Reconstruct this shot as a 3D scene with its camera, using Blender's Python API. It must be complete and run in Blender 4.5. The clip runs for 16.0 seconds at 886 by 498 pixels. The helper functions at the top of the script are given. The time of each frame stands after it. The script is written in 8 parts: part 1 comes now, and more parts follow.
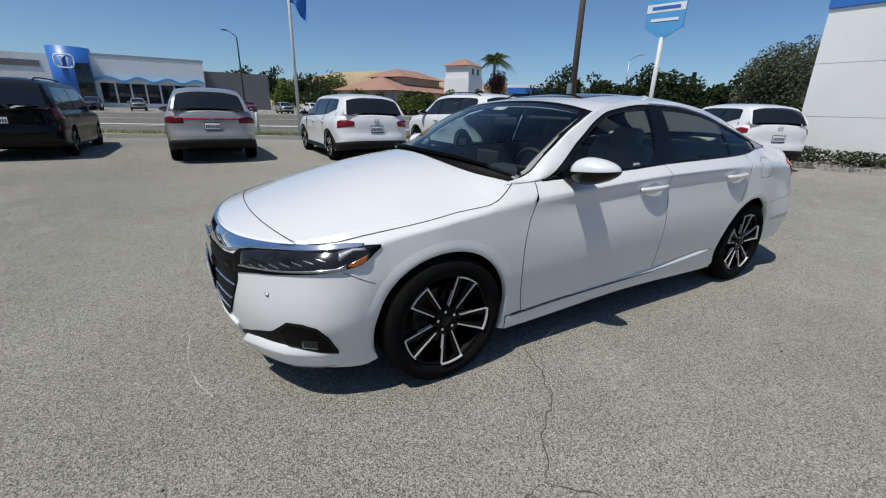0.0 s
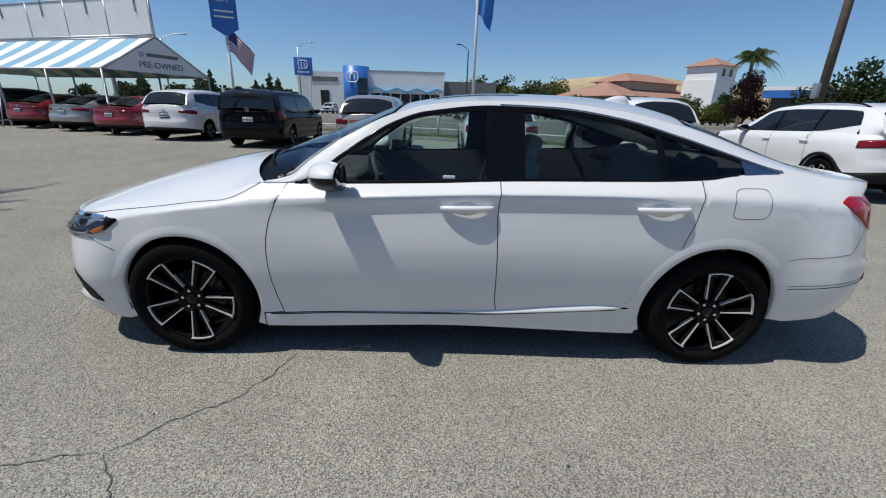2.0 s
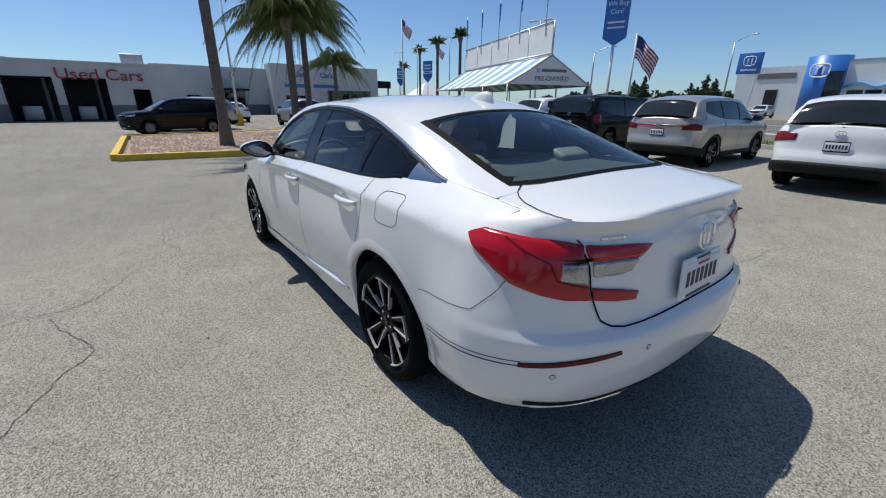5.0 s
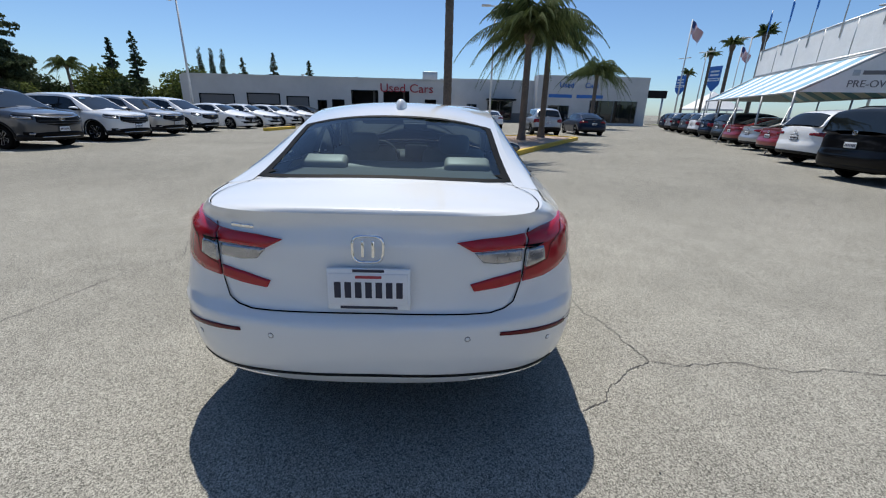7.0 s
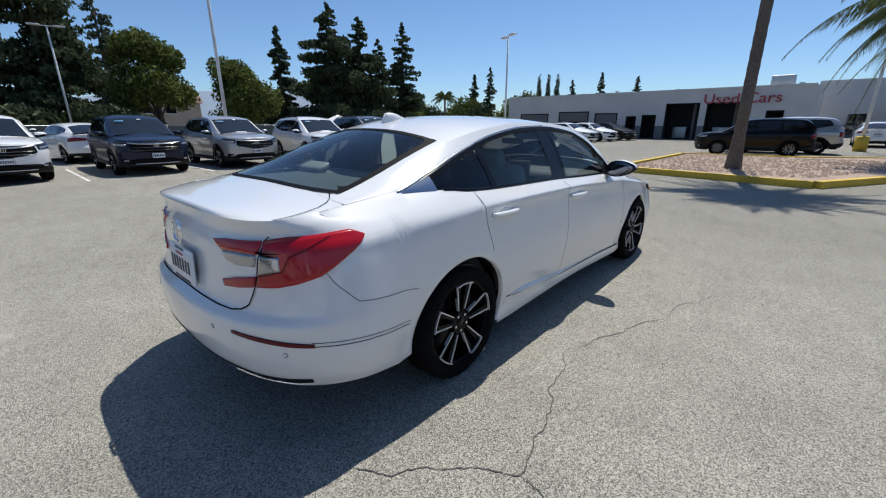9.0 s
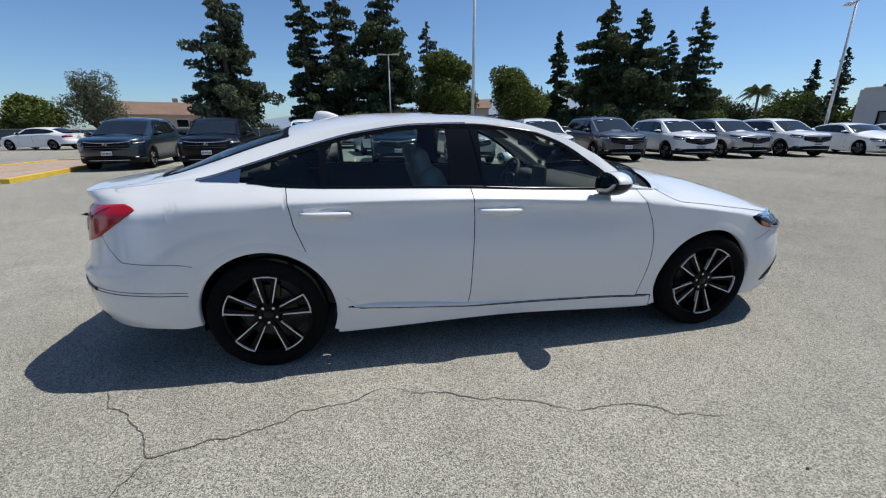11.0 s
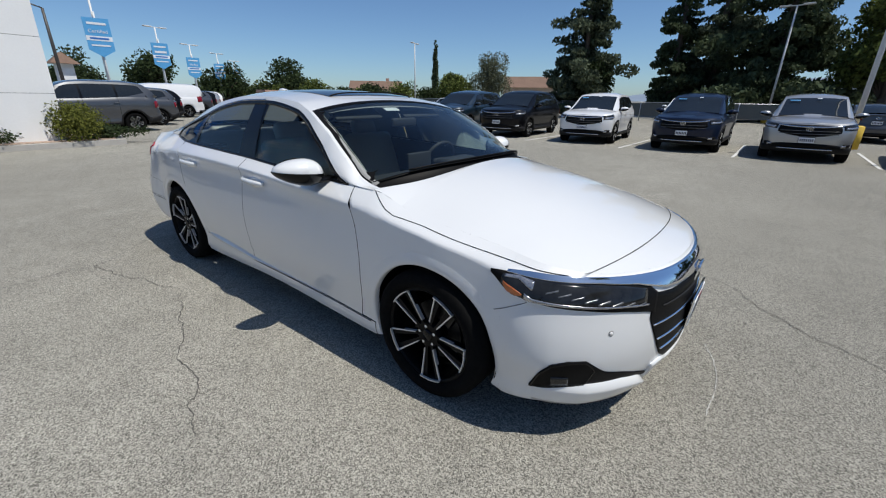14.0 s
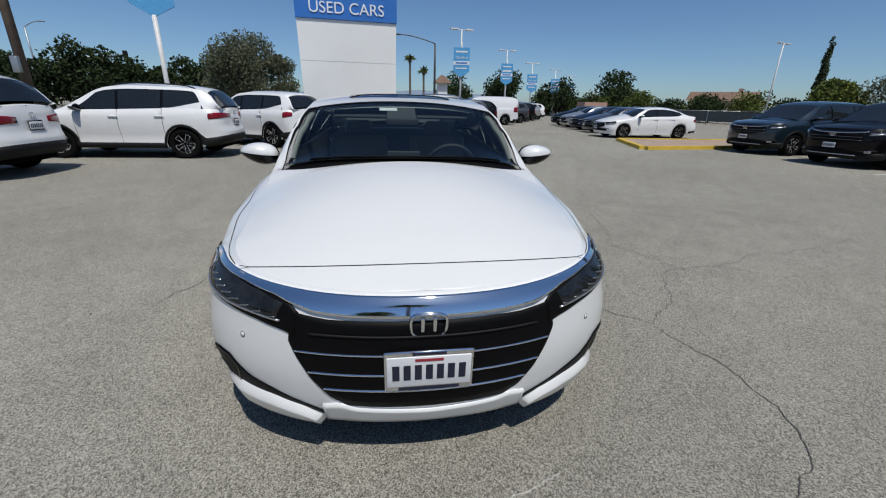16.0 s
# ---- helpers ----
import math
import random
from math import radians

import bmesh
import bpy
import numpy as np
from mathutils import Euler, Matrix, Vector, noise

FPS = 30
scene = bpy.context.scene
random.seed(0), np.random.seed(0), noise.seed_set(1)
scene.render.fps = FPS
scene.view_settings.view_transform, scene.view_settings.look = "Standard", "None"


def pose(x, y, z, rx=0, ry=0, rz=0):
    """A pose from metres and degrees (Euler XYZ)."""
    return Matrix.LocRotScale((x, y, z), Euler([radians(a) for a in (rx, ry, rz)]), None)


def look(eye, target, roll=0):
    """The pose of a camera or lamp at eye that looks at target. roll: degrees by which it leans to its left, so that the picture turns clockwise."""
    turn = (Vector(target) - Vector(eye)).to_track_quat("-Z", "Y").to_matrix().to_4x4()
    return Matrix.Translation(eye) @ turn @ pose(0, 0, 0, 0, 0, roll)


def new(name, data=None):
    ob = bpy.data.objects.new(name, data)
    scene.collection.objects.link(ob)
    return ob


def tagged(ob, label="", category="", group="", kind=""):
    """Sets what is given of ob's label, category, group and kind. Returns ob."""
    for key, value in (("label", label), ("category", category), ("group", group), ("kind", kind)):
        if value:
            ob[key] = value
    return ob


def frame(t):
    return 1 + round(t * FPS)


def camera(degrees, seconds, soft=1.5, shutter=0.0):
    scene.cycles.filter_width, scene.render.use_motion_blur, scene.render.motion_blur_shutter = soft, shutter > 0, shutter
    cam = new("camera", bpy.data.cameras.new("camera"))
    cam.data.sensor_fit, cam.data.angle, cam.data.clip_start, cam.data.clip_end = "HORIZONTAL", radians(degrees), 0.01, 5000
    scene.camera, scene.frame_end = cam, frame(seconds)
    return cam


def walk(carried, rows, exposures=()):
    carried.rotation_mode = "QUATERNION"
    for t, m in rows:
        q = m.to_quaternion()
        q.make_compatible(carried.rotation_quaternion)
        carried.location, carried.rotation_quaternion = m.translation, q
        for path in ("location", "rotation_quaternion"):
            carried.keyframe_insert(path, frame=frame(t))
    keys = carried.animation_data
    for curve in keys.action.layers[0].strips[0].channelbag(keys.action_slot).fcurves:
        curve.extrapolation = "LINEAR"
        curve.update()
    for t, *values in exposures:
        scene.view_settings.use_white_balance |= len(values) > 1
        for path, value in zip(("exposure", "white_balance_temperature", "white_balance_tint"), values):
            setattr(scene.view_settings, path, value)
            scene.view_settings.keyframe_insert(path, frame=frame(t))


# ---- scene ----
cam = camera(95.2, 16.0, 1.15)

PATH = [
    (0, (2.337, 2.398, 1.312), (1.373, 0.774, 0.656), 1.5),
    (0.5, (1.837, 2.58, 1.303), (1.097, 0.844, 0.641), 1.5),
    (1, (1.267, 2.738, 1.312), (0.758, 0.92, 0.652), 1.4),
    (1.5, (0.682, 2.842, 1.327), (0.407, 0.974, 0.667), 1.6),
    (2, (0.088, 2.886, 1.347), (0.061, 0.998, 0.69), 1.8),
    (2.5, (-0.51, 2.897, 1.365), (-0.277, 1.024, 0.706), 1.8),
    (3, (-1.08, 2.783, 1.374), (-0.576, 0.965, 0.709), 1.6),
    (3.2, (-1.332, 2.749, 1.356), (-0.719, 0.968, 0.686), 1.5),
    (3.9, (-2.12, 2.507, 1.361), (-1.123, 0.911, 0.684), 1.0),
    (4.6, (-2.792, 2.083, 1.38), (-1.438, 0.776, 0.704), 0.6),
    (5.3, (-3.282, 1.486, 1.395), (-1.659, 0.529, 0.726), 0.5),
    (5.5, (-3.422, 1.309, 1.404), (-1.74, 0.457, 0.738), 0.6),
    (6, (-3.659, 0.806, 1.402), (-1.863, 0.224, 0.741), 0.8),
    (6.5, (-3.861, 0.277, 1.397), (-1.996, -0.033, 0.743), 1.2),
    (7, (-3.878, -0.263, 1.402), (-1.987, -0.285, 0.751), 1.5),
    (7.5, (-3.817, -0.81, 1.412), (-1.948, -0.514, 0.766), 1.4),
    (8, (-3.613, -1.302, 1.411), (-1.828, -0.666, 0.772), 1.0),
    (8.5, (-3.35, -1.78, 1.407), (-1.718, -0.804, 0.786), 0.5),
    (9, (-2.992, -2.19, 1.391), (-1.576, -0.908, 0.798), -0.1),
    (9.5, (-2.521, -2.534, 1.36), (-1.353, -1.006, 0.813), -0.6),
    (9.7, (-2.305, -2.667, 1.341), (-1.243, -1.059, 0.807), -0.6),
    (10.4, (-1.535, -3.018, 1.326), (-0.869, -1.208, 0.796), -0.7),
    (11.1, (-0.676, -3.141, 1.356), (-0.39, -1.251, 0.767), -0.2),
    (11.8, (0.156, -3.078, 1.396), (0.081, -1.183, 0.758), -0.1),
    (12, (0.365, -3.065, 1.415), (0.194, -1.178, 0.777), -0.2),
    (12.5, (0.936, -2.933, 1.428), (0.509, -1.094, 0.77), -0.3),
    (13, (1.521, -2.764, 1.419), (0.847, -1.007, 0.743), -0.1),
    (13.5, (2.012, -2.464, 1.398), (1.089, -0.831, 0.705), 0.3),
    (14, (2.518, -2.165, 1.402), (1.35, -0.7, 0.701), 0.9),
    (14.5, (2.906, -1.773, 1.394), (1.502, -0.533, 0.695), 1.1),
    (15, (3.288, -1.317, 1.39), (1.675, -0.356, 0.702), 0.9),
    (15.5, (3.477, -0.758, 1.378), (1.705, -0.125, 0.7), 0.9),
    (16, (3.582, -0.137, 1.368), (1.719, 0.137, 0.693), 1.3),
]
walk(cam, [(t, look(eye, target, roll)) for t, eye, target, roll in PATH],
     exposures=[(0, -0.36), (1.5, -0.28), (5.5, -0.12), (7, -0.03), (9.5, -0.05), (12.5, -0.1), (14.5, -0.32), (16, -0.5)])

# ---- world and sun ----
world = bpy.data.worlds.new("sky")
scene.world = world
world.use_nodes = True
wn = world.node_tree.nodes
sky = wn.new("ShaderNodeTexSky")
sky.sky_type, sky.sun_disc = "NISHITA", False
sky.sun_elevation, sky.sun_rotation = radians(64), radians(76)
sky.air_density, sky.dust_density, sky.ozone_density, sky.altitude = 0.85, 0.45, 1.6, 60
tone = wn.new("ShaderNodeHueSaturation")
tone.inputs["Saturation"].default_value = 1.0
blue = wn.new("ShaderNodeVectorMath")
blue.operation = "MULTIPLY"
blue.inputs[1].default_value = (0.785, 0.99, 1.19)
world.node_tree.links.new(sky.outputs["Color"], blue.inputs[0])
world.node_tree.links.new(blue.outputs[0], tone.inputs["Color"])
world.node_tree.links.new(tone.outputs["Color"], wn["Background"].inputs["Color"])
wn["Background"].inputs["Strength"].default_value = 0.104
sun = new("sun", bpy.data.lights.new("sun", "SUN"))
sun.data.energy, sun.data.angle, sun.data.color = 5.0, radians(0.5), (0.988, 0.955, 0.882)
sun.matrix_world = look((49.5, 12.0, 105.5), (0, 0, 0))

# ---- materials ----
def material(name, colour, rough=0.5, metal=0.0, coat=0.0, grain=None, grain2=None, bump=0.0, bump_scale=200.0, vary=0.0, spec=0.5, emit=0.0, alpha_tint=None):
    """A procedural surface. grain, grain2: (scale, amount) of colour noise, fine and broad; vary: by object."""
    m = bpy.data.materials.new(name)
    m.use_nodes = True
    n, l = m.node_tree.nodes, m.node_tree.links
    b = n["Principled BSDF"]
    b.inputs["Roughness"].default_value, b.inputs["Metallic"].default_value = rough, metal
    b.inputs["Coat Weight"].default_value, b.inputs["Coat Roughness"].default_value = coat, 0.03
    b.inputs["Specular IOR Level"].default_value = spec
    b.inputs["Base Color"].default_value = (*colour, 1)
    if emit:
        b.inputs["Emission Color"].default_value, b.inputs["Emission Strength"].default_value = (*colour, 1), emit
    coord = n.new("ShaderNodeTexCoord")
    last = None
    for g in (grain, grain2):
        if not g:
            continue
        tex = n.new("ShaderNodeTexNoise")
        tex.inputs["Scale"].default_value, tex.inputs["Detail"].default_value, tex.inputs["Roughness"].default_value = g[0], 5, 0.62
        l.new(coord.outputs["Object"], tex.inputs["Vector"])
        ramp = n.new("ShaderNodeMapRange")
        ramp.inputs["From Min"].default_value, ramp.inputs["From Max"].default_value = 0.3, 0.7
        ramp.inputs["To Min"].default_value, ramp.inputs["To Max"].default_value = 1 - g[1], 1 + g[1]
        l.new(tex.outputs["Fac"], ramp.inputs["Value"])
        if last is None:
            last = ramp.outputs["Result"]
        else:
            mul = n.new("ShaderNodeMath")
            mul.operation = "MULTIPLY"
            l.new(last, mul.inputs[0]), l.new(ramp.outputs["Result"], mul.inputs[1])
            last = mul.outputs[0]
    if vary:
        info = n.new("ShaderNodeObjectInfo")
        ramp = n.new("ShaderNodeMapRange")
        ramp.inputs["To Min"].default_value, ramp.inputs["To Max"].default_value = 1 - vary, 1 + vary
        l.new(info.outputs["Random"], ramp.inputs["Value"])
        if last is None:
            last = ramp.outputs["Result"]
        else:
            mul = n.new("ShaderNodeMath")
            mul.operation = "MULTIPLY"
            l.new(last, mul.inputs[0]), l.new(ramp.outputs["Result"], mul.inputs[1])
            last = mul.outputs[0]
    if last is not None:
        vec = n.new("ShaderNodeVectorMath")
        vec.operation = "SCALE"
        vec.inputs[0].default_value = colour
        l.new(last, vec.inputs["Scale"])
        l.new(vec.outputs[0], b.inputs["Base Color"])
    if bump:
        tex = n.new("ShaderNodeTexNoise")
        tex.inputs["Scale"].default_value, tex.inputs["Detail"].default_value = bump_scale, 3
        l.new(coord.outputs["Object"], tex.inputs["Vector"])
        bp = n.new("ShaderNodeBump")
        bp.inputs["Strength"].default_value, bp.inputs["Distance"].default_value = bump, 0.01
        l.new(tex.outputs["Fac"], bp.inputs["Height"])
        l.new(bp.outputs["Normal"], b.inputs["Normal"])
    return m


def leaf_material(name, colour, vary=0.45):
    """Foliage that differs from leaf to leaf and lets some light through."""
    m = material(name, colour, 0.75, spec=0.12)
    n, l = m.node_tree.nodes, m.node_tree.links
    b = n["Principled BSDF"]
    geo = n.new("ShaderNodeNewGeometry")
    ramp = n.new("ShaderNodeMapRange")
    ramp.inputs["To Min"].default_value, ramp.inputs["To Max"].default_value = 1 - vary, 1 + vary
    l.new(geo.outputs["Random Per Island"], ramp.inputs["Value"])
    vec = n.new("ShaderNodeVectorMath")
    vec.operation = "SCALE"
    vec.inputs[0].default_value = colour
    l.new(ramp.outputs["Result"], vec.inputs["Scale"])
    l.new(vec.outputs[0], b.inputs["Base Color"])
    trans = n.new("ShaderNodeBsdfTranslucent")
    l.new(vec.outputs[0], trans.inputs["Color"])
    mix = n.new("ShaderNodeMixShader")
    mix.inputs["Fac"].default_value = 0.25
    l.new(b.outputs[0], mix.inputs[1]), l.new(trans.outputs[0], mix.inputs[2])
    l.new(mix.outputs[0], n["Material Output"].inputs["Surface"])
    return m


def pane_material(name, tint, ior=1.5):
    """A thin pane: see-through with a tint, and a gloss that grows at grazing angles."""
    m = bpy.data.materials.new(name)
    m.use_nodes = True
    n, l = m.node_tree.nodes, m.node_tree.links
    n.remove(n["Principled BSDF"])
    tr, gl, fr, mix = n.new("ShaderNodeBsdfTransparent"), n.new("ShaderNodeBsdfGlossy"), n.new("ShaderNodeFresnel"), n.new("ShaderNodeMixShader")
    tr.inputs["Color"].default_value = (*tint, 1)
    gl.inputs["Roughness"].default_value, fr.inputs["IOR"].default_value = 0.01, ior
    l.new(fr.outputs[0], mix.inputs["Fac"]), l.new(tr.outputs[0], mix.inputs[1]), l.new(gl.outputs[0], mix.inputs[2])
    l.new(mix.outputs[0], n["Material Output"].inputs["Surface"])
    return m


def asphalt(name, light, stones, patch):
    m = material(name, (light, light * 0.952, light * 0.815), 0.92, spec=0.25)
    n, l = m.node_tree.nodes, m.node_tree.links
    b = n["Principled BSDF"]
    coord = n.new("ShaderNodeTexCoord")
    vor = n.new("ShaderNodeTexVoronoi")
    vor.inputs["Scale"].default_value = stones
    fine, broad, mid = n.new("ShaderNodeTexNoise"), n.new("ShaderNodeTexNoise"), n.new("ShaderNodeTexNoise")
    for t, sc, de in ((fine, stones * 0.45, 4), (broad, 0.22, 6), (mid, 2.6, 6)):
        t.inputs["Scale"].default_value, t.inputs["Detail"].default_value, t.inputs["Roughness"].default_value = sc, de, 0.65
    for t in (vor, fine, broad, mid):
        l.new(coord.outputs["Object"], t.inputs["Vector"])

    def span(src, a, c, lo, hi):
        r = n.new("ShaderNodeMapRange")
        for k, v in (("From Min", a), ("From Max", c), ("To Min", lo), ("To Max", hi)):
            r.inputs[k].default_value = v
        l.new(src, r.inputs["Value"])
        return r.outputs["Result"]

    def times(a, c):
        r = n.new("ShaderNodeMath")
        r.operation = "MULTIPLY"
        l.new(a, r.inputs[0]), l.new(c, r.inputs[1])
        return r.outputs[0]

    sep = n.new("ShaderNodeSeparateColor")
    l.new(vor.outputs["Color"], sep.inputs[0])
    f = times(span(sep.outputs[0], 0, 1, 0.30, 1.70), span(fine.outputs["Fac"], 0.3, 0.7, 0.78, 1.18))
    f = times(f, span(broad.outputs["Fac"], 0.3, 0.7, 1 - patch, 1 + patch))
    f = times(f, span(mid.outputs["Fac"], 0.3, 0.72, 0.88, 1.1))
    # darker towards +x, with a wobbling edge
    sx = n.new("ShaderNodeSeparateXYZ")
    wob = n.new("ShaderNodeMath")
    wob.operation = "MULTIPLY_ADD"
    wob.inputs[1].default_value = 3.0
    l.new(coord.outputs["Object"], sx.inputs[0]), l.new(mid.outputs["Fac"], wob.inputs[0]), l.new(sx.outputs["X"], wob.inputs[2])
    if patch > 0.12:
        f = times(f, span(wob.outputs[0], 3.0, 5.2, 1.0, 0.86))
    vec = n.new("ShaderNodeVectorMath")
    vec.operation = "SCALE"
    vec.inputs[0].default_value = (light, light * 0.952, light * 0.815)
    l.new(f, vec.inputs["Scale"])
    l.new(vec.outputs[0], b.inputs["Base Color"])
    bp = n.new("ShaderNodeBump")
    bp.inputs["Strength"].default_value, bp.inputs["Distance"].default_value = 0.55, 0.006
    l.new(vor.outputs["Distance"], bp.inputs["Height"])
    l.new(bp.outputs["Normal"], b.inputs["Normal"])
    return m


M_LOT = asphalt("worn_asphalt", 0.285, 215, 0.15)
M_ROAD = asphalt("road_asphalt", 0.15, 60, 0.1)
M_PEARL = material("pearl_white_paint", (0.745, 0.75, 0.745), 0.32, coat=1.0, grain=(3, 0.01))
M_WHITE_PAINT = material("white_car_paint", (0.78, 0.78, 0.78), 0.35, coat=1.0, grain=(3, 0.01))
M_SILVER = material("silver_car_paint", (0.42, 0.42, 0.42), 0.35, metal=0.6, coat=1.0, grain=(3, 0.02))
M_BEIGE = material("champagne_car_paint", (0.42, 0.39, 0.36), 0.35, metal=0.5, coat=1.0, grain=(3, 0.02))
M_BLACK_PAINT = material("black_car_paint", (0.004, 0.004, 0.005), 0.35, coat=0.4, spec=0.05, grain=(3, 0.05))
M_NAVY = material("navy_car_paint", (0.008, 0.014, 0.034), 0.35, metal=0.1, coat=0.5, spec=0.1, grain=(3, 0.05))
M_GREY = material("grey_car_paint", (0.06, 0.064, 0.072), 0.35, metal=0.3, coat=1.0, grain=(3, 0.03))
M_RED = material("red_car_paint", (0.22, 0.012, 0.016), 0.3, coat=1.0, grain=(3, 0.03))
M_TEAL = material("dark_teal_car_paint", (0.008, 0.02, 0.032), 0.35, metal=0.2, coat=1.0, grain=(3, 0.03))
M_TYRE = material("tyre_rubber", (0.007, 0.007, 0.007), 0.9, spec=0.06, grain=(40, 0.2), bump=0.15, bump_scale=300)
M_RIM_DARK = material("black_alloy", (0.0035, 0.0035, 0.004), 0.4, spec=0.12, grain=(20, 0.1))
M_RIM_CUT = material("machined_alloy", (0.72, 0.72, 0.73), 0.35, metal=0.5, grain=(80, 0.06))
M_LAMP_TRIM = material("lamp_reflector", (0.16, 0.165, 0.17), 0.2, metal=0.6, grain=(40, 0.3))
M_DISC = material("brake_steel", (0.05, 0.05, 0.05), 0.45, metal=1.0, grain=(60, 0.2))
M_CHROME = material("chrome", (0.82, 0.83, 0.85), 0.06, metal=1.0, grain=(6, 0.01))
M_SATIN = material("satin_metal", (0.50, 0.51, 0.53), 0.16, metal=1.0, grain=(6, 0.02))
M_GLOSS = material("gloss_black", (0.004, 0.004, 0.0045), 0.2, spec=0.25, grain=(5, 0.05))
M_TRIM = material("dark_trim_plastic", (0.010, 0.010, 0.0105), 0.6, spec=0.2, grain=(30, 0.15), bump=0.1, bump_scale=500)
M_FRIT = material("black_glass_frit", (0.004, 0.004, 0.0045), 0.6, spec=0.08, grain=(60, 0.1))
M_GAP = material("shadow_gap_rubber", (0.0035, 0.0035, 0.0035), 0.95, spec=0.05, grain=(30, 0.1))
M_DEEP = material("black_grille_plastic", (0.0035, 0.0035, 0.004), 0.5, spec=0.1, grain=(30, 0.15), bump=0.05, bump_scale=400)
M_RED_LENS = material("red_lens", (0.38, 0.004, 0.012), 0.18, coat=0.5, spec=0.3, grain=(12, 0.12))
M_TAIL = material("tail_lamp_red", (0.19, 0.004, 0.01), 0.2, coat=0.4, spec=0.3, grain=(12, 0.15))
M_MIRROR = material("mirror_silver", (0.16, 0.17, 0.19), 0.03, metal=1.0)
M_RED_DARK = material("dark_red_lens", (0.11, 0.002, 0.006), 0.25, coat=0.2, spec=0.2, grain=(12, 0.12))
M_AMBER = material("amber_lens", (0.36, 0.095, 0.018), 0.15, coat=1.0, grain=(30, 0.2))
M_CLEAR = material("clear_lens", (0.36, 0.36, 0.37), 0.15, metal=0.7, coat=1.0, grain=(40, 0.25))
M_LAMP = material("headlamp_glass", (0.014, 0.015, 0.016), 0.08, coat=0.35, spec=0.2, grain=(14, 0.5))
M_DARK_GLASS = material("dark_tinted_glass", (0.012, 0.015, 0.017), 0.03, coat=0.0, spec=0.6, grain=(2, 0.2))
M_PANE = pane_material("clear_car_glass", (0.60, 0.73, 0.73), 1.55)
M_PANE_BACK = pane_material("tinted_back_glass", (0.47, 0.63, 0.65), 1.62)
M_PANE_SIDE = pane_material("tinted_car_glass", (0.72, 0.84, 0.82))
M_PANE_DARK = pane_material("dark_quarter_glass", (0.16, 0.19, 0.19))
M_LEATHER = material("grey_leather", (0.34, 0.335, 0.32), 0.5, grain=(60, 0.06), grain2=(4, 0.06), bump=0.1, bump_scale=400)
M_DARK_SHELF = material("dark_grey_felt", (0.10, 0.105, 0.11), 0.9, grain=(60, 0.08), grain2=(4, 0.08))
M_SHELF = material("pale_grey_felt", (0.30, 0.30, 0.29), 0.9, grain=(60, 0.06), grain2=(4, 0.06))
M_CABIN = material("dark_cabin_plastic", (0.03, 0.031, 0.034), 0.7, grain=(40, 0.1), bump=0.08, bump_scale=500)
M_PLATE = material("plate_white", (0.75, 0.76, 0.78), 0.4, grain=(20, 0.03))
M_INK = material("plate_ink", (0.015, 0.017, 0.04), 0.5, grain=(20, 0.05))
M_CONCRETE = material("concrete_kerb", (0.42, 0.40, 0.37), 0.9, grain=(60, 0.12), grain2=(1.5, 0.12), bump=0.3, bump_scale=120)
M_YELLOW = material("yellow_kerb_paint", (0.62, 0.42, 0.05), 0.75, grain=(30, 0.15), grain2=(2, 0.15), bump=0.2, bump_scale=100)
M_LINE = material("road_marking", (0.62, 0.62, 0.60), 0.8, grain=(25, 0.25), grain2=(2, 0.15))
M_CRACK = material("crack_filler", (0.085, 0.080, 0.074), 0.95, grain=(60, 0.5))
M_GRASS = material("dry_grass", (0.13, 0.15, 0.045), 0.9, grain=(18, 0.4), grain2=(1.2, 0.3), bump=0.6, bump_scale=60)
M_BLADE = leaf_material("grass_blades", (0.12, 0.15, 0.04))
M_MULCH = material("bark_and_gravel", (0.36, 0.27, 0.21), 0.95, grain=(22, 0.45), grain2=(1.5, 0.15), bump=0.8, bump_scale=40)
M_STUCCO = material("pale_stucco", (0.56, 0.55, 0.54), 0.9, grain=(25, 0.05), grain2=(0.5, 0.08), bump=0.25, bump_scale=60)
M_STUCCO_GREY = material("grey_stucco", (0.17, 0.17, 0.175), 0.9, grain=(25, 0.06), grain2=(0.5, 0.1), bump=0.25, bump_scale=60)
M_WHITE_WALL = material("white_wall", (0.78, 0.78, 0.77), 0.7, grain=(20, 0.02), grain2=(0.5, 0.04), bump=0.08, bump_scale=40)
M_BLUE = material("blue_sign", (0.035, 0.16, 0.50), 0.4, grain=(10, 0.05), grain2=(0.8, 0.06))
M_BLUE_LIGHT = material("light_blue_sign", (0.10, 0.36, 0.66), 0.4, grain=(10, 0.05))
M_SIGN_WHITE = material("sign_white", (0.80, 0.81, 0.82), 0.4, grain=(10, 0.02))
M_SIGN_RED = material("sign_red", (0.36, 0.035, 0.05), 0.5, grain=(10, 0.1))
M_STEEL = material("galvanised_steel", (0.46, 0.47, 0.48), 0.45, metal=0.8, grain=(40, 0.1), grain2=(3, 0.1))
M_POLE = material("white_pole_paint", (0.66, 0.66, 0.65), 0.5, grain=(20, 0.06), grain2=(2, 0.08))
M_DARK_POLE = material("bronze_pole_paint", (0.06, 0.055, 0.05), 0.5, grain=(20, 0.1))
M_WOOD = material("weathered_pole_wood", (0.14, 0.10, 0.075), 0.9, grain=(30, 0.25), grain2=(3, 0.2), bump=0.4, bump_scale=50)
M_TENT_WHITE = material("tent_white", (0.74, 0.74, 0.73), 0.6, grain=(8, 0.03), grain2=(0.8, 0.05))
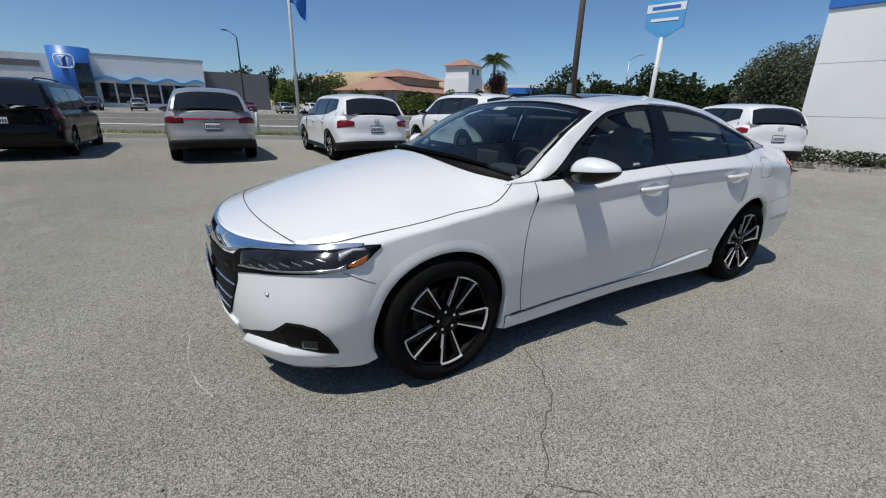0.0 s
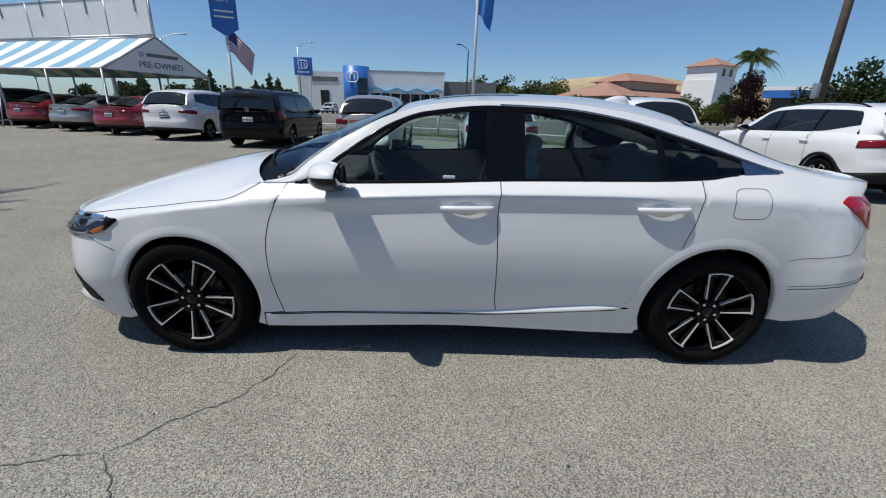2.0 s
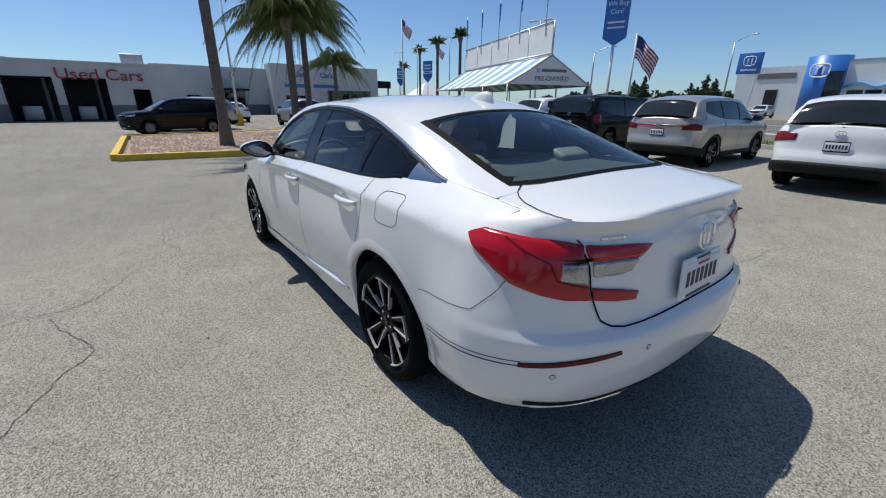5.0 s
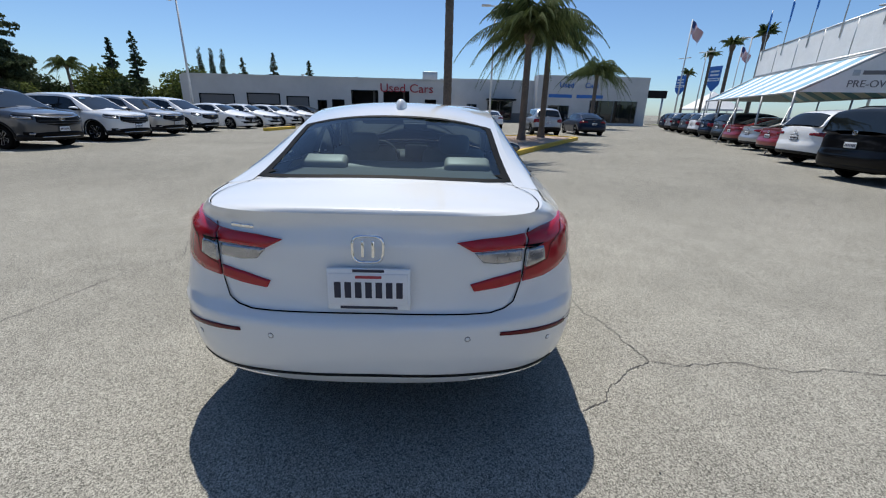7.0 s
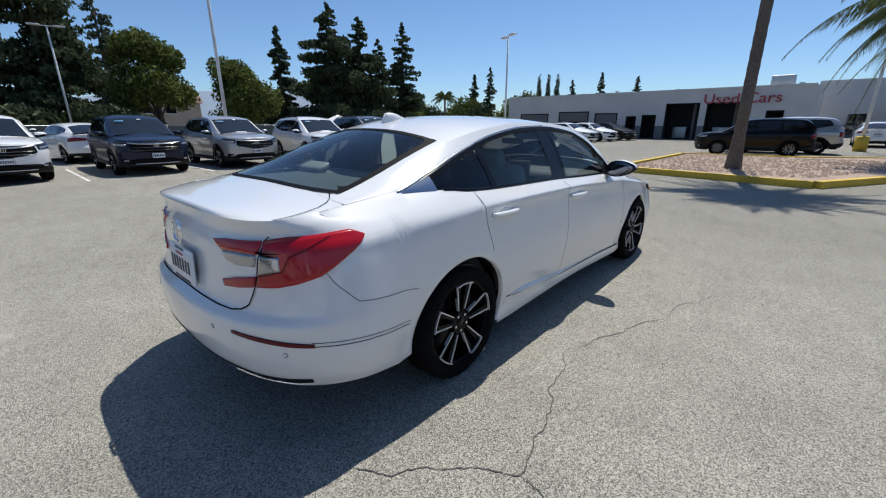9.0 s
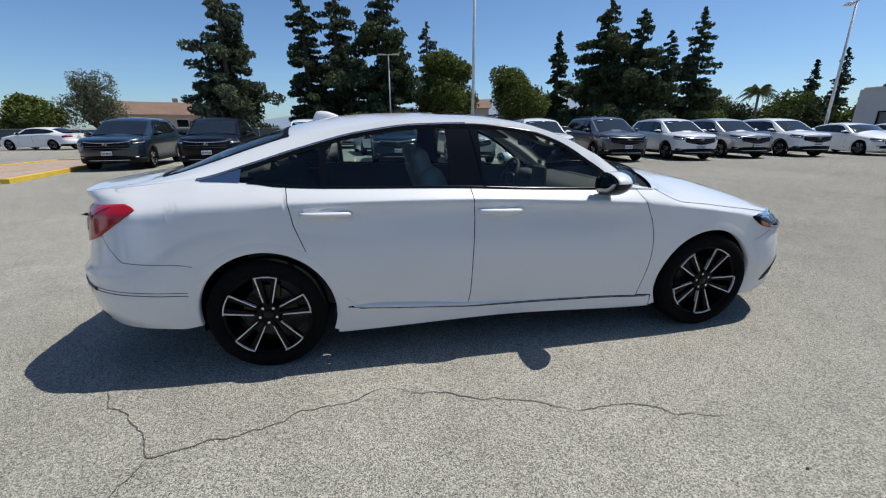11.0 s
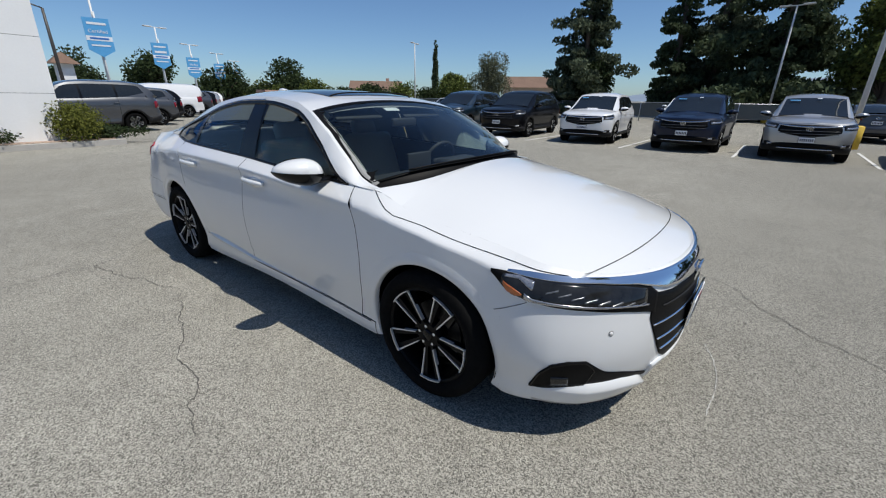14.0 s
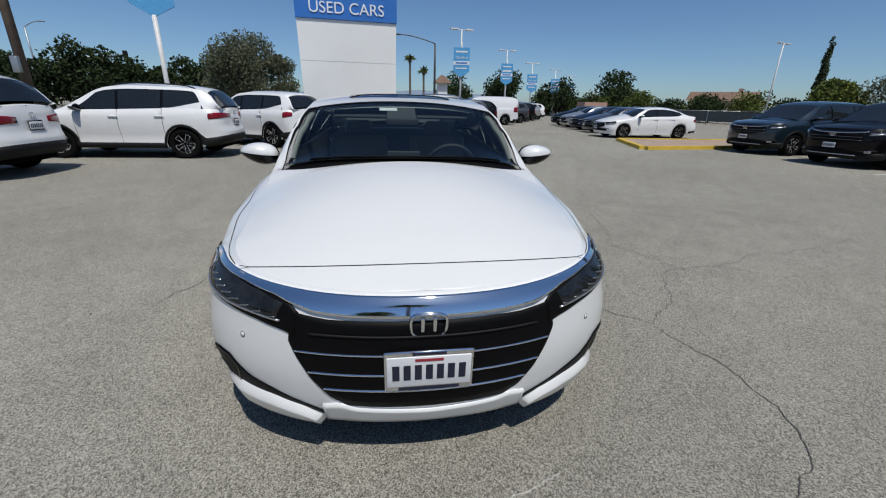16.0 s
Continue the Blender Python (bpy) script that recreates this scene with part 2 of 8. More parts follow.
M_TENT_BLUE = material("tent_blue", (0.17, 0.36, 0.50), 0.6, grain=(8, 0.05), grain2=(0.8, 0.06))
M_MESH = material("white_mesh_banner", (0.78, 0.78, 0.77), 0.8, grain=(20, 0.05), grain2=(1, 0.06))
M_FLAG_BLUE = material("blue_flag_cloth", (0.05, 0.22, 0.62), 0.7, grain=(12, 0.08))
M_FLAG_RED = material("red_flag_cloth", (0.42, 0.03, 0.05), 0.7, grain=(12, 0.08))
M_FLAG_NAVY = material("navy_flag_cloth", (0.03, 0.05, 0.17), 0.7, grain=(12, 0.08))
M_TILE = material("red_roof_tile", (0.34, 0.19, 0.14), 0.85, grain=(6, 0.18), grain2=(0.4, 0.12), bump=0.5, bump_scale=12)
M_SHINGLE = material("brown_roof_shingle", (0.19, 0.12, 0.085), 0.9, grain=(8, 0.15), grain2=(0.5, 0.12), bump=0.4, bump_scale=14)
M_TAN_WALL = material("tan_wall", (0.50, 0.40, 0.32), 0.85, grain=(10, 0.06), grain2=(0.6, 0.08))
M_BRICK = material("pink_block_wall", (0.42, 0.26, 0.20), 0.9, grain=(14, 0.15), grain2=(0.8, 0.1), bump=0.3, bump_scale=20)
# near-black colour that stands in for shade inside openings
M_SHADE = material("painted_shade", (0.018, 0.018, 0.02), 0.85, grain=(3, 0.3))
M_HILL = material("golden_hill_grass", (0.40, 0.315, 0.18), 0.95, grain=(0.05, 0.15), grain2=(0.012, 0.18))
# blue of distant haze put into the hill's own colour
M_HILL_FAR = material("haze_tinted_hill", (0.20, 0.25, 0.32), 0.95, grain=(0.01, 0.12))
M_FENCE = material("chain_link", (0.10, 0.11, 0.11), 0.7, metal=0.3, grain=(20, 0.2))
M_TRUNK = material("palm_trunk", (0.135, 0.108, 0.085), 0.9, grain=(14, 0.3), grain2=(2, 0.2), bump=0.7, bump_scale=22)
M_BARK = material("tree_bark", (0.09, 0.07, 0.055), 0.9, grain=(20, 0.3), bump=0.6, bump_scale=30)
M_FROND = leaf_material("palm_frond", (0.105, 0.135, 0.05))
M_CONIFER = leaf_material("conifer_needles", (0.066, 0.088, 0.046))
M_CONIFER_GREY = leaf_material("grey_conifer_needles", (0.08, 0.10, 0.062))
M_BROAD = leaf_material("broad_leaves", (0.11, 0.135, 0.036), 0.6)
M_BROAD_DARK = leaf_material("dark_leaves", (0.04, 0.058, 0.024))
M_OLIVE = leaf_material("olive_leaves", (0.125, 0.135, 0.085))
M_PLUM = leaf_material("plum_leaves", (0.030, 0.014, 0.016))
M_BUSH = leaf_material("clipped_bush_leaves", (0.13, 0.14, 0.03))
M_PETAL = leaf_material("white_petals", (0.6, 0.58, 0.56), 0.15)

# ---- building tools ----
def mesh_of(name, verts, faces, mats, smooth=True, face_mats=None):
    me = bpy.data.meshes.new(name)
    me.from_pydata([tuple(v) for v in np.asarray(verts, float).tolist()], [], faces)
    for m in mats if isinstance(mats, (list, tuple)) else [mats]:
        me.materials.append(m)
    if smooth:
        me.polygons.foreach_set("use_smooth", [True] * len(me.polygons))
    if face_mats is not None:
        me.polygons.foreach_set("material_index", face_mats)
    me.update()
    return me


class Geo:
    """Gathers patches into one mesh."""

    def __init__(self):
        self.v, self.f, self.n = [], [], 0

    def add(self, verts, faces):
        self.v.append(np.asarray(verts, float).reshape(-1, 3))
        self.f += [tuple(i + self.n for i in f) for f in faces]
        self.n += len(self.v[-1])
        return self

    def grid(self, a, centre=None, close=False):
        """A sheet from an n x m array of points, turned away from centre(points)."""
        a = np.asarray(a, float)
        n, m = a.shape[:2]
        mid = a[n // 2, m // 2]
        nrm = np.cross(a[min(n // 2 + 1, n - 1), m // 2] - a[max(n // 2 - 1, 0), m // 2], a[n // 2, min(m // 2 + 1, m - 1)] - a[n // 2, max(m // 2 - 1, 0)])
        c = np.array([np.clip(mid[0], -1.3, 1.3), 0, 0.5]) if centre is None else np.asarray(centre, float)
        flip = nrm @ (mid - c) < 0
        i, j = np.meshgrid(np.arange(n - 1), np.arange(m if close else m - 1), indexing="ij")
        i, j, k = i.ravel(), j.ravel(), (j.ravel() + 1) % m
        q = np.stack([i * m + j, (i + 1) * m + j, (i + 1) * m + k, i * m + k], 1)
        if flip:
            q = q[:, ::-1]
        return self.add(a, [tuple(r) for r in q.tolist()])

    def both(self, a):
        a = np.asarray(a, float)
        if np.abs(a[-1, :, 1]).max() < 0.004:
            a = a.copy()
            a[-1, :, 1] = 0
            return self.grid(np.concatenate([a, (a * (1, -1, 1))[-2::-1]]))
        return self.grid(a).grid(a * (1, -1, 1))

    def box(self, x0, x1, y0, y1, z0, z1):
        v = [(x, y, z) for x in (x0, x1) for y in (y0, y1) for z in (z0, z1)]
        return self.add(v, [(0, 1, 3, 2), (4, 6, 7, 5), (0, 4, 5, 1), (2, 3, 7, 6), (0, 2, 6, 4), (1, 5, 7, 3)])

    def tube(self, pts, radii, n=8, cap=True):
        pts = np.asarray(pts, float)
        radii = np.full(len(pts), radii, float) if np.ndim(radii) == 0 else np.asarray(radii, float)
        d = np.gradient(pts, axis=0)
        d /= np.maximum(np.linalg.norm(d, axis=1, keepdims=True), 1e-9)
        ref = np.where(np.abs(d[:, 2:3]) > 0.9, [[1.0, 0, 0]], [[0, 0, 1.0]])
        u = np.cross(d, ref)
        u /= np.linalg.norm(u, axis=1, keepdims=True)
        w = np.cross(d, u)
        a = np.linspace(0, 2 * math.pi, n, endpoint=False)
        ring = pts[:, None] + radii[:, None, None] * (u[:, None] * np.cos(a)[:, None] + w[:, None] * np.sin(a)[:, None])
        base = self.n
        i, j = np.meshgrid(np.arange(len(pts) - 1), np.arange(n), indexing="ij")
        i, j, k = i.ravel(), j.ravel(), (j.ravel() + 1) % n
        q = np.stack([i * n + j, (i + 1) * n + j, (i + 1) * n + k, i * n + k], 1).tolist()
        f = [tuple(r) for r in q]
        if cap:
            f += [tuple(range(n)), tuple(range((len(pts) - 1) * n + n - 1, (len(pts) - 1) * n - 1, -1))]
        return self.add(ring, f)

    def lathe(self, profile, n=40, axis="y"):
        """profile: rows of radius and place along the axis."""
        a = np.linspace(0, 2 * math.pi, n, endpoint=False)
        r, h = np.array(profile, float).T
        c, s, hh = r[:, None] * np.cos(a), r[:, None] * np.sin(a), np.repeat(h[:, None], n, 1)
        pts = np.stack([c, hh, s], -1) if axis == "y" else np.stack([c, s, hh], -1)
        i, j = np.meshgrid(np.arange(len(r) - 1), np.arange(n), indexing="ij")
        i, j, k = i.ravel(), j.ravel(), (j.ravel() + 1) % n
        q = np.stack([i * n + j, (i + 1) * n + j, (i + 1) * n + k, i * n + k], 1).tolist()
        return self.add(pts, [tuple(t) for t in q])

    def rounded(self, centre, size, r=0.03, turn=None, seg=3):
        """A soft-edged block."""
        bm = bmesh.new()
        bmesh.ops.create_cube(bm, size=1)
        bmesh.ops.scale(bm, vec=size, verts=bm.verts)
        bmesh.ops.bevel(bm, geom=bm.edges[:] + bm.verts[:], offset=min(r, 0.49 * min(size)), segments=seg, affect="EDGES", profile=0.5)
        m = Matrix.Translation(centre) @ (turn.to_4x4() if turn is not None else Matrix())
        bmesh.ops.transform(bm, matrix=m, verts=bm.verts)
        bm.verts.index_update()
        self.add([v.co[:] for v in bm.verts], [tuple(v.index for v in f.verts) for f in bm.faces])
        bm.free()
        return self

    def prism(self, outline, z0, z1):
        """An upright block over a flat outline (x, y)."""
        n = len(outline)
        v = [(x, y, z0) for x, y in outline] + [(x, y, z1) for x, y in outline]
        area = sum(outline[i][0] * outline[(i + 1) % n][1] - outline[(i + 1) % n][0] * outline[i][1] for i in range(n))
        f = [(i, (i + 1) % n, n + (i + 1) % n, n + i) for i in range(n)] + [tuple(range(n, 2 * n)), tuple(range(n - 1, -1, -1))]
        return self.add(v, f if area > 0 else [t[::-1] for t in f])

    def mesh(self, name, mats, smooth=True):
        return mesh_of(name, np.concatenate(self.v) if self.v else np.zeros((0, 3)), self.f, mats, smooth)


def part(name, geo, mat, parent, label="", smooth=True, at=None, kind=""):
    """One mesh object under a thing or a part."""
    ob = new(name, geo.mesh(name, mat, smooth) if isinstance(geo, Geo) else geo)
    ob.parent = parent
    if at is not None:
        ob.matrix_basis = at
    tagged(ob, label=label, kind=kind)
    return ob


def twin(name, a, mat, parent, label=""):
    """A part and its mirror image, or one part where it runs across the middle."""
    a = np.asarray(a, float)
    if np.abs(a[-1, :, 1]).max() < 0.004:
        return part(name, Geo().both(a), mat, parent, label)
    return [part(name, Geo().grid(a * (1, sg, 1)), mat, parent, label) for sg in (1, -1)]


def thing(name, at, label, category, group="", kind=""):
    ob = new(name)
    ob.empty_display_size = 0.1
    ob.matrix_basis = at
    return tagged(ob, label, category, group, kind)


def solo(name, geo, mat, label, category="", group="", kind="", at=None, smooth=False):
    ob = new(name, geo.mesh(name, mat, smooth))
    if at is not None:
        ob.matrix_basis = at
    return tagged(ob, label, category, group, kind)


def crease(ob, degrees=35):
    """Keeps hard edges hard on a smooth mesh."""
    ob.data.set_sharp_from_angle(angle=radians(degrees))
    return ob


def writing(name, text, size, mat, parent, at, depth=0.004, label="", squeeze=1.0):
    """Raised letters, turned into a mesh, centred at the pose."""
    cu = bpy.data.curves.new(name, "FONT")
    cu.body, cu.size, cu.align_x, cu.align_y, cu.extrude = text, size, "CENTER", "CENTER", depth
    ob = bpy.data.objects.new(name, cu)
    me = bpy.data.meshes.new_from_object(ob)
    bpy.data.objects.remove(ob)
    me.materials.clear()
    me.materials.append(mat)
    out = new(name, me)
    out.parent = parent
    out.matrix_basis = at @ Matrix.Diagonal((squeeze, 1, 1, 1))
    tagged(out, label=label)
    return out
# ---- vehicle shells: smooth tables and the painted skin ----
def table(rows):
    """A smooth curve through (x, value) rows, level beyond its ends."""
    xs = np.array([r[0] for r in sorted(rows)], float)
    ys = np.array([r[1] for r in sorted(rows)], float)
    if len(xs) == 1:
        return lambda x: np.full(np.shape(x), ys[0])
    h, d = np.diff(xs), np.diff(ys) / np.diff(xs)
    m = np.zeros(len(xs))
    m[0], m[-1] = d[0], d[-1]
    for i in range(1, len(xs) - 1):
        m[i] = 0 if d[i - 1] * d[i] <= 0 else 2 * d[i - 1] * d[i] / (d[i - 1] + d[i])

    def value(x):
        x = np.clip(np.asarray(x, float), xs[0], xs[-1])
        i = np.clip(np.searchsorted(xs, x) - 1, 0, len(h) - 1)
        t = (x - xs[i]) / h[i]
        return ((2 * t**3 - 3 * t**2 + 1) * ys[i] + (t**3 - 2 * t**2 + t) * h[i] * m[i]
                + (3 * t**2 - 2 * t**3) * ys[i + 1] + (t**3 - t**2) * h[i] * m[i + 1])

    return value


class Shell:
    """The skin of a vehicle: x ahead, y to its left, z up. Along the flanks s is x; past x0f and x0r it runs round the nose and the
    tail, from 0 to 1 at the middle."""

    def __init__(self, **k):
        self.x0f, self.x0r, self.nf = k["x0f"], k["x0r"], k["nf"]
        self.nr, self.shoulder = table(k["nr"] if isinstance(k["nr"], list) else [(0, k["nr"])]), k.get("shoulder", 1.5)
        self.W = table(k["W"])
        self.zs = table(k["zs"])
        self.zc = table(k["zc"])
        self.zb = table(k["zb"])
        self.fb = table(k["fb"])
        self.Xf = table(k["Xf"])
        self.Xr = table(k["Xr"])
        self.S = table(k["S"])
        self.S_side = table(k.get("S_side", k["S"]))
        self.S_rear = table(k.get("S_rear", k.get("S_side", k["S"])))
        self.zr = table(k["zr"])
        self.yr = table(k["yr"])
        self.Zc = table(k["Zc"])
        self.bulge, self.crown = k.get("bulge", 0.02), k.get("crown", 2.3)
        self.pinch = k.get("pinch", 0.0)
        self.flare_f, self.flare_r, self.flare_z = k.get("flare_f", 0.0), k.get("flare_r", 0.0), k.get("flare_z", 0.42)

    def half(self, x, z):
        zs, zc, zb, w = self.zs(x), self.zc(x), self.zb(x), self.W(x)
        t = np.clip((z - zs) / np.maximum(zc - zs, 1e-3), 0, 1)
        c = np.clip((1.1 - x) / 0.6, 0, 1)
        r = np.clip((-0.85 - x) / 0.6, 0, 1)
        r = r * r * (3 - 2 * r)
        waist = self.S_side(t) * (1 - r) + self.S_rear(t) * r
        low = self.S(t) * (1 - c) + waist * c
        q = np.clip((z - zc) / np.maximum(zb - zc, 0.02), 0, 1)
        edge = self.S(1.0) * (1 - c) + (self.S_side(1.0) * (1 - r) + self.S_rear(1.0) * r) * c
        top = edge + (self.fb(x) - edge) * q**self.shoulder
        return w * np.where(z <= zc, low, top)

    def P(self, s, z):
        s, z = np.broadcast_arrays(np.asarray(s, float), np.asarray(z, float))
        pf = np.clip(s - self.x0f, 0, 1) * math.pi / 2
        pr = np.clip(self.x0r - s, 0, 1) * math.pi / 2
        x = np.clip(s, self.x0r, self.x0f)
        x = x + (self.Xf(z) - self.x0f) * np.sin(pf) ** (2 / self.nf) - (self.x0r - self.Xr(z)) * np.sin(pr) ** (2 / self.nr(z))
        y = self.half(x, z) * np.clip(np.cos(pf), 0, 1) ** (2 / self.nf) * np.clip(np.cos(pr), 0, 1) ** (2 / self.nr(z))
        low = np.exp(-((z - self.flare_z) / 0.22) ** 2)
        y = y * (1 - self.pinch * np.clip((-1.5 - x) / 0.45, 0, 1) ** 2 * np.clip((z - 0.68) / 0.2, 0, 1))
        y = y * (1 + low * (self.flare_f * np.clip((x - self.x0f + 0.1) / 0.3, 0, 1) + self.flare_r * np.clip((self.x0r + 0.1 - x) / 0.3, 0, 1)))
        return np.stack([x, y, z], -1)

    def N(self, s, z):
        s, z = np.broadcast_arrays(np.asarray(s, float), np.asarray(z, float))
        p = self.P(s, z)
        n = np.cross(self.P(s + 0.004, z) - self.P(s - 0.004, z), self.P(s, z + 0.004) - self.P(s, z - 0.004))
        n /= np.maximum(np.linalg.norm(n, axis=-1, keepdims=True), 1e-9)
        out = p - np.stack([np.clip(p[..., 0], -1.3, 1.3), 0 * z, 0 * z + 0.5], -1)
        return n * np.where((n * out).sum(-1, keepdims=True) < 0, -1, 1)

    def edge(self, x):
        """The upper edge of the flank at x, past the nose and tail too."""
        z = self.zb(x)
        uf = np.clip((x - self.x0f) / (self.Xf(z) - self.x0f), 0, 1)
        ur = np.clip((self.x0r - x) / (self.x0r - self.Xr(z)), 0, 1)
        y = self.half(x, z) * (1 - uf**self.nf) ** (1 / self.nf) * (1 - ur ** self.nr(z)) ** (1 / self.nr(z))
        return y * (1 - self.pinch * np.clip((-1.5 - x) / 0.45, 0, 1) ** 2), z

    def U(self, x, y):
        """Roof, windscreen and rear window."""
        yr, zr = self.yr(x), self.zr(x)
        return zr + (self.Zc(x) - zr) * (1 - np.clip(np.abs(y) / yr, 0, 1) ** self.crown)

    def deck(self, x, y):
        """Bonnet and boot lid."""
        ye, ze = self.edge(x)
        return ze + (self.Zc(x) - ze) * (1 - np.clip(np.abs(y) / np.maximum(ye, 1e-3), 0, 1) ** 2.0)

    def side(self, x, v):
        """The flank of the cabin: v = 0 at the belt, 1 at the roof rail."""
        yb, zb = self.edge(x)
        yr, zr = self.yr(x), np.maximum(self.zr(x), zb + 0.002)
        z = zb + (zr - zb) * v
        y = yb + (yr - yb) * v + self.bulge * 4 * v * (1 - v)
        return np.stack(np.broadcast_arrays(x, y, z), -1)

    def side_v(self, x, z):
        _, zb = self.edge(x)
        return np.clip((z - zb) / np.maximum(self.zr(x) - zb, 0.004), 0, 1)


SEDAN = Shell(
    flare_f=.045, flare_r=.06, x0f=1.80, x0r=-1.85, nf=2.05, nr=[(.56, 2.7), (.66, 2.95), (.85, 2.85), (.95, 2.75), (1.03, 4.5)], shoulder=1.2,
    W=[(2.4, .885), (1.8, .885), (1.415, .922), (0.9, .922), (0, .925), (-0.9, .928), (-1.415, .93), (-1.85, .908), (-2.5, .905)],
    zs=[(2.4, .20), (1.95, .185), (1.8, .175), (1.03, .165), (0, .195), (-1.03, .172), (-1.8, .26), (-2.1, .30), (-2.52, .31)],
    zc=[(2.4, .64), (1.9, .70), (1.735, .765), (1.34, .835), (.968, .882), (.5, .915), (-.22, .95), (-.86, .958), (-1.23, .958), (-1.7, .945), (-2.0, .92), (-2.5, .92)],
    zb=[(2.4, .745), (2.15, .758), (2.0, .775), (1.84, .806), (1.64, .84), (1.38, .872), (1.19, .905), (1.0, .962), (.8, .967), (.46, .977), (.06, .992), (-.24, 1.008), (-1.02, 1.03),
        (-1.29, 1.044), (-1.42, 1.062), (-1.7, 1.072), (-2.0, 1.056), (-2.2, 1.036), (-2.3, 1.026), (-2.40, 1.026), (-2.5, 1.026)],
    fb=[(2.4, .87), (1.8, .87), (1.38, .868), (1.0, .88), (.8, .902), (-1.02, .905), (-1.3, .888), (-1.5, .85), (-1.7, .825), (-2.0, .805), (-2.5, .805)],
    Xf=[(.17, 2.295), (.25, 2.335), (.32, 2.358), (.45, 2.366), (.6, 2.357), (.66, 2.352), (.70, 2.338), (.745, 2.305), (.8, 2.295)],
    Xr=[(.26, -2.40), (.31, -2.45), (.40, -2.50), (.55, -2.515), (.61, -2.505), (.645, -2.455), (.75, -2.435), (.90, -2.428), (.94, -2.416), (.985, -2.404), (1.015, -2.408), (1.03, -2.412), (1.1, -2.412)],
    S=[(0, .945), (.06, .958), (.14, .958), (.28, .970), (.5, .994), (.7, .997), (.88, .990), (1, .983)],
    S_side=[(0, .945), (.06, .955), (.14, .959), (.28, .980), (.4, .994), (.5, 1.002), (.6, 1.005), (.7, 1.0), (.8, .990), (.88, .9805), (.92, .9785), (.96, .982), (1, .992)],
    S_rear=[(0, .945), (.06, .955), (.14, .960), (.28, .978), (.42, .993), (.55, 1.0), (.68, 1.001), (.8, .997), (.9, .990), (1, .980)], pinch=.018,
    zr=[(1.3, .93), (1.12, .945), (1.0, .955), (.93, .965), (.85, .992), (.787, 1.045), (.73, 1.09), (.668, 1.133), (.605, 1.177), (.54, 1.212), (.47, 1.25), (.4, 1.284), (.325, 1.314), (.25, 1.338), (.165, 1.362), (-.2, 1.392), (-.5, 1.392), (-.85, 1.362), (-1.18, 1.30), (-1.47, 1.217), (-1.72, 1.128), (-1.9, 1.080), (-2.0, 1.064), (-2.2, 1.05)],
    yr=[(1.3, .79), (1.083, .787), (.85, .785), (.73, .775), (.605, .757), (.54, .738), (.47, .731), (.40, .716), (.325, .697), (.25, .681), (.165, .668), (-.2, .642), (-.85, .622), (-1.18, .612), (-1.47, .615), (-1.72, .648), (-2.0, .685), (-2.2, .70)],
    Zc=[(2.325, .748), (2.25, .772), (2.17, .798), (2.03, .845), (1.92, .878), (1.6, .968), (1.28, 1.032), (1.19, 1.042), (1.1, 1.072), (.6, 1.268), (.28, 1.378), (0, 1.425), (-.2, 1.441), (-.5, 1.448), (-.8, 1.441),
        (-1.0, 1.424), (-1.3, 1.362), (-1.65, 1.248), (-1.9, 1.142), (-2.02, 1.098), (-2.15, 1.074), (-2.28, 1.056), (-2.38, 1.047), (-2.41, 1.043)],
)

SUV = Shell(
    x0f=1.74, x0r=-1.72, nf=2.3, nr=3.4, bulge=.02, crown=3.0,
    W=[(2.3, .90), (1.74, .90), (1.33, .925), (0, .925), (-1.33, .93), (-1.72, .915), (-2.3, .91)],
    zs=[(2.3, .26), (1.7, .24), (0, .24), (-1.7, .27), (-2.3, .36)],
    zc=[(2.3, .78), (1.7, .90), (1.3, .96), (0, 1.0), (-1.3, 1.02), (-2.3, .98)],
    zb=[(2.3, .93), (2.05, .96), (1.7, 1.01), (1.2, 1.05), (.7, 1.07), (0, 1.09), (-1.4, 1.13), (-2.3, 1.12)],
    fb=[(2.3, .88), (1.3, .88), (.8, .92), (-1.6, .92), (-2.3, .90)],
    Xf=[(.24, 2.20), (.4, 2.27), (.6, 2.29), (.8, 2.28), (.93, 2.22), (1.0, 2.18)],
    Xr=[(.3, -2.20), (.45, -2.30), (.62, -2.30), (.72, -2.26), (1.0, -2.24), (1.14, -2.20)],
    S=[(0, .955), (.12, .985), (.25, .965), (.55, .99), (.75, 1.0), (.92, .995), (1, .985)],
    zr=[(1.35, 1.04), (1.15, 1.12), (.75, 1.33), (.45, 1.49), (.2, 1.565), (-.3, 1.60), (-1.2, 1.59), (-1.7, 1.55), (-1.95, 1.42), (-2.15, 1.16)],
    yr=[(1.35, .76), (.75, .70), (.2, .655), (-1.2, .64), (-1.8, .64), (-2.15, .74)],
    Zc=[(2.24, .945), (2.1, .985), (1.8, 1.04), (1.35, 1.085), (1.28, 1.09), (1.2, 1.13), (.75, 1.36), (.38, 1.55), (.1, 1.625), (-.4, 1.665), (-1.2, 1.655), (-1.75, 1.60), (-1.92, 1.54), (-2.05, 1.37), (-2.2, 1.14)],
)
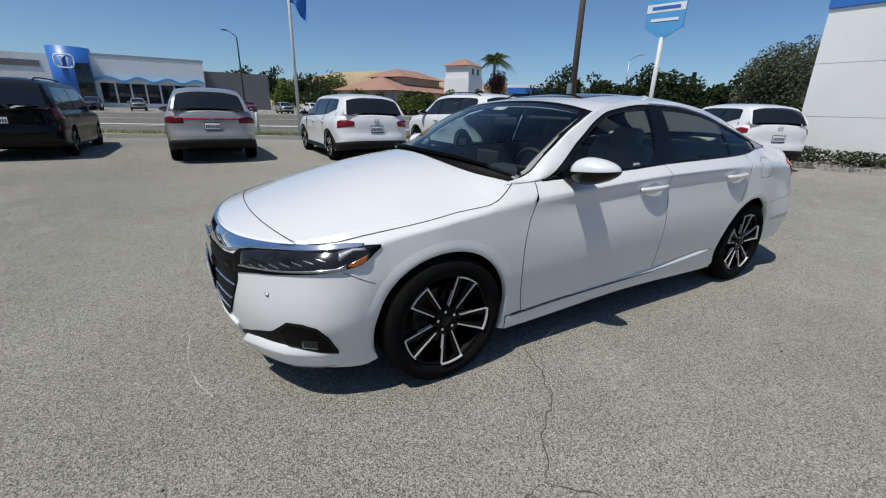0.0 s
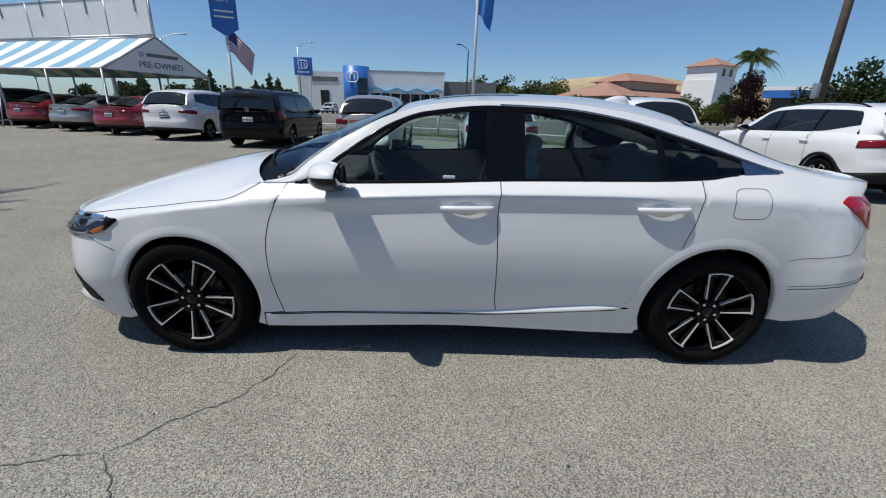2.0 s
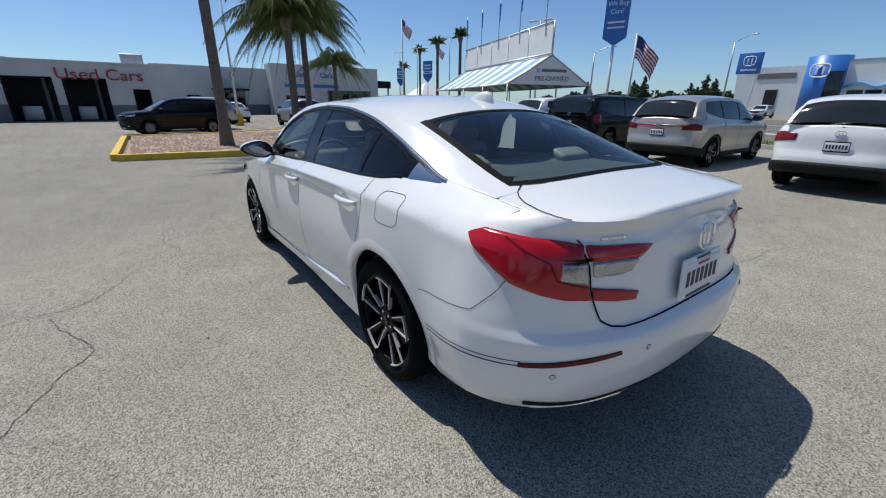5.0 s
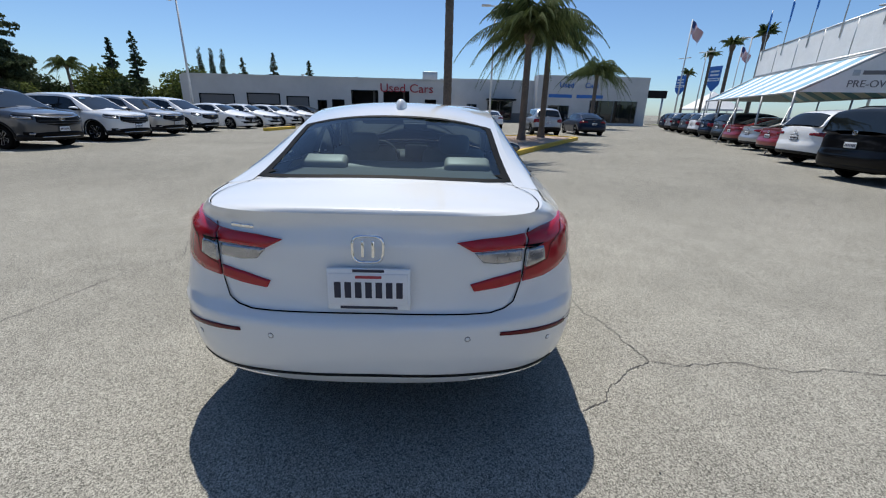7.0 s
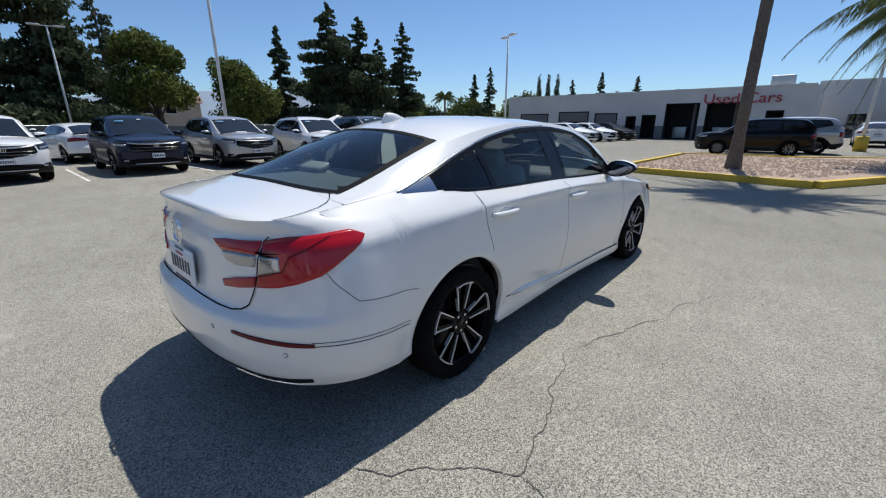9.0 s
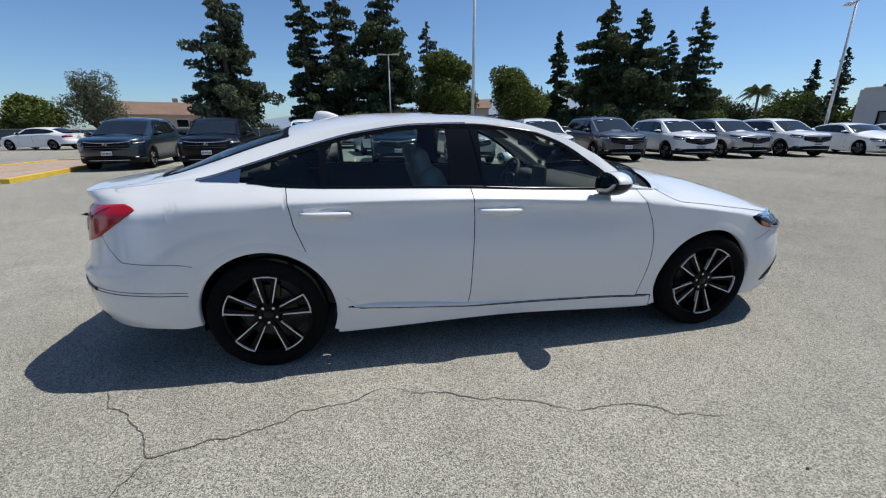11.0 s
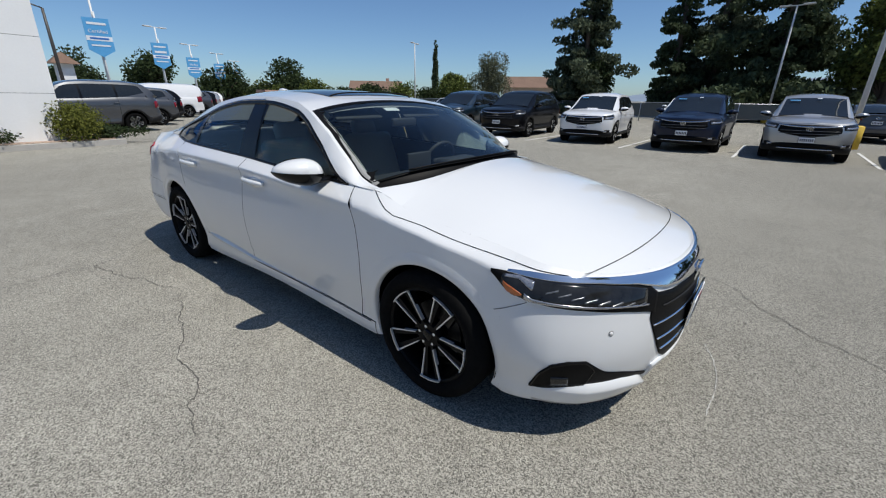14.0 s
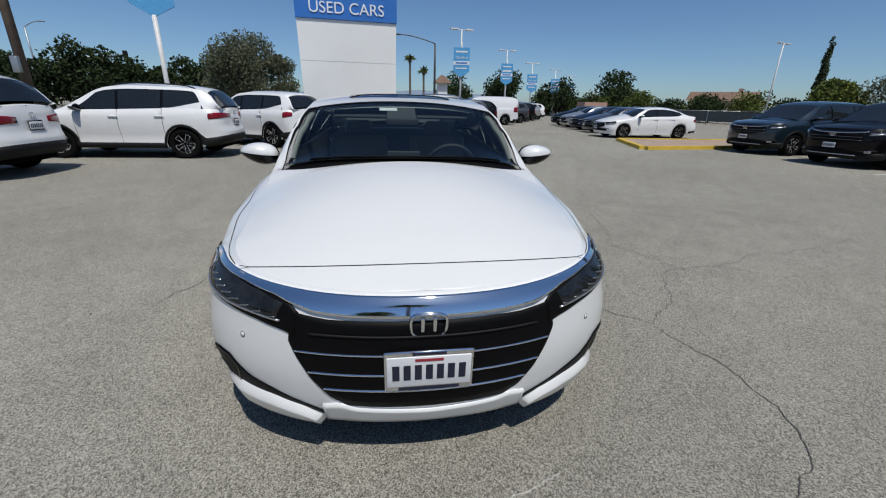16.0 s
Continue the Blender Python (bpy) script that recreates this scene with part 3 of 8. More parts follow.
MINIVAN = Shell(
    x0f=1.95, x0r=-2.0, nf=2.2, nr=4.5, bulge=.03, crown=3.2,
    W=[(2.6, .96), (1.9, .96), (1.5, .99), (0, 1.0), (-1.6, 1.0), (-2.6, .99)],
    zs=[(2.6, .25), (0, .21), (-2.6, .30)],
    zc=[(2.6, .72), (1.8, .86), (1.2, .93), (0, .97), (-2.6, .97)],
    zb=[(2.6, .86), (2.2, .92), (1.8, .98), (1.3, 1.02), (.8, 1.03), (0, 1.04), (-2.6, 1.06)],
    fb=[(2.6, .88), (1.3, .88), (.8, .94), (-2.6, .95)],
    Xf=[(.24, 2.45), (.4, 2.53), (.6, 2.55), (.8, 2.5), (.95, 2.42)],
    Xr=[(.3, -2.48), (.45, -2.58), (.62, -2.58), (.72, -2.53), (1.1, -2.52), (1.2, -2.5)],
    S=[(0, .965), (.12, .985), (.25, .975), (.6, 1.0), (.9, .995), (1, .985)],
    zr=[(1.75, 1.0), (1.4, 1.2), (.9, 1.50), (.6, 1.60), (0, 1.65), (-1.8, 1.65), (-2.3, 1.60), (-2.42, 1.48), (-2.5, 1.1)],
    yr=[(1.75, .84), (.9, .80), (0, .785), (-2.3, .785), (-2.5, .88)],
    Zc=[(2.48, .88), (2.3, .93), (2.0, 1.0), (1.66, 1.06), (1.6, 1.07), (1.5, 1.13), (.9, 1.50), (.55, 1.65), (0, 1.73), (-1.5, 1.735), (-2.2, 1.70), (-2.36, 1.64), (-2.44, 1.45), (-2.52, 1.08)],
)

# ---- vehicle parts on a shell ----
def flank_z(sh, s):
    """Lower and upper edge of the flank at s."""
    s = np.asarray(s, float)
    top, low = np.full(s.shape, 0.75), np.full(s.shape, 0.3)
    for _ in range(3):
        top, low = sh.zb(sh.P(s, top)[..., 0]), sh.zs(sh.P(s, low)[..., 0])
    return low, top


def flank(sh, s, n=14):
    low, top = flank_z(sh, s)
    v = np.linspace(0, 1, n)
    return sh.P(np.asarray(s)[:, None] + 0 * v, low[:, None] + (top - low)[:, None] * v)


def strip(sh, s, low, top, nz=5, off=0.006, ns=0, sink=0.006):
    """A patch laid on the skin between two edges, with its rim folded back."""
    s, low, top = (np.asarray(a, float) for a in (s, low, top))
    if s.ndim == 2:
        u, t = np.linspace(0, 1, s.shape[1]), np.linspace(0, 1, ns)
        sl, st, low, top = (np.interp(t, u, a) for a in (s[0], s[1], low, top))
    elif ns:
        t = np.linspace(s[0], s[-1], ns)
        order = np.argsort(s)
        low, top, s = np.interp(t, s[order], low[order]), np.interp(t, s[order], top[order]), t
    v = np.linspace(0, 1, nz)
    if s.ndim == 2:
        S, s = sl[:, None] + (st - sl)[:, None] * v, sl
    else:
        S = s[:, None] + 0 * v
    Z = low[:, None] + (top - low)[:, None] * v
    O = np.full(S.shape, off)
    S, Z, O = (np.pad(a, 1, mode="edge") for a in (S, Z, O))
    O[0], O[-1], O[:, 0], O[:, -1] = -sink, -sink, -sink, -sink
    p = sh.P(S, Z) + sh.N(S, Z) * O[..., None]
    return p[:-1] if s[-1] > sh.x0f + 0.999 or s[-1] < sh.x0r - 0.999 else p


def ribbon(sh, pts, half=0.004, off=0.0012, n=40):
    """A thin line laid on the flank through (s, z) points."""
    pts = np.asarray(pts, float)
    d = np.r_[0, np.cumsum(np.hypot(*np.diff(pts, axis=0).T))]
    t = np.linspace(0, d[-1], n)
    s, z = np.interp(t, d, pts[:, 0]), np.interp(t, d, pts[:, 1])
    p = sh.P(s, z)
    nn = sh.N(s, z)
    along = np.gradient(p, axis=0)
    along /= np.maximum(np.linalg.norm(along, axis=1, keepdims=True), 1e-9)
    side = np.cross(nn, along)
    return np.stack([p + nn * off - side * half, p + nn * off + side * half], 1)


def top_ribbon(f, pts, half=0.004, off=0.0015, n=40):
    """A thin line on a top surface z = f(x, y) through (x, y) points."""
    pts = np.asarray(pts, float)
    d = np.r_[0, np.cumsum(np.hypot(*np.diff(pts, axis=0).T))]
    t = np.linspace(0, d[-1], n)
    x, y = np.interp(t, d, pts[:, 0]), np.interp(t, d, pts[:, 1])
    g = np.stack([np.gradient(x), np.gradient(y)], 1)
    g /= np.maximum(np.linalg.norm(g, axis=1, keepdims=True), 1e-9)
    out = []
    for sgn in (-1, 1):
        a, b = x - sgn * g[:, 1] * half, y + sgn * g[:, 0] * half
        out.append(np.stack([a, b, f(a, b) + off], 1))
    return np.stack(out, 1)


def around(sh, cx, cz, r, poly, nr=7, na=64, lip=0.03):
    """The skin round a wheel arch, from the arch to an outline of (x, z) corners, in turn from one lower end over the top to the other."""
    poly = np.asarray(poly, float)
    th = np.unwrap(np.arctan2(poly[:, 1] - cz, poly[:, 0] - cx))
    ang = np.unique(np.r_[np.linspace(th[0], th[-1], na), th])
    rad = np.zeros(len(ang))
    for k, a in enumerate(ang):
        c, s = math.cos(a), math.sin(a)
        best = 0
        for i in range(len(poly) - 1):
            p, e = poly[i] - (cx, cz), poly[i + 1] - poly[i]
            det = -c * e[1] + s * e[0]
            if abs(det) < 1e-9:
                continue
            u = (-c * p[1] + s * p[0]) / -det
            far = (e[0] * p[1] - e[1] * p[0]) / det * -1
            far = (p[0] + u * e[0]) * c + (p[1] + u * e[1]) * s
            if -1e-6 <= u <= 1 + 1e-6 and far > best:
                best = far
        rad[k] = max(best, r + 0.002)
    v = np.linspace(0, 1, nr)
    R = r + (rad[:, None] - r) * v
    X, Z = cx + R * np.cos(ang)[:, None], cz + R * np.sin(ang)[:, None]
    P = sh.P(X, Z)
    inner = P[:, :1] - (0, lip, 0)
    return np.concatenate([inner, P], 1)


def wheel_meshes(name, r, rim, width, style):
    """Meshes of a wheel whose outer face looks to +y: tyre, rim, bright faces, hub."""
    w = width / 2
    tyre = Geo().lathe([(rim - 0.004, w * 0.62), (rim + 0.006, w * 0.86), (rim + 0.03, w * 0.985), (r - 0.05, w), (r - 0.022, w * 0.95), (r - 0.008, w * 0.86), (r - 0.0065, w * 0.6), (r - 0.0, w * 0.58),
                        (r, w * 0.12), (r - 0.006, w * 0.1), (r - 0.006, -w * 0.1), (r, -w * 0.12), (r, -w * 0.6), (r - 0.02, -w * 0.94), (r - 0.06, -w), (rim, -w * 0.8)], 56)
    barrel = Geo().lathe([(rim + 0.003, w * 0.72), (rim + 0.004, w * 0.80), (rim - 0.004, w * 0.82), (rim - 0.012, w * 0.76), (rim - 0.018, w * 0.55), (rim - 0.03, -w * 0.2), (rim - 0.02, -w * 0.8)], 48)
    cut = Geo()
    hub = Geo().lathe([(0.0, w * 0.78), (0.026, w * 0.78), (0.03, w * 0.74), (0.03, w * 0.6)], 24)
    y_out, y_in = w * 0.84, w * 0.74
    k_count = {"five": 5, "six": 6, "ten": 10}[style]

    def blade(g, a0, a1, r0, r1, d0, d1, y0, y1, thick):
        """A spoke from radius r0 to r1 between the angles a -+ d."""
        v = []
        for rr, a, d, y in ((r0, a0, d0, y0), (r1, a1, d1, y1)):
            for sg in (-1, 1):
                for yy in (y, y - thick):
                    v.append((rr * math.cos(a + sg * d), yy, rr * math.sin(a + sg * d)))
        g.add(v, [(0, 4, 6, 2), (1, 3, 7, 5), (0, 1, 5, 4), (2, 6, 7, 3), (0, 2, 3, 1), (4, 5, 7, 6)])

    barrel.lathe([(0.0, y_in - 0.004), (0.062, y_in - 0.002), (0.07, y_in - 0.02), (0.07, 0.0)], 30)
    for k in range(k_count):
        a = 2 * math.pi * k / k_count + math.pi / 2
        if style == "ten":
            blade(barrel, a, a, 0.05, rim - 0.008, 0.16, 0.06, y_in, y_out, 0.03)
            blade(cut, a, a, 0.06, rim - 0.012, 0.1, 0.035, y_in + 0.003, y_out + 0.003, 0.004)
            continue
        d0, d1 = math.radians(20), math.radians(15)
        for sg in (-1, 1):
            blade(barrel, a + sg * d0 * 0.74, a + sg * d1 * 0.74, 0.055, rim - 0.006, d0 * 0.36, d1 * 0.3, y_in - 0.004, y_out - 0.006, 0.03)
            blade(cut, a + sg * d0 * 0.93, a + sg * d1 * 0.96, 0.078, rim - 0.007, 0.034, 0.0155, y_in + 0.002, y_out + 0.002, 0.02)
        n = 6
        for i in range(n):
            b0 = a - d1 + 2 * d1 * (i + 0.5) / n
            blade(cut, b0, b0, rim - 0.0095, rim - 0.004, d1 / n * 1.05, d1 / n * 1.05, y_out + 0.0135, y_out + 0.0135, 0.012)
    for k in range(5):
        a = 2 * math.pi * (k + 0.5) / 5 + math.pi / 2
        c = (0.048 * math.cos(a), 0.048 * math.sin(a))
        cut.add([(c[0] + 0.008 * math.cos(t), y_in + 0.004, c[1] + 0.008 * math.sin(t)) for t in np.linspace(0, 2 * math.pi, 8, endpoint=False)], [tuple(range(8))])
    disc = Geo().lathe([(0.06, 0.012), (0.15, 0.012), (0.15, -0.008), (0.06, -0.008)], 32)
    disc.box(-0.06, 0.06, -0.03, 0.04, 0.09, 0.165)
    return [tyre.mesh("tyre", M_TYRE), barrel.mesh("rim", M_RIM_DARK, False), cut.mesh("machined_face", M_RIM_CUT, False), hub.mesh("hub_cap", M_GLOSS), disc.mesh("brake_disc", M_DISC, False)]


WHEELS = {}


def wheel(parent, x, y, r=0.328, rim=0.218, width=0.225, style="five", spin=0.0):
    key = (r, rim, width, style)
    if key not in WHEELS:
        WHEELS[key] = wheel_meshes("wheel", *key)
    t, b, c, h, d = WHEELS[key]
    turn = 0 if y > 0 else 180
    root = part("wheel", t, None, parent, "black tyre on a dark alloy wheel", at=pose(x, y, r, 0, 0, turn) @ pose(0, 0, 0, 0, spin, 0))
    root.name = "wheel"
    for nm, me in (("rim", b), ("machined_face", c), ("hub_cap", h), ("brake_disc", d)):
        part(nm, me, None, root)
    return root


def plate(parent, at, frame_mat, label="white number plate with a printed frame"):
    """A number plate, 0.305 x 0.155 m, facing local -y; its characters are plain bars."""
    g = Geo().rounded((0, 0, 0), (0.318, 0.012, 0.168), 0.006)
    root = part("number_plate", g, frame_mat, parent, label, at=at)
    part("plate_sheet", Geo().rounded((0, -0.006, 0.0), (0.300, 0.006, 0.128), 0.003), M_PLATE, root)
    near = frame_mat is not M_TRIM
    bars = Geo()
    for i in range(7):
        x = -0.118 + 0.0393 * i
        bars.box(x - 0.0125, x + 0.0125, -0.0105, -0.0095, -0.034, 0.03)
        if near:
            part("plate_bar", bars, M_INK, root, smooth=False)
            bars = Geo()
    if not near:
        part("plate_bar", bars, M_INK, root, smooth=False, kind="stuff")
        return root
    small = Geo().box(-0.05, 0.05, -0.0105, -0.0095, 0.045, 0.056)
    part("plate_bar", small, M_SIGN_RED, root, smooth=False)
    ink = M_INK
    part("frame_bar", Geo().box(-0.11, 0.11, -0.0075, -0.0065, -0.080, -0.069), ink, root, smooth=False)
    part("frame_bar", Geo().box(-0.06, 0.06, -0.0075, -0.0065, 0.069, 0.080), ink, root, smooth=False)
    return root


def emblem(parent, at, w=0.11, h=0.088, mat=None):
    """A plain bright badge: a rounded ring with a block in it."""
    a = np.linspace(0, 2 * math.pi, 33)
    sx = np.sign(np.cos(a)) * np.abs(np.cos(a)) ** 0.55 * w / 2
    sz = np.sign(np.sin(a)) * np.abs(np.sin(a)) ** 0.55 * h / 2
    g = Geo().tube(np.stack([sx * (1 + 0.08 * sz / h), 0 * a, sz], 1), 0.0065 * max(1, w / .13), 6, False)
    for sx in (-1, 1):
        g.rounded((sx * w * 0.17, 0.002, 0), (w * 0.11, 0.008 * max(1, w / .13), h * 0.66), 0.003)
    return part("badge", g, mat or M_CHROME, parent, "bright chrome badge", at=at)


def mirror(parent, x, y, z, paint, sg, big=1.0):
    """A door mirror: housing, dark foot, glass."""
    def egg(v0, v1, nu, nv, grow=0.0):
        u, v = np.meshgrid(np.linspace(0, math.pi, nu), np.linspace(v0, v1, nv), indexing="ij")
        ex, ey, ez = 0.090 * big + grow, 0.126 * big + grow, 0.068 * big + grow
        su = np.sin(u) ** 0.8
        Y, Z = ey * su * np.cos(v), ez * su * np.sin(v)
        X = ex * np.cos(u) - 0.30 * np.clip(Y, 0, 1)
        Z = Z * (1 - 0.28 * Y / ey) + 0.012 * Y / ey
        a = np.stack([x + np.maximum(X, -0.06 * big - grow), y + sg * Y, z + Z], -1)
        return a

    root = part("door_mirror", Geo().grid(egg(0, 2 * math.pi, 22, 33), centre=(x, y, z)), paint, parent, "")
    part("lower_cover", Geo().grid(egg(1.01 * math.pi, 1.99 * math.pi, 20, 14, 0.003), centre=(x, y, z)), M_GLOSS, root, "gloss black underside")
    def face(off, k, dish):
        v, q = np.meshgrid(np.linspace(0, 2 * math.pi, 37), np.array([1.0, 0.97, 0.5, 0.02]), indexing="ij")
        Y, Z = 0.120 * big * k * q * np.cos(v), 0.0648 * big * k * q * np.sin(v)
        Z = Z * (1 - 0.28 * Y / (0.118 * big)) + 0.012 * Y / (0.118 * big)
        X = off * big + np.where(q > 0.99, dish, 0.0)
        return Geo().grid(np.stack([x + X, y + sg * Y, z + Z], -1), centre=(x, y, z))
    part("mirror_rim", face(-0.0645, 1.0, 0.004), M_GLOSS, root)
    part("mirror_glass", face(-0.0665, 0.86, 0.0015), M_MIRROR, root)
    part("mirror_foot", Geo().rounded((x + 0.02, y - sg * 0.13 * big, z - 0.050 * big), (0.08, 0.13, 0.026), 0.012), M_GLOSS, root)
    return root


def seat(parent, x, y, wide, leather, headrests):
    g = Geo().rounded((x + 0.02, y, 0.47), (0.52, wide, 0.17), 0.06, Euler((0, radians(-6), 0)).to_matrix())
    root = part("seat_cushion", g, leather, parent, "grey leather seat")
    tilt = Euler((0, radians(-20), 0)).to_matrix()
    part("backrest", Geo().rounded((x - 0.34, y, 0.80), (0.15, wide, 0.62), 0.06, tilt), leather, root)
    for dy in headrests:
        if len(headrests) == 1:
            part("headrest", Geo().rounded((x - 0.47, y + dy, 1.13), (0.10, 0.25, 0.17), 0.05, tilt), leather, root)
        else:
            part("headrest", Geo().rounded((x - 0.47, y + dy, 1.09), (0.13, 0.27, 0.07), 0.03, tilt), leather, root)
    return root


# ---- the white sedan ----
def white_sedan():
    sh = SEDAN
    car = thing("sedan", pose(0, 0, 0), "pearl white four-door sedan with dark alloy wheels parked on worn asphalt", "car")
    lin = np.linspace

    # nose, tail, bonnet, boot
    nose = Geo().both(flank(sh, 1.80 + 1.0 * lin(0, 1, 46) ** 0.9, 26))
    part("front_bumper", nose, M_PEARL, car)
    tail = Geo().both(flank(sh, -1.85 - lin(0, 1, 70) ** 1.7, 40))
    part("rear_bumper", tail, M_PEARL, car)

    def cover(svals, nb=29):
        svals = np.asarray(svals)
        low, top = flank_z(sh, svals)
        e = sh.P(svals, top)
        b = lin(-1, 1, nb)
        y = e[:, 1:2] * b
        z = e[:, 2:3] + (sh.Zc(e[:, 0])[:, None] - e[:, 2:3]) * (1 - np.abs(b) ** 2.2)
        return np.stack([np.repeat(e[:, :1], nb, 1), y, z], -1)

    bonnet = Geo().grid(cover(np.r_[lin(1.17, 1.8, 14), 1.8 + lin(0.02, 0.9995, 44) ** 0.95, 2.8]), centre=(1.5, 0, 0))
    bb = lin(-1, 1, 41)
    rear_x = lambda b: 1.174 - .19 * np.abs(b) ** 3

    def bonnet_rear(b, x):
        ye, ze = sh.edge(x)
        return np.stack([x, b * ye, ze + (1.048 - ze) * (1 - np.abs(b) ** 2.2)], -1)

    rows = [bonnet_rear(bb, 1.174 + (rear_x(bb) - 1.174) * t) for t in lin(0, 1, 5)]
    bonnet.grid(np.array(rows), centre=(1.1, 0, 0))
    part("bonnet", bonnet, M_PEARL, car)
    lid = []
    for x in np.r_[lin(-2.0, -2.34, 18), -2.4105 + .0705 * lin(1, 0, 16)[1:] ** 1.8]:
        ye, ze = sh.edge(x)
        b = lin(-1, 1, 41)
        rise = (sh.Zc(x) - ze) * np.clip((x + 2.4105) / .012, 0, 1) ** .5
        lid.append(np.stack([0 * b + x, b * ye, ze + rise * (1 - np.abs(b) ** (2.2 + 3 * np.clip((-2.05 - x) / .3, 0, 1)))], 1))
    lid = np.array(lid)
    part("boot_lid", Geo().grid(lid, centre=(-2, 0, 0)), M_PEARL, car)

    def lid_z(x, y):
        ye, ze = sh.edge(x)
        return ze + (sh.Zc(x) - ze) * (1 - np.clip(np.abs(y) / ye, 0, 1) ** (2.2 + 3 * np.clip((-2.05 - x) / .3, 0, 1)))

    for sg in (1, -1):
        x_end = float(sh.P(-2.329, .985)[0])
        x = lin(-1.965, x_end, 30)
        y = sg * sh.edge(x)[0] * np.interp(x, [x_end, x_end + .1, -2.10, -2.04, -2.0, -1.965], [.995, .975, .945, .90, .85, .77])
        part("panel_gap", Geo().grid(top_ribbon(lid_z, np.stack([x, y], 1), .0022, .003), centre=(-2, 0, 0)), M_GAP, car)
    # cowl and wipers
    base_x = lambda b: 1.138 - .225 * np.abs(b) ** 2.5
    gx = base_x(bb)
    gy = bb * (sh.yr(gx) - .018)
    glass = np.stack([gx - .02, gy, sh.U(gx - .02, gy) - .010], -1)
    lip = bonnet_rear(bb, rear_x(bb) + .02) - (0, 0, .012)
    rows = [glass + (lip - glass) * t - np.array([0, 0, .022]) * math.sin(t * math.pi) for t in lin(0, 1, 6)]
    part("cowl", Geo().grid(np.array(rows), centre=(1.1, 0, 0)), M_DEEP, car, "black plastic cowl below the windscreen")
    for y0, y1 in ((0.60, -0.02), (0.02, -0.58)):
        y = y0 + (y1 - y0) * lin(0, 1, 20)
        x = base_x(y / .77) - .012
        part("wiper", Geo().tube(np.stack([x, y, sh.U(x, y) + 0.007], 1), 0.006, 6), M_DEEP, car)

    # flanks: wings, doors, quarters, sills
    gap_f = [(0.86, .966), (0.885, .915), (0.914, .855), (0.944, .785), (0.963, .705), (0.972, .625), (0.971, .54), (0.963, .45), (0.948, .36), (0.925, .262)]
    gap_b = [(-.223, 1.01), (-.211, .851), (-.222, .602), (-.228, .364), (-.245, .285)]
    gap_r = [(-1.25, 1.044), (-1.235, .953), (-1.216, .844), (-1.134, .615), (-1.024, .445), (-.894, .338)]
    at = lambda g, z: np.interp(z, [p[1] for p in g[::-1]], [p[0] for p in g[::-1]])
    sill = lambda x: np.interp(x, [-1.05, -.903, -.243, .177, .643, 1.05], [.342, .333, .283, .278, .269, .248])
    zz = lambda lo, hi, n: lin(lo, hi, n)
    front_poly = [(1.035, .170), (1.037, .252), (.928, .262)] + [(x + .0025, z) for x, z in gap_f[-2::-1]] + [(x, float(sh.zb(x))) for x in (.865, .92, .98)] + [(x, float(sh.zb(x))) for x in lin(1.05, 1.80, 12)] + [(1.80, .5), (1.80, .18)]
    twin("front_wing", around(sh, 1.415, .325, .366, front_poly, 22, 120), M_PEARL, car)
    rear_poly = [(-1.02, .19), (-1.03, .34), (-.90, .345)] + [(x - .0025, z) for x, z in gap_r[-2::-1]] + [(x, float(sh.zb(x))) for x in lin(-1.27, -1.85, 12)] + [(-1.85, .6), (-1.85, .27)]
    twin("rear_quarter", around(sh, -1.40, .335, .372, rear_poly[::-1], 22, 120), M_PEARL, car)
    for sg, side_name in ((1, "left"), (-1, "right")):
        for ga, gb in ((gap_f, gap_b), (gap_b, gap_r)):
            v = np.r_[lin(0, .72, 23), lin(.72, 1, 8)[1:]]
            u = lin(0, 1, 24)
            rows = []
            for ui in u:
                x = np.full(30, 0.0)
                for _ in range(3):
                    zt, zl = sh.zb(x), sill(x) + 0.003
                    zm = sh.zc(x)
                    z = np.where(v < .72, zl + (zm - zl) * v / .72, zm + (zt - zm) * (v - .72) / .28)
                    xa, xb = at(ga, z) - .0025, at(gb, z) + .0025
                    x = xa + (xb - xa) * ui
                rows.append(sh.P(x, z))
            a = np.array(rows) * (1, sg, 1)
            door = part("door", Geo().grid(a), M_PEARL, car)
            xh = .075 if ga is gap_f else -.909
            t = lin(0, 1, 14)
            x = xh - .265 * t
            z = .876 + .006 * t + (.02 if ga is gap_b else 0)
            p = sh.P(x, z)
            p[:, 1] += .004 + .024 * np.sin(t * math.pi) ** .5
            bar = Geo().tube(p * (1, sg, 1), 0.0125 + .0035 * np.sin(t * math.pi) ** .5, 10)
            part("door_handle", bar, M_PEARL, door, "white pull handle")
            part("handle_cup", Geo().grid(strip(sh, lin(xh - .055, xh - .19, 9), z[0] - .034 + .02 * np.abs(lin(-1, 1, 9)) ** 2, z[0] + .034 - .022 * np.abs(lin(-1, 1, 9)) ** 2, 5, .0008, sink=.002) * (1, sg, 1)), M_PEARL, door)
    xs = lin(1.03, -1.03, 40)
    twin("sill", sh.P(xs[:, None] + 0 * lin(0, 1, 6), (sh.zs(xs) + (sill(xs) - .003 - sh.zs(xs)) * lin(0, 1, 6)[:, None]).T), M_PEARL, car)
    gap = lambda a: twin("panel_gap", a, M_GAP, car)
    for g in (gap_f, gap_b, gap_r):
        gap(ribbon(sh, g, .007, -.004))
    gap(ribbon(sh, [(x, float(sill(x))) for x in lin(1.04, -.9, 12)], .007, -.004))
    gap(ribbon(sh, [(x, float(sill(x)) - .007) for x in lin(1.0, -.9, 12)], .0028, .0025))
    gap(ribbon(sh, [(-2.215, .541), (-1.962, .524), (-1.80, .494)], .0014))
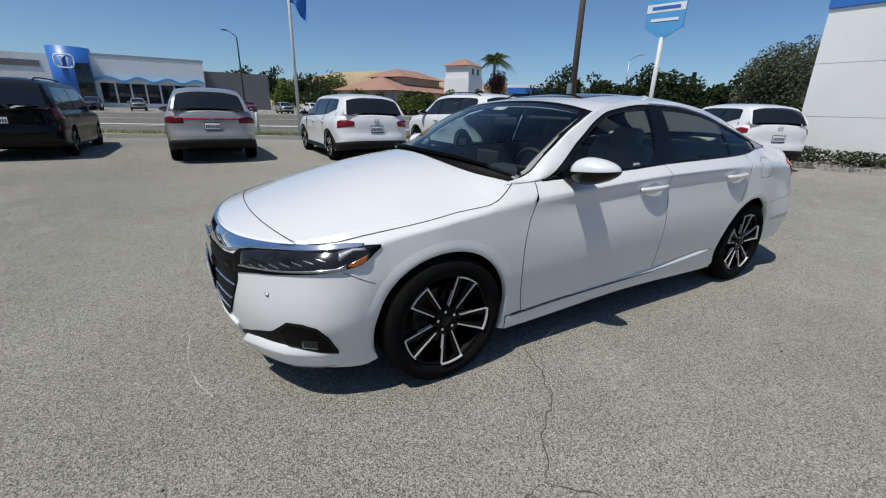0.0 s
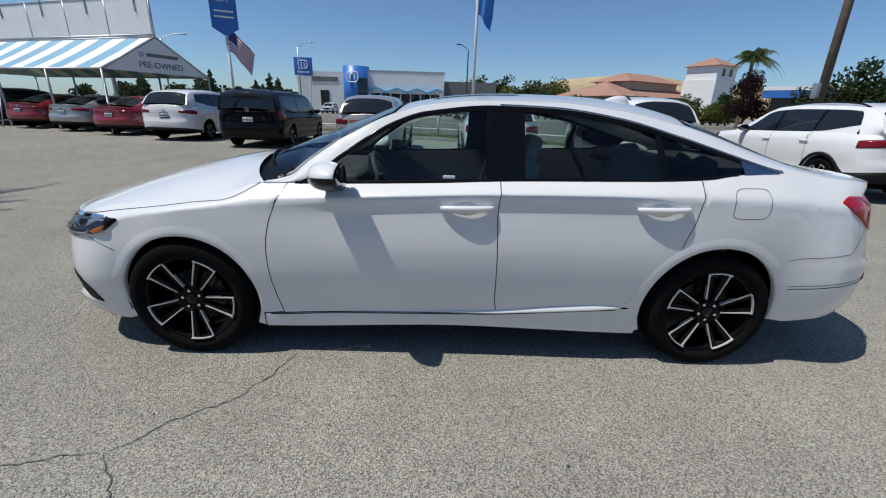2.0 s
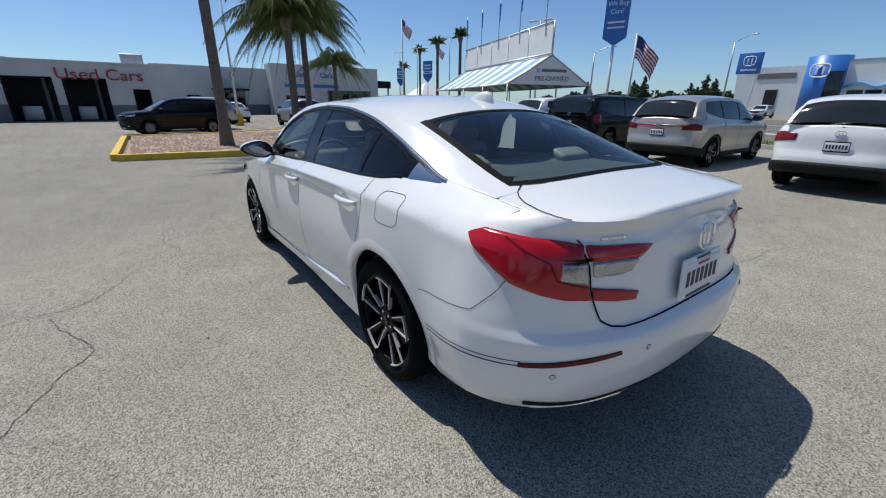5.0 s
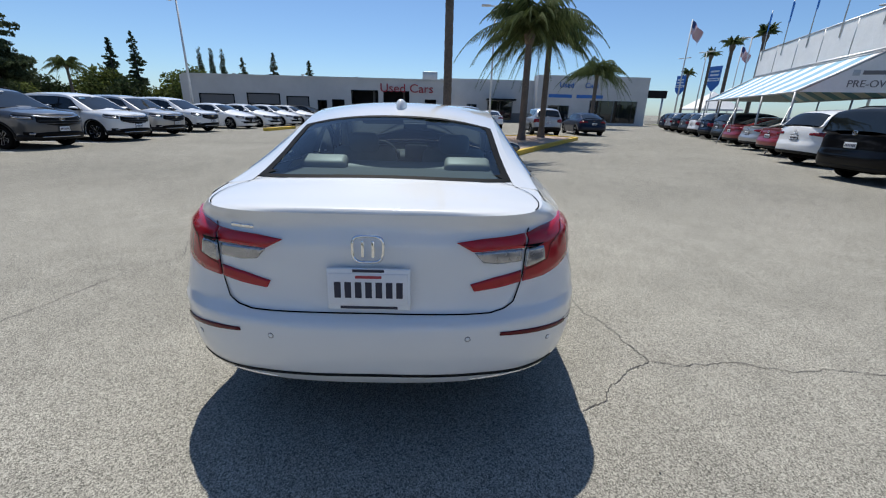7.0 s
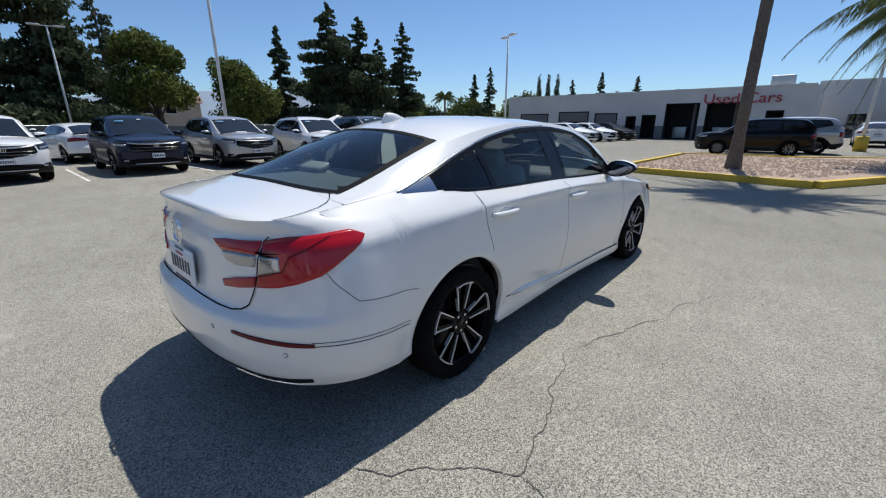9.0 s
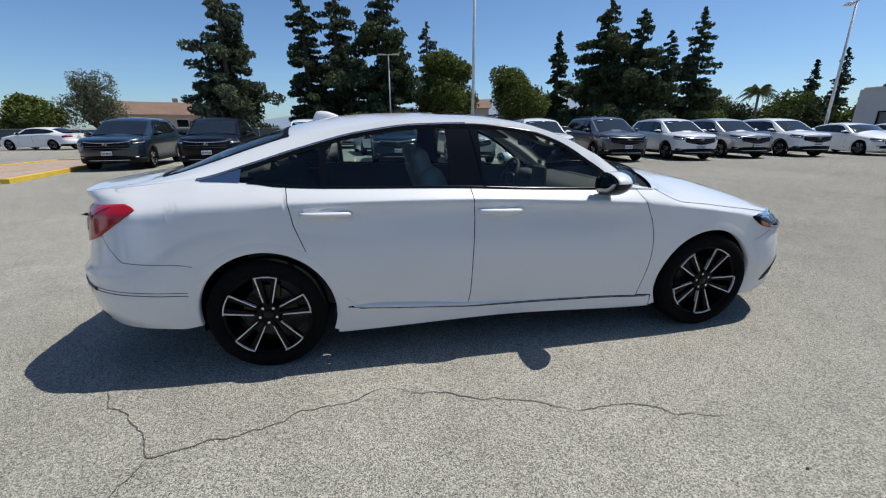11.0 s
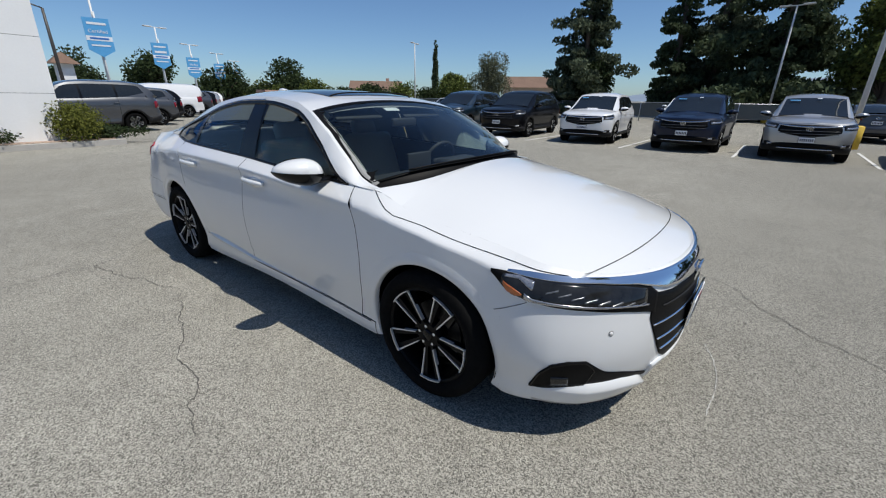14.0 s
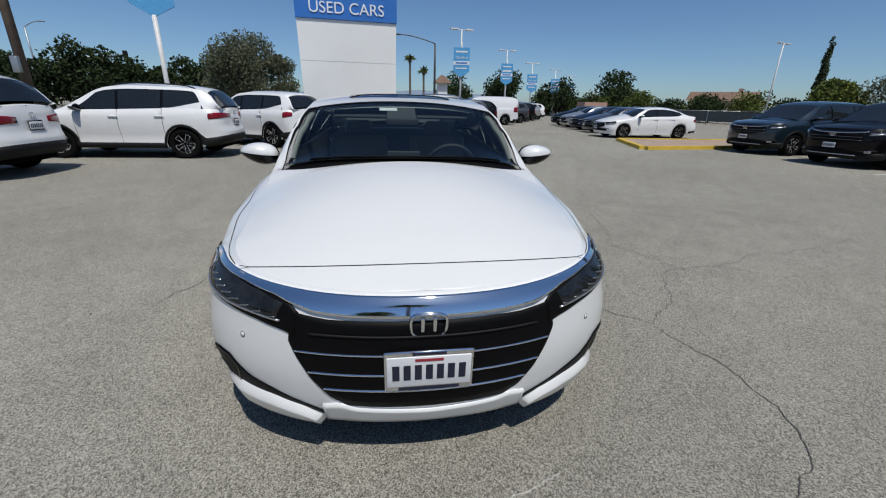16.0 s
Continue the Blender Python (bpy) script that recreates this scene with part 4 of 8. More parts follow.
    gap(ribbon(sh, [(1.916, .664), (1.823, .62), (1.77, .595)], .0013))
    gap(ribbon(sh, [(-2.155, .835), (-2.107, .772), (-2.01, .686), (-1.8, .655), (-1.752, .643)], .0013))
    gap(ribbon(sh, [(-2.26, .527), (-1.962, .508), (-1.80, .475)], .002))
    gap(ribbon(sh, [(-2.375, .958), (-2.406, .941), (-2.446, .873)], .0028, .005, 90))
    gap(ribbon(sh, [(-2.446, .873), (-2.47, .79), (-2.495, .734), (-2.523, .675), (-2.559, .651), (-2.604, .637), (-2.676, .636), (-2.85, .638)], .0032, .005, 90))
    gap(ribbon(sh, [(1.0, .962), (1.03, .945), (1.07, .921), (1.12, .895), (1.18, .877), (1.35, .857), (1.53, .83), (1.72, .802), (1.86, .780), (1.92, .771), (2.0, .763), (2.06, .758)], .0022, .0012, 60))
    yy = lin(-.70, .70, 40)
    xx = 2.168 - .098 * (np.abs(yy) / .65) ** 2.25

    def bonnet_z(x, y):
        ye, ze = sh.edge(x)
        return ze + (sh.Zc(x) - ze) * (1 - np.clip(np.abs(y) / ye, 0, 1) ** 2.2)

    part("panel_gap", Geo().grid(top_ribbon(bonnet_z, np.stack([xx, yy], 1), .0019, .002), centre=(2, 0, 0)), M_GAP, car)
    a = lin(0, 2 * math.pi, 61)
    flap = np.stack([-1.488 - .095 * np.sign(np.cos(a)) * np.abs(np.cos(a)) ** .4 - .012 * np.sin(a), .936 + .072 * np.sign(np.sin(a)) * np.abs(np.sin(a)) ** .4], 1)
    part("fuel_flap", Geo().grid(ribbon(sh, flap, .0013, .0012, 90)), M_GAP, car, "thin outline of a fuel flap")
    # lower lip below doors: bright strip on the sill
    X = lin(.55, -.93, 40)
    u = lin(0, 1, 40)
    tall = .006 + .022 * np.clip((u - .28) / .45, 0, 1) * np.clip((1 - u) / .10, 0, 1) ** .7
    Z = sill(X)[:, None] + .004 + tall[:, None] * np.array([0, 0, .25, .6, 1.0])
    O = tall[:, None] * np.array([-.3, .72, .70, .46, .02])
    wedge = sh.P(X[:, None] + 0 * Z, Z)
    wedge[..., 1] += O
    twin("sill_trim", wedge, M_PEARL, car, "door foot turned out to the light")

    # cabin: pillars, roof, glass
    zD = table([(.82, .966), (.745, 1.0), (.57, 1.127), (.34, 1.27), (.165, 1.329), (-.2, 1.367), (-.5, 1.361), (-.85, 1.318), (-1.18, 1.235), (-1.47, 1.147), (-1.70, 1.082), (-1.74, 1.076)])
    top_z = lambda x: np.where((x > .815) | (x < -1.735), sh.edge(x)[1], np.maximum(zD(x), sh.edge(x)[1]))
    b = lin(-1, 1, 31)
    x_head, x_base = .275 + .05 * np.abs(b) ** 2, base_x(b)
    x_bt, x_bb = -1.30 + .05 * np.abs(b) ** 2, -2.02 + .08 * np.abs(b) ** 4
    yw = lambda x: sh.yr(x) - .018
    yb = lambda x: np.interp(-x, [1.2, 1.6, 2.05], [.568, .582, .612])

    def sheet(x0, x1, yfun, n, off=0.0):
        t = lin(0, 1, n)[:, None]
        X = x0 + (x1 - x0) * t
        Y = b * yfun(X)
        return np.stack([X, Y, sh.U(X, Y) + off], -1)

    roof = Geo().grid(sheet(x_head, x_bt, sh.yr, 40), centre=(-.5, 0, 0))
    for sg in (1, -1):
        X = lin(.30, .99, 36)[:, None] + 0 * lin(0, 1, 5)
        Y = yw(X) + (sh.yr(X) - yw(X)) * lin(0, 1, 5)
        roof.grid(np.stack([X, sg * Y, sh.U(X, Y)], -1), centre=(.5, 0, .5))
        X = lin(-1.22, -2.004, 30)[:, None] + 0 * lin(0, 1, 9)
        Y = yb(X) + (sh.yr(X) - yb(X)) * lin(0, 1, 9)
        roof.grid(np.stack([X, sg * Y, sh.U(X, Y)], -1), centre=(-1.5, 0, .5))
        X = lin(.99, -2.004, 110)
        v0 = sh.side_v(X, top_z(X))
        V = v0[:, None] + (1 - v0)[:, None] * lin(0, 1, 8)
        roof.grid(sh.side(X[:, None] + 0 * V, V) * (1, sg, 1), centre=(0, 0, 1))
        S = lin(-1.70, -1.985, 20)
        top = flank_z(sh, S)[1]
        p0, p1 = sh.P(S, top - .055), sh.P(S, top)
        p2 = sh.side(p1[:, 0], np.full(20, .22))
        hollow = ((p1 - (p0 + p2) / 2) @ np.array([0, .7, .7]) < 0)[:, None]
        c = np.where(hollow, p1, 2 * p1 - (p0 + p2) / 2)
        t = lin(0, 1, 11)[:, None, None]
        blend = (1 - t) ** 2 * p0 + 2 * t * (1 - t) * c + t ** 2 * p2 + np.array([0, .0015, .0015]) * np.sin(t * math.pi)
        roof.grid(np.swapaxes(blend, 0, 1) * (1, sg, 1), centre=(-1.8, 0, .5))
        Y = np.r_[lin(.50, float(sh.yr(-2.0)), 8), float(sh.edge(-2.0)[0]) - .004]
        Z = np.r_[sh.U(np.full(8, -2.004), Y[:8]), float(sh.edge(-2.0)[1]) + .004]
        end = np.stack([np.stack([0 * Y - 2.003, sg * Y, Z], 1), np.stack([0 * Y - 2.05, sg * Y, Z - .022], 1)], 1)
        roof.grid(end, centre=(-1.8, 0, .5))
    part("roof", roof, M_PEARL, car, "white roof and pillars")
    part("windscreen", Geo().grid(sheet(x_head - .004, x_base, yw, 24, -.002), centre=(.6, 0, .5)), M_PANE, car).visible_shadow = False
    part("rear_window", Geo().grid(sheet(x_bt, x_bb, yb, 24, -.002), centre=(-1.6, 0, .5)), M_PANE_BACK, car).visible_shadow = False
    for sg in (1, -1):
        bf, rows = lin(.74, 1, 9), []
        for x in lin(-1.90, -2.01, 6):
            ye, ze = sh.edge(x)
            rows.append(np.stack([0 * bf + x, sg * bf * ye, ze + (min(float(sh.Zc(x)), 1.105) - ze) * (1 - bf ** 2.2) - .004], 1))
        part("pillar_foot", Geo().grid(np.array(rows), centre=(-2, 0, 0)), M_PEARL, car)
    part("deck_filler", Geo().grid(sheet(x_bb + .012, np.full(31, -2.03), yb, 6, -.004), centre=(-1.6, 0, .5)), M_PEARL, car)
    for x0, x1, fn in ((x_head, x_base, yw), (x_bt, x_bb, yb)):
        seal = Geo()
        seal.grid(sheet(x0, x0 + (x1 - x0) * .045, fn, 4, .0005), centre=(0, 0, 0))
        seal.grid(sheet(x0 + (x1 - x0) * (.985 if fn is yw else .955), x1, fn, 4, .0005), centre=(0, 0, 0))
        for sg in (1, -1):
            X = lin(float(x0[0]), float(x1[0]), 24)[:, None] + 0 * lin(0, 1, 3)
            Y = fn(X) - .038 * lin(0, 1, 3)
            seal.grid(np.stack([X, sg * Y, sh.U(X, Y) + .0005], -1), centre=(0, 0, 0))
            for x_end, way in ((float(x0[0]), 1), (float(x1[0]), -1)):
                xa = x_end + np.sign(x1[0] - x0[0]) * way * .035
                q, ring = lin(0, math.pi / 2, 8), []
                for k in (1.0, .5, 0.0):
                    slip = .03 * np.sin(q) * np.sign(x1[0] - x0[0]) if k == 0 and way < 0 else 0
                    cx = slip + xa + np.sign(x1[0] - x0[0]) * way * .065 * (1 - np.sin(q)) * k
                    cy = fn(np.full(8, xa)) - .03 - .075 * (1 - np.cos(q)) * k
                    ring.append(np.stack([cx, sg * cy, sh.U(cx, cy) + .001], 1))
                seal.grid(np.stack(ring, 1), centre=(0, 0, 0))
        part("glass_border", seal, M_FRIT, car, "black border of the glass")
    xsr = lin(.12, -.36, 16)[:, None]
    ysr = lin(-.40, .40, 21)
    part("sunroof", Geo().grid(np.stack([xsr + 0 * ysr, ysr + 0 * xsr, sh.U(xsr, ysr) + .003], -1), centre=(0, 0, 0)), M_DARK_GLASS, car, "dark glass sunroof")
    ys = lin(-.40, .40, 25)
    part("sunroof_deflector", Geo().tube(np.stack([.135 - .03 * (ys / .4) ** 4, ys, sh.U(.13, ys) + .022 * (1 - (ys / .4) ** 8)], 1), .005, 6), M_DEEP, car, "dark raised wind deflector")

    def lights(x0, x1, sg, lift=0.0, n=24, m=8, foot=.006, head=.022, slope=0.0):
        X = lin(x0, x1, n)
        z0, z1 = sh.edge(X)[1] + foot, np.maximum(zD(X) - head, sh.edge(X)[1] + foot + .002)
        Z = z0[:, None] + (z1 - z0)[:, None] * lin(0, 1, m)
        XX = X[:, None] + slope * (Z - 1.0)
        p = sh.side(XX, sh.side_v(XX, Z))
        p[..., 1] += lift
        return p * (1, sg, 1)

    for sg in (1, -1):
        for x0, x1, nm in ((.765, -.135, "front"), (-.345, -1.035, "rear"), (-1.065, -1.50, "quarter")):
            part("side_window", Geo().grid(lights(x0, x1, sg, -.004, slope=-.18 if nm == "front" else -.02), centre=(0, 0, 1)), M_PANE_DARK if nm == "quarter" else M_PANE_SIDE, car).visible_shadow = False
        part("centre_pillar", Geo().grid(lights(-.145, -.345, sg, .001, 10, head=.002, foot=-.002), centre=(0, 0, 1)), M_GLOSS, car)
        part("quarter_pillar", Geo().grid(lights(-1.03, -1.07, sg, .001, 5, head=.002, foot=-.002), centre=(0, 0, 1)), M_GLOSS, car)
        X = lin(.80, -1.72, 90)
        z = np.maximum(zD(X), sh.edge(X)[1])
        fr = Geo()
        rows = []
        for dz, dy in ((-.026, -.002), (-.024, .003), (-.006, .004), (.001, .004), (.002, -.002)):
            p = sh.side(X, sh.side_v(X, np.maximum(z + dz, sh.edge(X)[1] - .002)))
            p[:, 1] += dy
            rows.append(p * (1, sg, 1))
        fr.grid(np.stack(rows, 1), centre=(0, 0, 1))
        rows = []
        Xb = lin(.82, -1.45, 50)
        for dz, dy in ((-.010, -.001), (-.008, .005), (.008, .005), (.012, -.002)):
            p = sh.side(Xb, np.zeros(50))
            p[:, 2] += dz
            p[:, 1] += dy
            rows.append(p * (1, sg, 1))
        fr.grid(np.stack(rows, 1), centre=(0, 0, 1))
        part("window_frame", fr, M_GLOSS, car, "gloss black window surround")
        rows = []
        for dz, dy in ((.000, .001), (.001, .007), (.009, .007), (.010, -.002)):
            p = sh.side(X, sh.side_v(X, np.maximum(z + dz, sh.edge(X)[1])))
            p[:, 1] += dy
            rows.append(p * (1, sg, 1))
        tip = Geo().grid(np.stack(rows, 1)[36:], centre=(0, 0, 1))
        tip.grid(lights(-1.49, -1.725, sg, .004, 16, foot=-.002, head=-.004), centre=(0, 0, 1))
        part("window_strip", tip, M_SATIN, car, "bright metal window strip")
        post = lights(-.125, -.137, sg, .006, 4, slope=-.18, head=.01)
        part("pillar_strip", Geo().grid(post, centre=(0, 0, 1)), M_GLOSS, car)
        mirror(car, .615, sg * .985, 1.028, M_PEARL, sg)
    # aerial fin
    t = lin(0, 1, 12)
    fin = []
    for k in t:
        x = -.98 - .20 * k
        h = .062 * np.sin(np.clip(k * 1.25, 0, 1) * math.pi / 2) * (1 if k < .85 else (1 - k) / .15 + .0)
        w = .034 * np.sin((k * .9 + .1) * math.pi) ** .6 + .002
        a = lin(0, math.pi, 9)
        fin.append(np.stack([0 * a + x + .0, w * np.cos(a), sh.U(x, 0) - .004 + h * np.sin(a) ** .7], 1))
    part("aerial_fin", Geo().grid(np.array(fin), centre=(-1.1, 0, 1.3)), M_PEARL, car)

    # front face
    hs = [1.738, 1.80, 1.867, 2.0, 2.158, 2.323, 2.42, 2.46]
    ht = [.764, .760, .756, .747, .738, .722, .700, .672]
    hl = [.752, .704, .680, .662, .648, .626, .603, .588]
    twin("headlamp_surround", strip(sh, hs, hl, ht, 9, .005, 60), M_DEEP, car)
    for sg in (1, -1):
        lamp = part("headlamp", Geo().grid(strip(sh, [1.79, 1.83, 1.92, 2.1, 2.3, 2.40], [.718, .690, .676, .668, .654, .644], [.751, .749, .744, .733, .714, .695], 8, .010, 40) * (1, sg, 1)), M_LAMP, car, "dark headlamp with bright light strips")
        part("indicator", Geo().grid(strip(sh, [1.80, 1.82, 1.86, 1.89], [.716, .694, .682, .688], [.730, .722, .708, .694], 5, .013, 12) * (1, sg, 1)), M_AMBER, lamp, "amber side marker lens")
        part("light_strip", Geo().grid(strip(sh, [1.90, 1.93, 2.1, 2.3, 2.41], [.676, .670, .662, .648, .636], [.700, .684, .670, .654, .641], 4, .013, 30) * (1, sg, 1)), M_CLEAR, lamp)
        part("light_strip", Geo().grid(strip(sh, [1.80, 1.86, 1.93], [.742, .738, .705], [.750, .748, .735], 4, .013, 14) * (1, sg, 1)), M_CLEAR, lamp)
        for k in range(8):
            s0 = 1.985 + .052 * k
            zc = .707 - .011 * k * .8
            part("reflector", Geo().grid(strip(sh, [s0, s0 + .047], [zc - .007, zc + .001], [zc - .002, zc + .007], 3, .0125, 8) * (1, sg, 1)), M_LAMP_TRIM, lamp)
    cs = [1.80, 1.90, 2.0, 2.2, 2.36, 2.43, 2.50, 2.6, 2.8]
    twin("grille_bar", strip(sh, cs, [.757, .746, .739, .729, .713, .697, .679, .673, .672], [.764, .763, .757, .749, .743, .740, .737, .735, .734], 9, .012, 70), M_CHROME, car, "broad chrome bar across the nose")
    gs = [2.44, 2.465, 2.505, 2.546, 2.59, 2.66, 2.8]
    twin("grille", strip(sh, gs, [.567, .508, .42, .345, .309, .305, .305], [.675, .67, .665, .66, .66, .66, .66], 12, .004, 60), M_DEEP, car, "black grille opening")
    for z0, s0 in ((.531, 2.462), (.452, 2.498), (.384, 2.535)):
        twin("grille_slat", strip(sh, lin(s0, 2.8, 20), np.full(20, z0 - .0019), np.full(20, z0 + .0019), 4, .010), M_CHROME, car)
    twin("grille_mesh", strip(sh, lin(2.50, 2.8, 20), np.full(20, .600), np.full(20, .606), 3, .010), M_TRIM, car)
    fu = [1.955, 2.0, 2.05, 2.117, 2.19, 2.27, 2.36, 2.44, 2.50, 2.545]
    for sg in (1, -1):
        bez = part("fog_lamp_bezel", Geo().grid(strip(sh, fu, [.276, .280, .286, .296, .300, .303, .300, .270, .242, .215], [.290, .372, .422, .438, .436, .365, .334, .296, .262, .226], 8, .004, 60) * (1, sg, 1)), M_DEEP, car, "black lamp bezel in the bumper")
        part("fog_lamp", Geo().grid(strip(sh, lin(2.05, 2.12, 8), np.full(8, .310), np.full(8, .355), 5, .008) * (1, sg, 1)), M_LAMP, bez)
        part("bezel_rim", Geo().grid(ribbon(sh, [(1.962, .284), (2.0, .366), (2.05, .414), (2.117, .430), (2.19, .428), (2.225, .385), (2.19, .310), (2.1, .302), (1.99, .286)], .003, .008)* (1, sg, 1)), M_GLOSS, bez)
        sv = lin(1.93, 2.505, 40)
        hi = np.interp(sv, [1.93, 2.0, 2.065, 2.20, 2.35, 2.45, 2.505], [.292, .294, .302, .312, .306, .274, .230])
        lo = np.interp(sv, [1.93, 2.06, 2.22, 2.35, 2.47, 2.505], [.195, .198, .196, .188, .184, .190])
        v = lin(0, 1, 7)
        out = -.003 + .033 * np.clip((sv - 1.95) / .24, 0, 1)[:, None] * np.array([.8, .95, 1.0, 1.05, 1.1, 1.1, .0])
        out[-1] = -.01
        out = np.concatenate([out[:, :1] * 0 - .03, out], 1)
        Z = lo[:, None] + (hi - lo)[:, None] * np.r_[0, v]
        S = sv[:, None] + 0 * Z
        part("bumper_blade", Geo().grid((sh.P(S, Z) + sh.N(S, Z) * out[..., None]) * (1, sg, 1)), M_PEARL, car, "white blade below the lamp bezel")
        for s0, z0 in ((2.27, .545),):
            p, n = sh.P(s0, z0), sh.N(s0, z0)
            part("parking_sensor", Geo().tube([p * (1, sg, 1) + 0 * n, (p + n * .002) * (1, sg, 1)], .0095, 14), M_WHITE_PAINT, car)
            part("sensor_ring", Geo().tube([(p + n * .0005) * (1, sg, 1), (p + n * .0014) * (1, sg, 1)], .0115, 14), M_GAP, car)
    twin("lip", strip(sh, lin(2.515, 2.8, 24), np.full(24, .212), np.interp(lin(2.515, 2.8, 24), [2.515, 2.57, 2.61, 2.8], [.30, .318, .296, .282]), 6, .012), M_PEARL, car)
    twin("lower_lip", strip(sh, lin(1.95, 2.8, 30), np.full(30, .172), np.full(30, .195), 3, -.006), M_TRIM, car)
    plate(car, pose(float(sh.Xf(.49)) + .014, 0, .478, 4, 0, 90), M_CHROME, "white number plate in a chrome frame")
    emblem(car, pose(float(sh.Xf(.64)) + .007, 0, .645, 8, 0, 90), .125, .095)

    # tail
    twin("tail_lamp", strip(sh, [[-1.955, -2.01, -2.085, -2.163, -2.272, -2.377, -2.476], [-1.95, -1.99, -2.065, -2.18, -2.29, -2.35, -2.41]], [.941, .895, .85, .81, .782, .762, .754], [.947, .972, .970, .964, .958, .950, .941], 9, .007, 50), M_RED_LENS, car, "red tail lamp wrapped round the corner")
    twin("tail_lamp_arm", strip(sh, [[-2.448, -2.543, -2.636, -2.678], [-2.42, -2.50, -2.60, -2.68]], [.889, .889, .885, .919], [.941, .936, .932, .921], 5, .008, 24), M_RED_LENS, car)
    twin("tail_lamp_arm", strip(sh, [[-2.486, -2.567, -2.652], [-2.476, -2.583, -2.66]], [.754, .738, .726], [.798, .778, .754], 5, .008, 24), M_RED_LENS, car)
    twin("reversing_lamp", strip(sh, [[-2.349, -2.406, -2.456], [-2.345, -2.39, -2.432]], [.83, .818, .81], [.885, .889, .889], 6, .010, 16), M_CLEAR, car, "clear reversing lamp lens")
    twin("reversing_lamp", strip(sh, [[-2.470, -2.563, -2.612], [-2.457, -2.543, -2.634]], [.838, .834, .842], [.885, .885, .881], 6, .008, 20), M_CLEAR, car, "clear reversing lamp lens")
    twin("lamp_line", ribbon(sh, [(-2.10, .955), (-2.22, .915), (-2.30, .885), (-2.335, .83), (-2.46, .80)], .003, .0085), M_RED_DARK, car)
    twin("tail_reflector", strip(sh, [-2.205, -2.30, -2.45, -2.555], [.520, .527, .543, .556], [.536, .546, .562, .570], 4, .005, 24), M_RED_DARK, car, "slim dark red reflector")
    twin("rear_valance", strip(sh, [-2.24, -2.35, -2.45, -2.6, -2.85], [.335, .330, .335, .360, .372], [.356, .356, .356, .374, .386], 4, .004, 40), M_GLOSS, car, "dark slot along the lower bumper")
    twin("exhaust_trim", strip(sh, [-2.28, -2.36, -2.58, -2.63], [.298, .296, .300, .318], [.314, .318, .322, .320], 4, .003, 24), M_CHROME, car)
    for s0, z0, sg in ((-2.655, .552, 1), (-2.655, .552, -1), (-2.33, .487, -1), (-2.33, .487, 1)):
        p, n = sh.P(s0, z0), sh.N(s0, z0)
        part("parking_sensor", Geo().tube([p * (1, sg, 1), (p + n * .002) * (1, sg, 1)], .0095, 14), M_WHITE_PAINT, car)
        part("sensor_ring", Geo().tube([(p + n * .0005) * (1, sg, 1), (p + n * .0014) * (1, sg, 1)], .0115, 14), M_GAP, car)
    twin("plate_recess", strip(sh, [-2.70, -2.72, -2.85], [.668, .662, .662], [.835, .842, .842], 5, -.001, 16, .003), M_PEARL, car)
    plate(car, pose(-2.462, 0, .746, -3, 0, -90), M_SIGN_WHITE, "white number plate in a printed frame")
    emblem(car, pose(-2.458, 0, .905, -4, 0, -90), .115, .10)
    badge = Geo()
    for k in range(6):
        s0 = -2.475 - .017 * k
        p, n = sh.P(s0, .958), sh.N(s0, .958)
        badge.rounded(tuple(p + n * .002), (.012, .016, .015), .003)
    part("name_badge", badge, M_CHROME, car, "small chrome badge bars on the boot")

    # rolled lips of the wheel arches
    for cx, cz, r in ((1.415, .325, .366), (-1.40, .335, .372)):
        a = lin(-.12, math.pi + .12, 60)
        R = r + np.array([-.001, 0, .006, .024, .046, .062])
        X, Z = cx + R * np.cos(a)[:, None], cz + R * np.sin(a)[:, None]
        p = sh.P(X, Z)
        p[..., 1] += np.array([-.03, -.001, .0022, .0022, .0012, -.0008])
        twin("arch_lip", p, M_PEARL, car)

    # wheels and wells
    for x, y in ((1.415, .80), (1.415, -.80), (-1.41, .80), (-1.41, -.80)):
        wheel(car, x, y * 1.012, rim=.241, spin=-28 if x > 0 else -3)
    for cx in (1.415, -1.40):
        a = lin(-.25, math.pi + .25, 30)
        for sg in (1, -1):
            ring = np.stack([cx + .374 * np.cos(a), 0 * a, .33 + .374 * np.sin(a)], 1)
            y = np.array([.862, .78, .64, .60])
            r = np.array([1, 1.01, 1.0, .1])
            p = np.stack([np.stack([cx + (ring[:, 0] - cx) * k, 0 * a + sg * yy, .33 + (ring[:, 2] - .33) * k], 1) for yy, k in zip(y, r)], 1)
            part("wheel_well", Geo().grid(p), M_GAP, car, "black wheel arch liner")
    under = Geo().rounded((0, 0, .235), (4.3, 1.1, .07), .02).rounded((0.01, 0, .235), (2.0, 1.62, .08), .02)
    under.rounded((2.06, 0, .30), (.36, 1.1, .2), .05).rounded((-2.05, 0, .38), (.42, 1.50, .12), .05).rounded((-1.95, 0, .7), (.5, 1.45, .5), .1).rounded((2.0, 0, .5), (.35, 1.35, .3), .08)
    part("underbody", under, M_GAP, car, "dark underbody")
    # unseen sheets added inside the boot to keep sun off the car's shadow
    leak_block = Geo()
    for z in (.62, .90):
        X = lin(-1.36, -2.36, 24)[:, None] + 0 * lin(-1, 1, 9)
        leak_block.grid(np.stack([X, lin(-1, 1, 9) * (sh.P(X, np.full(X.shape, z))[..., 1] - .02), 0 * X + z], -1), centre=(-2, 0, 0))
    part("boot_leak_block", leak_block, M_GAP, car, "unseen dark sheets added to block sun through the boot")

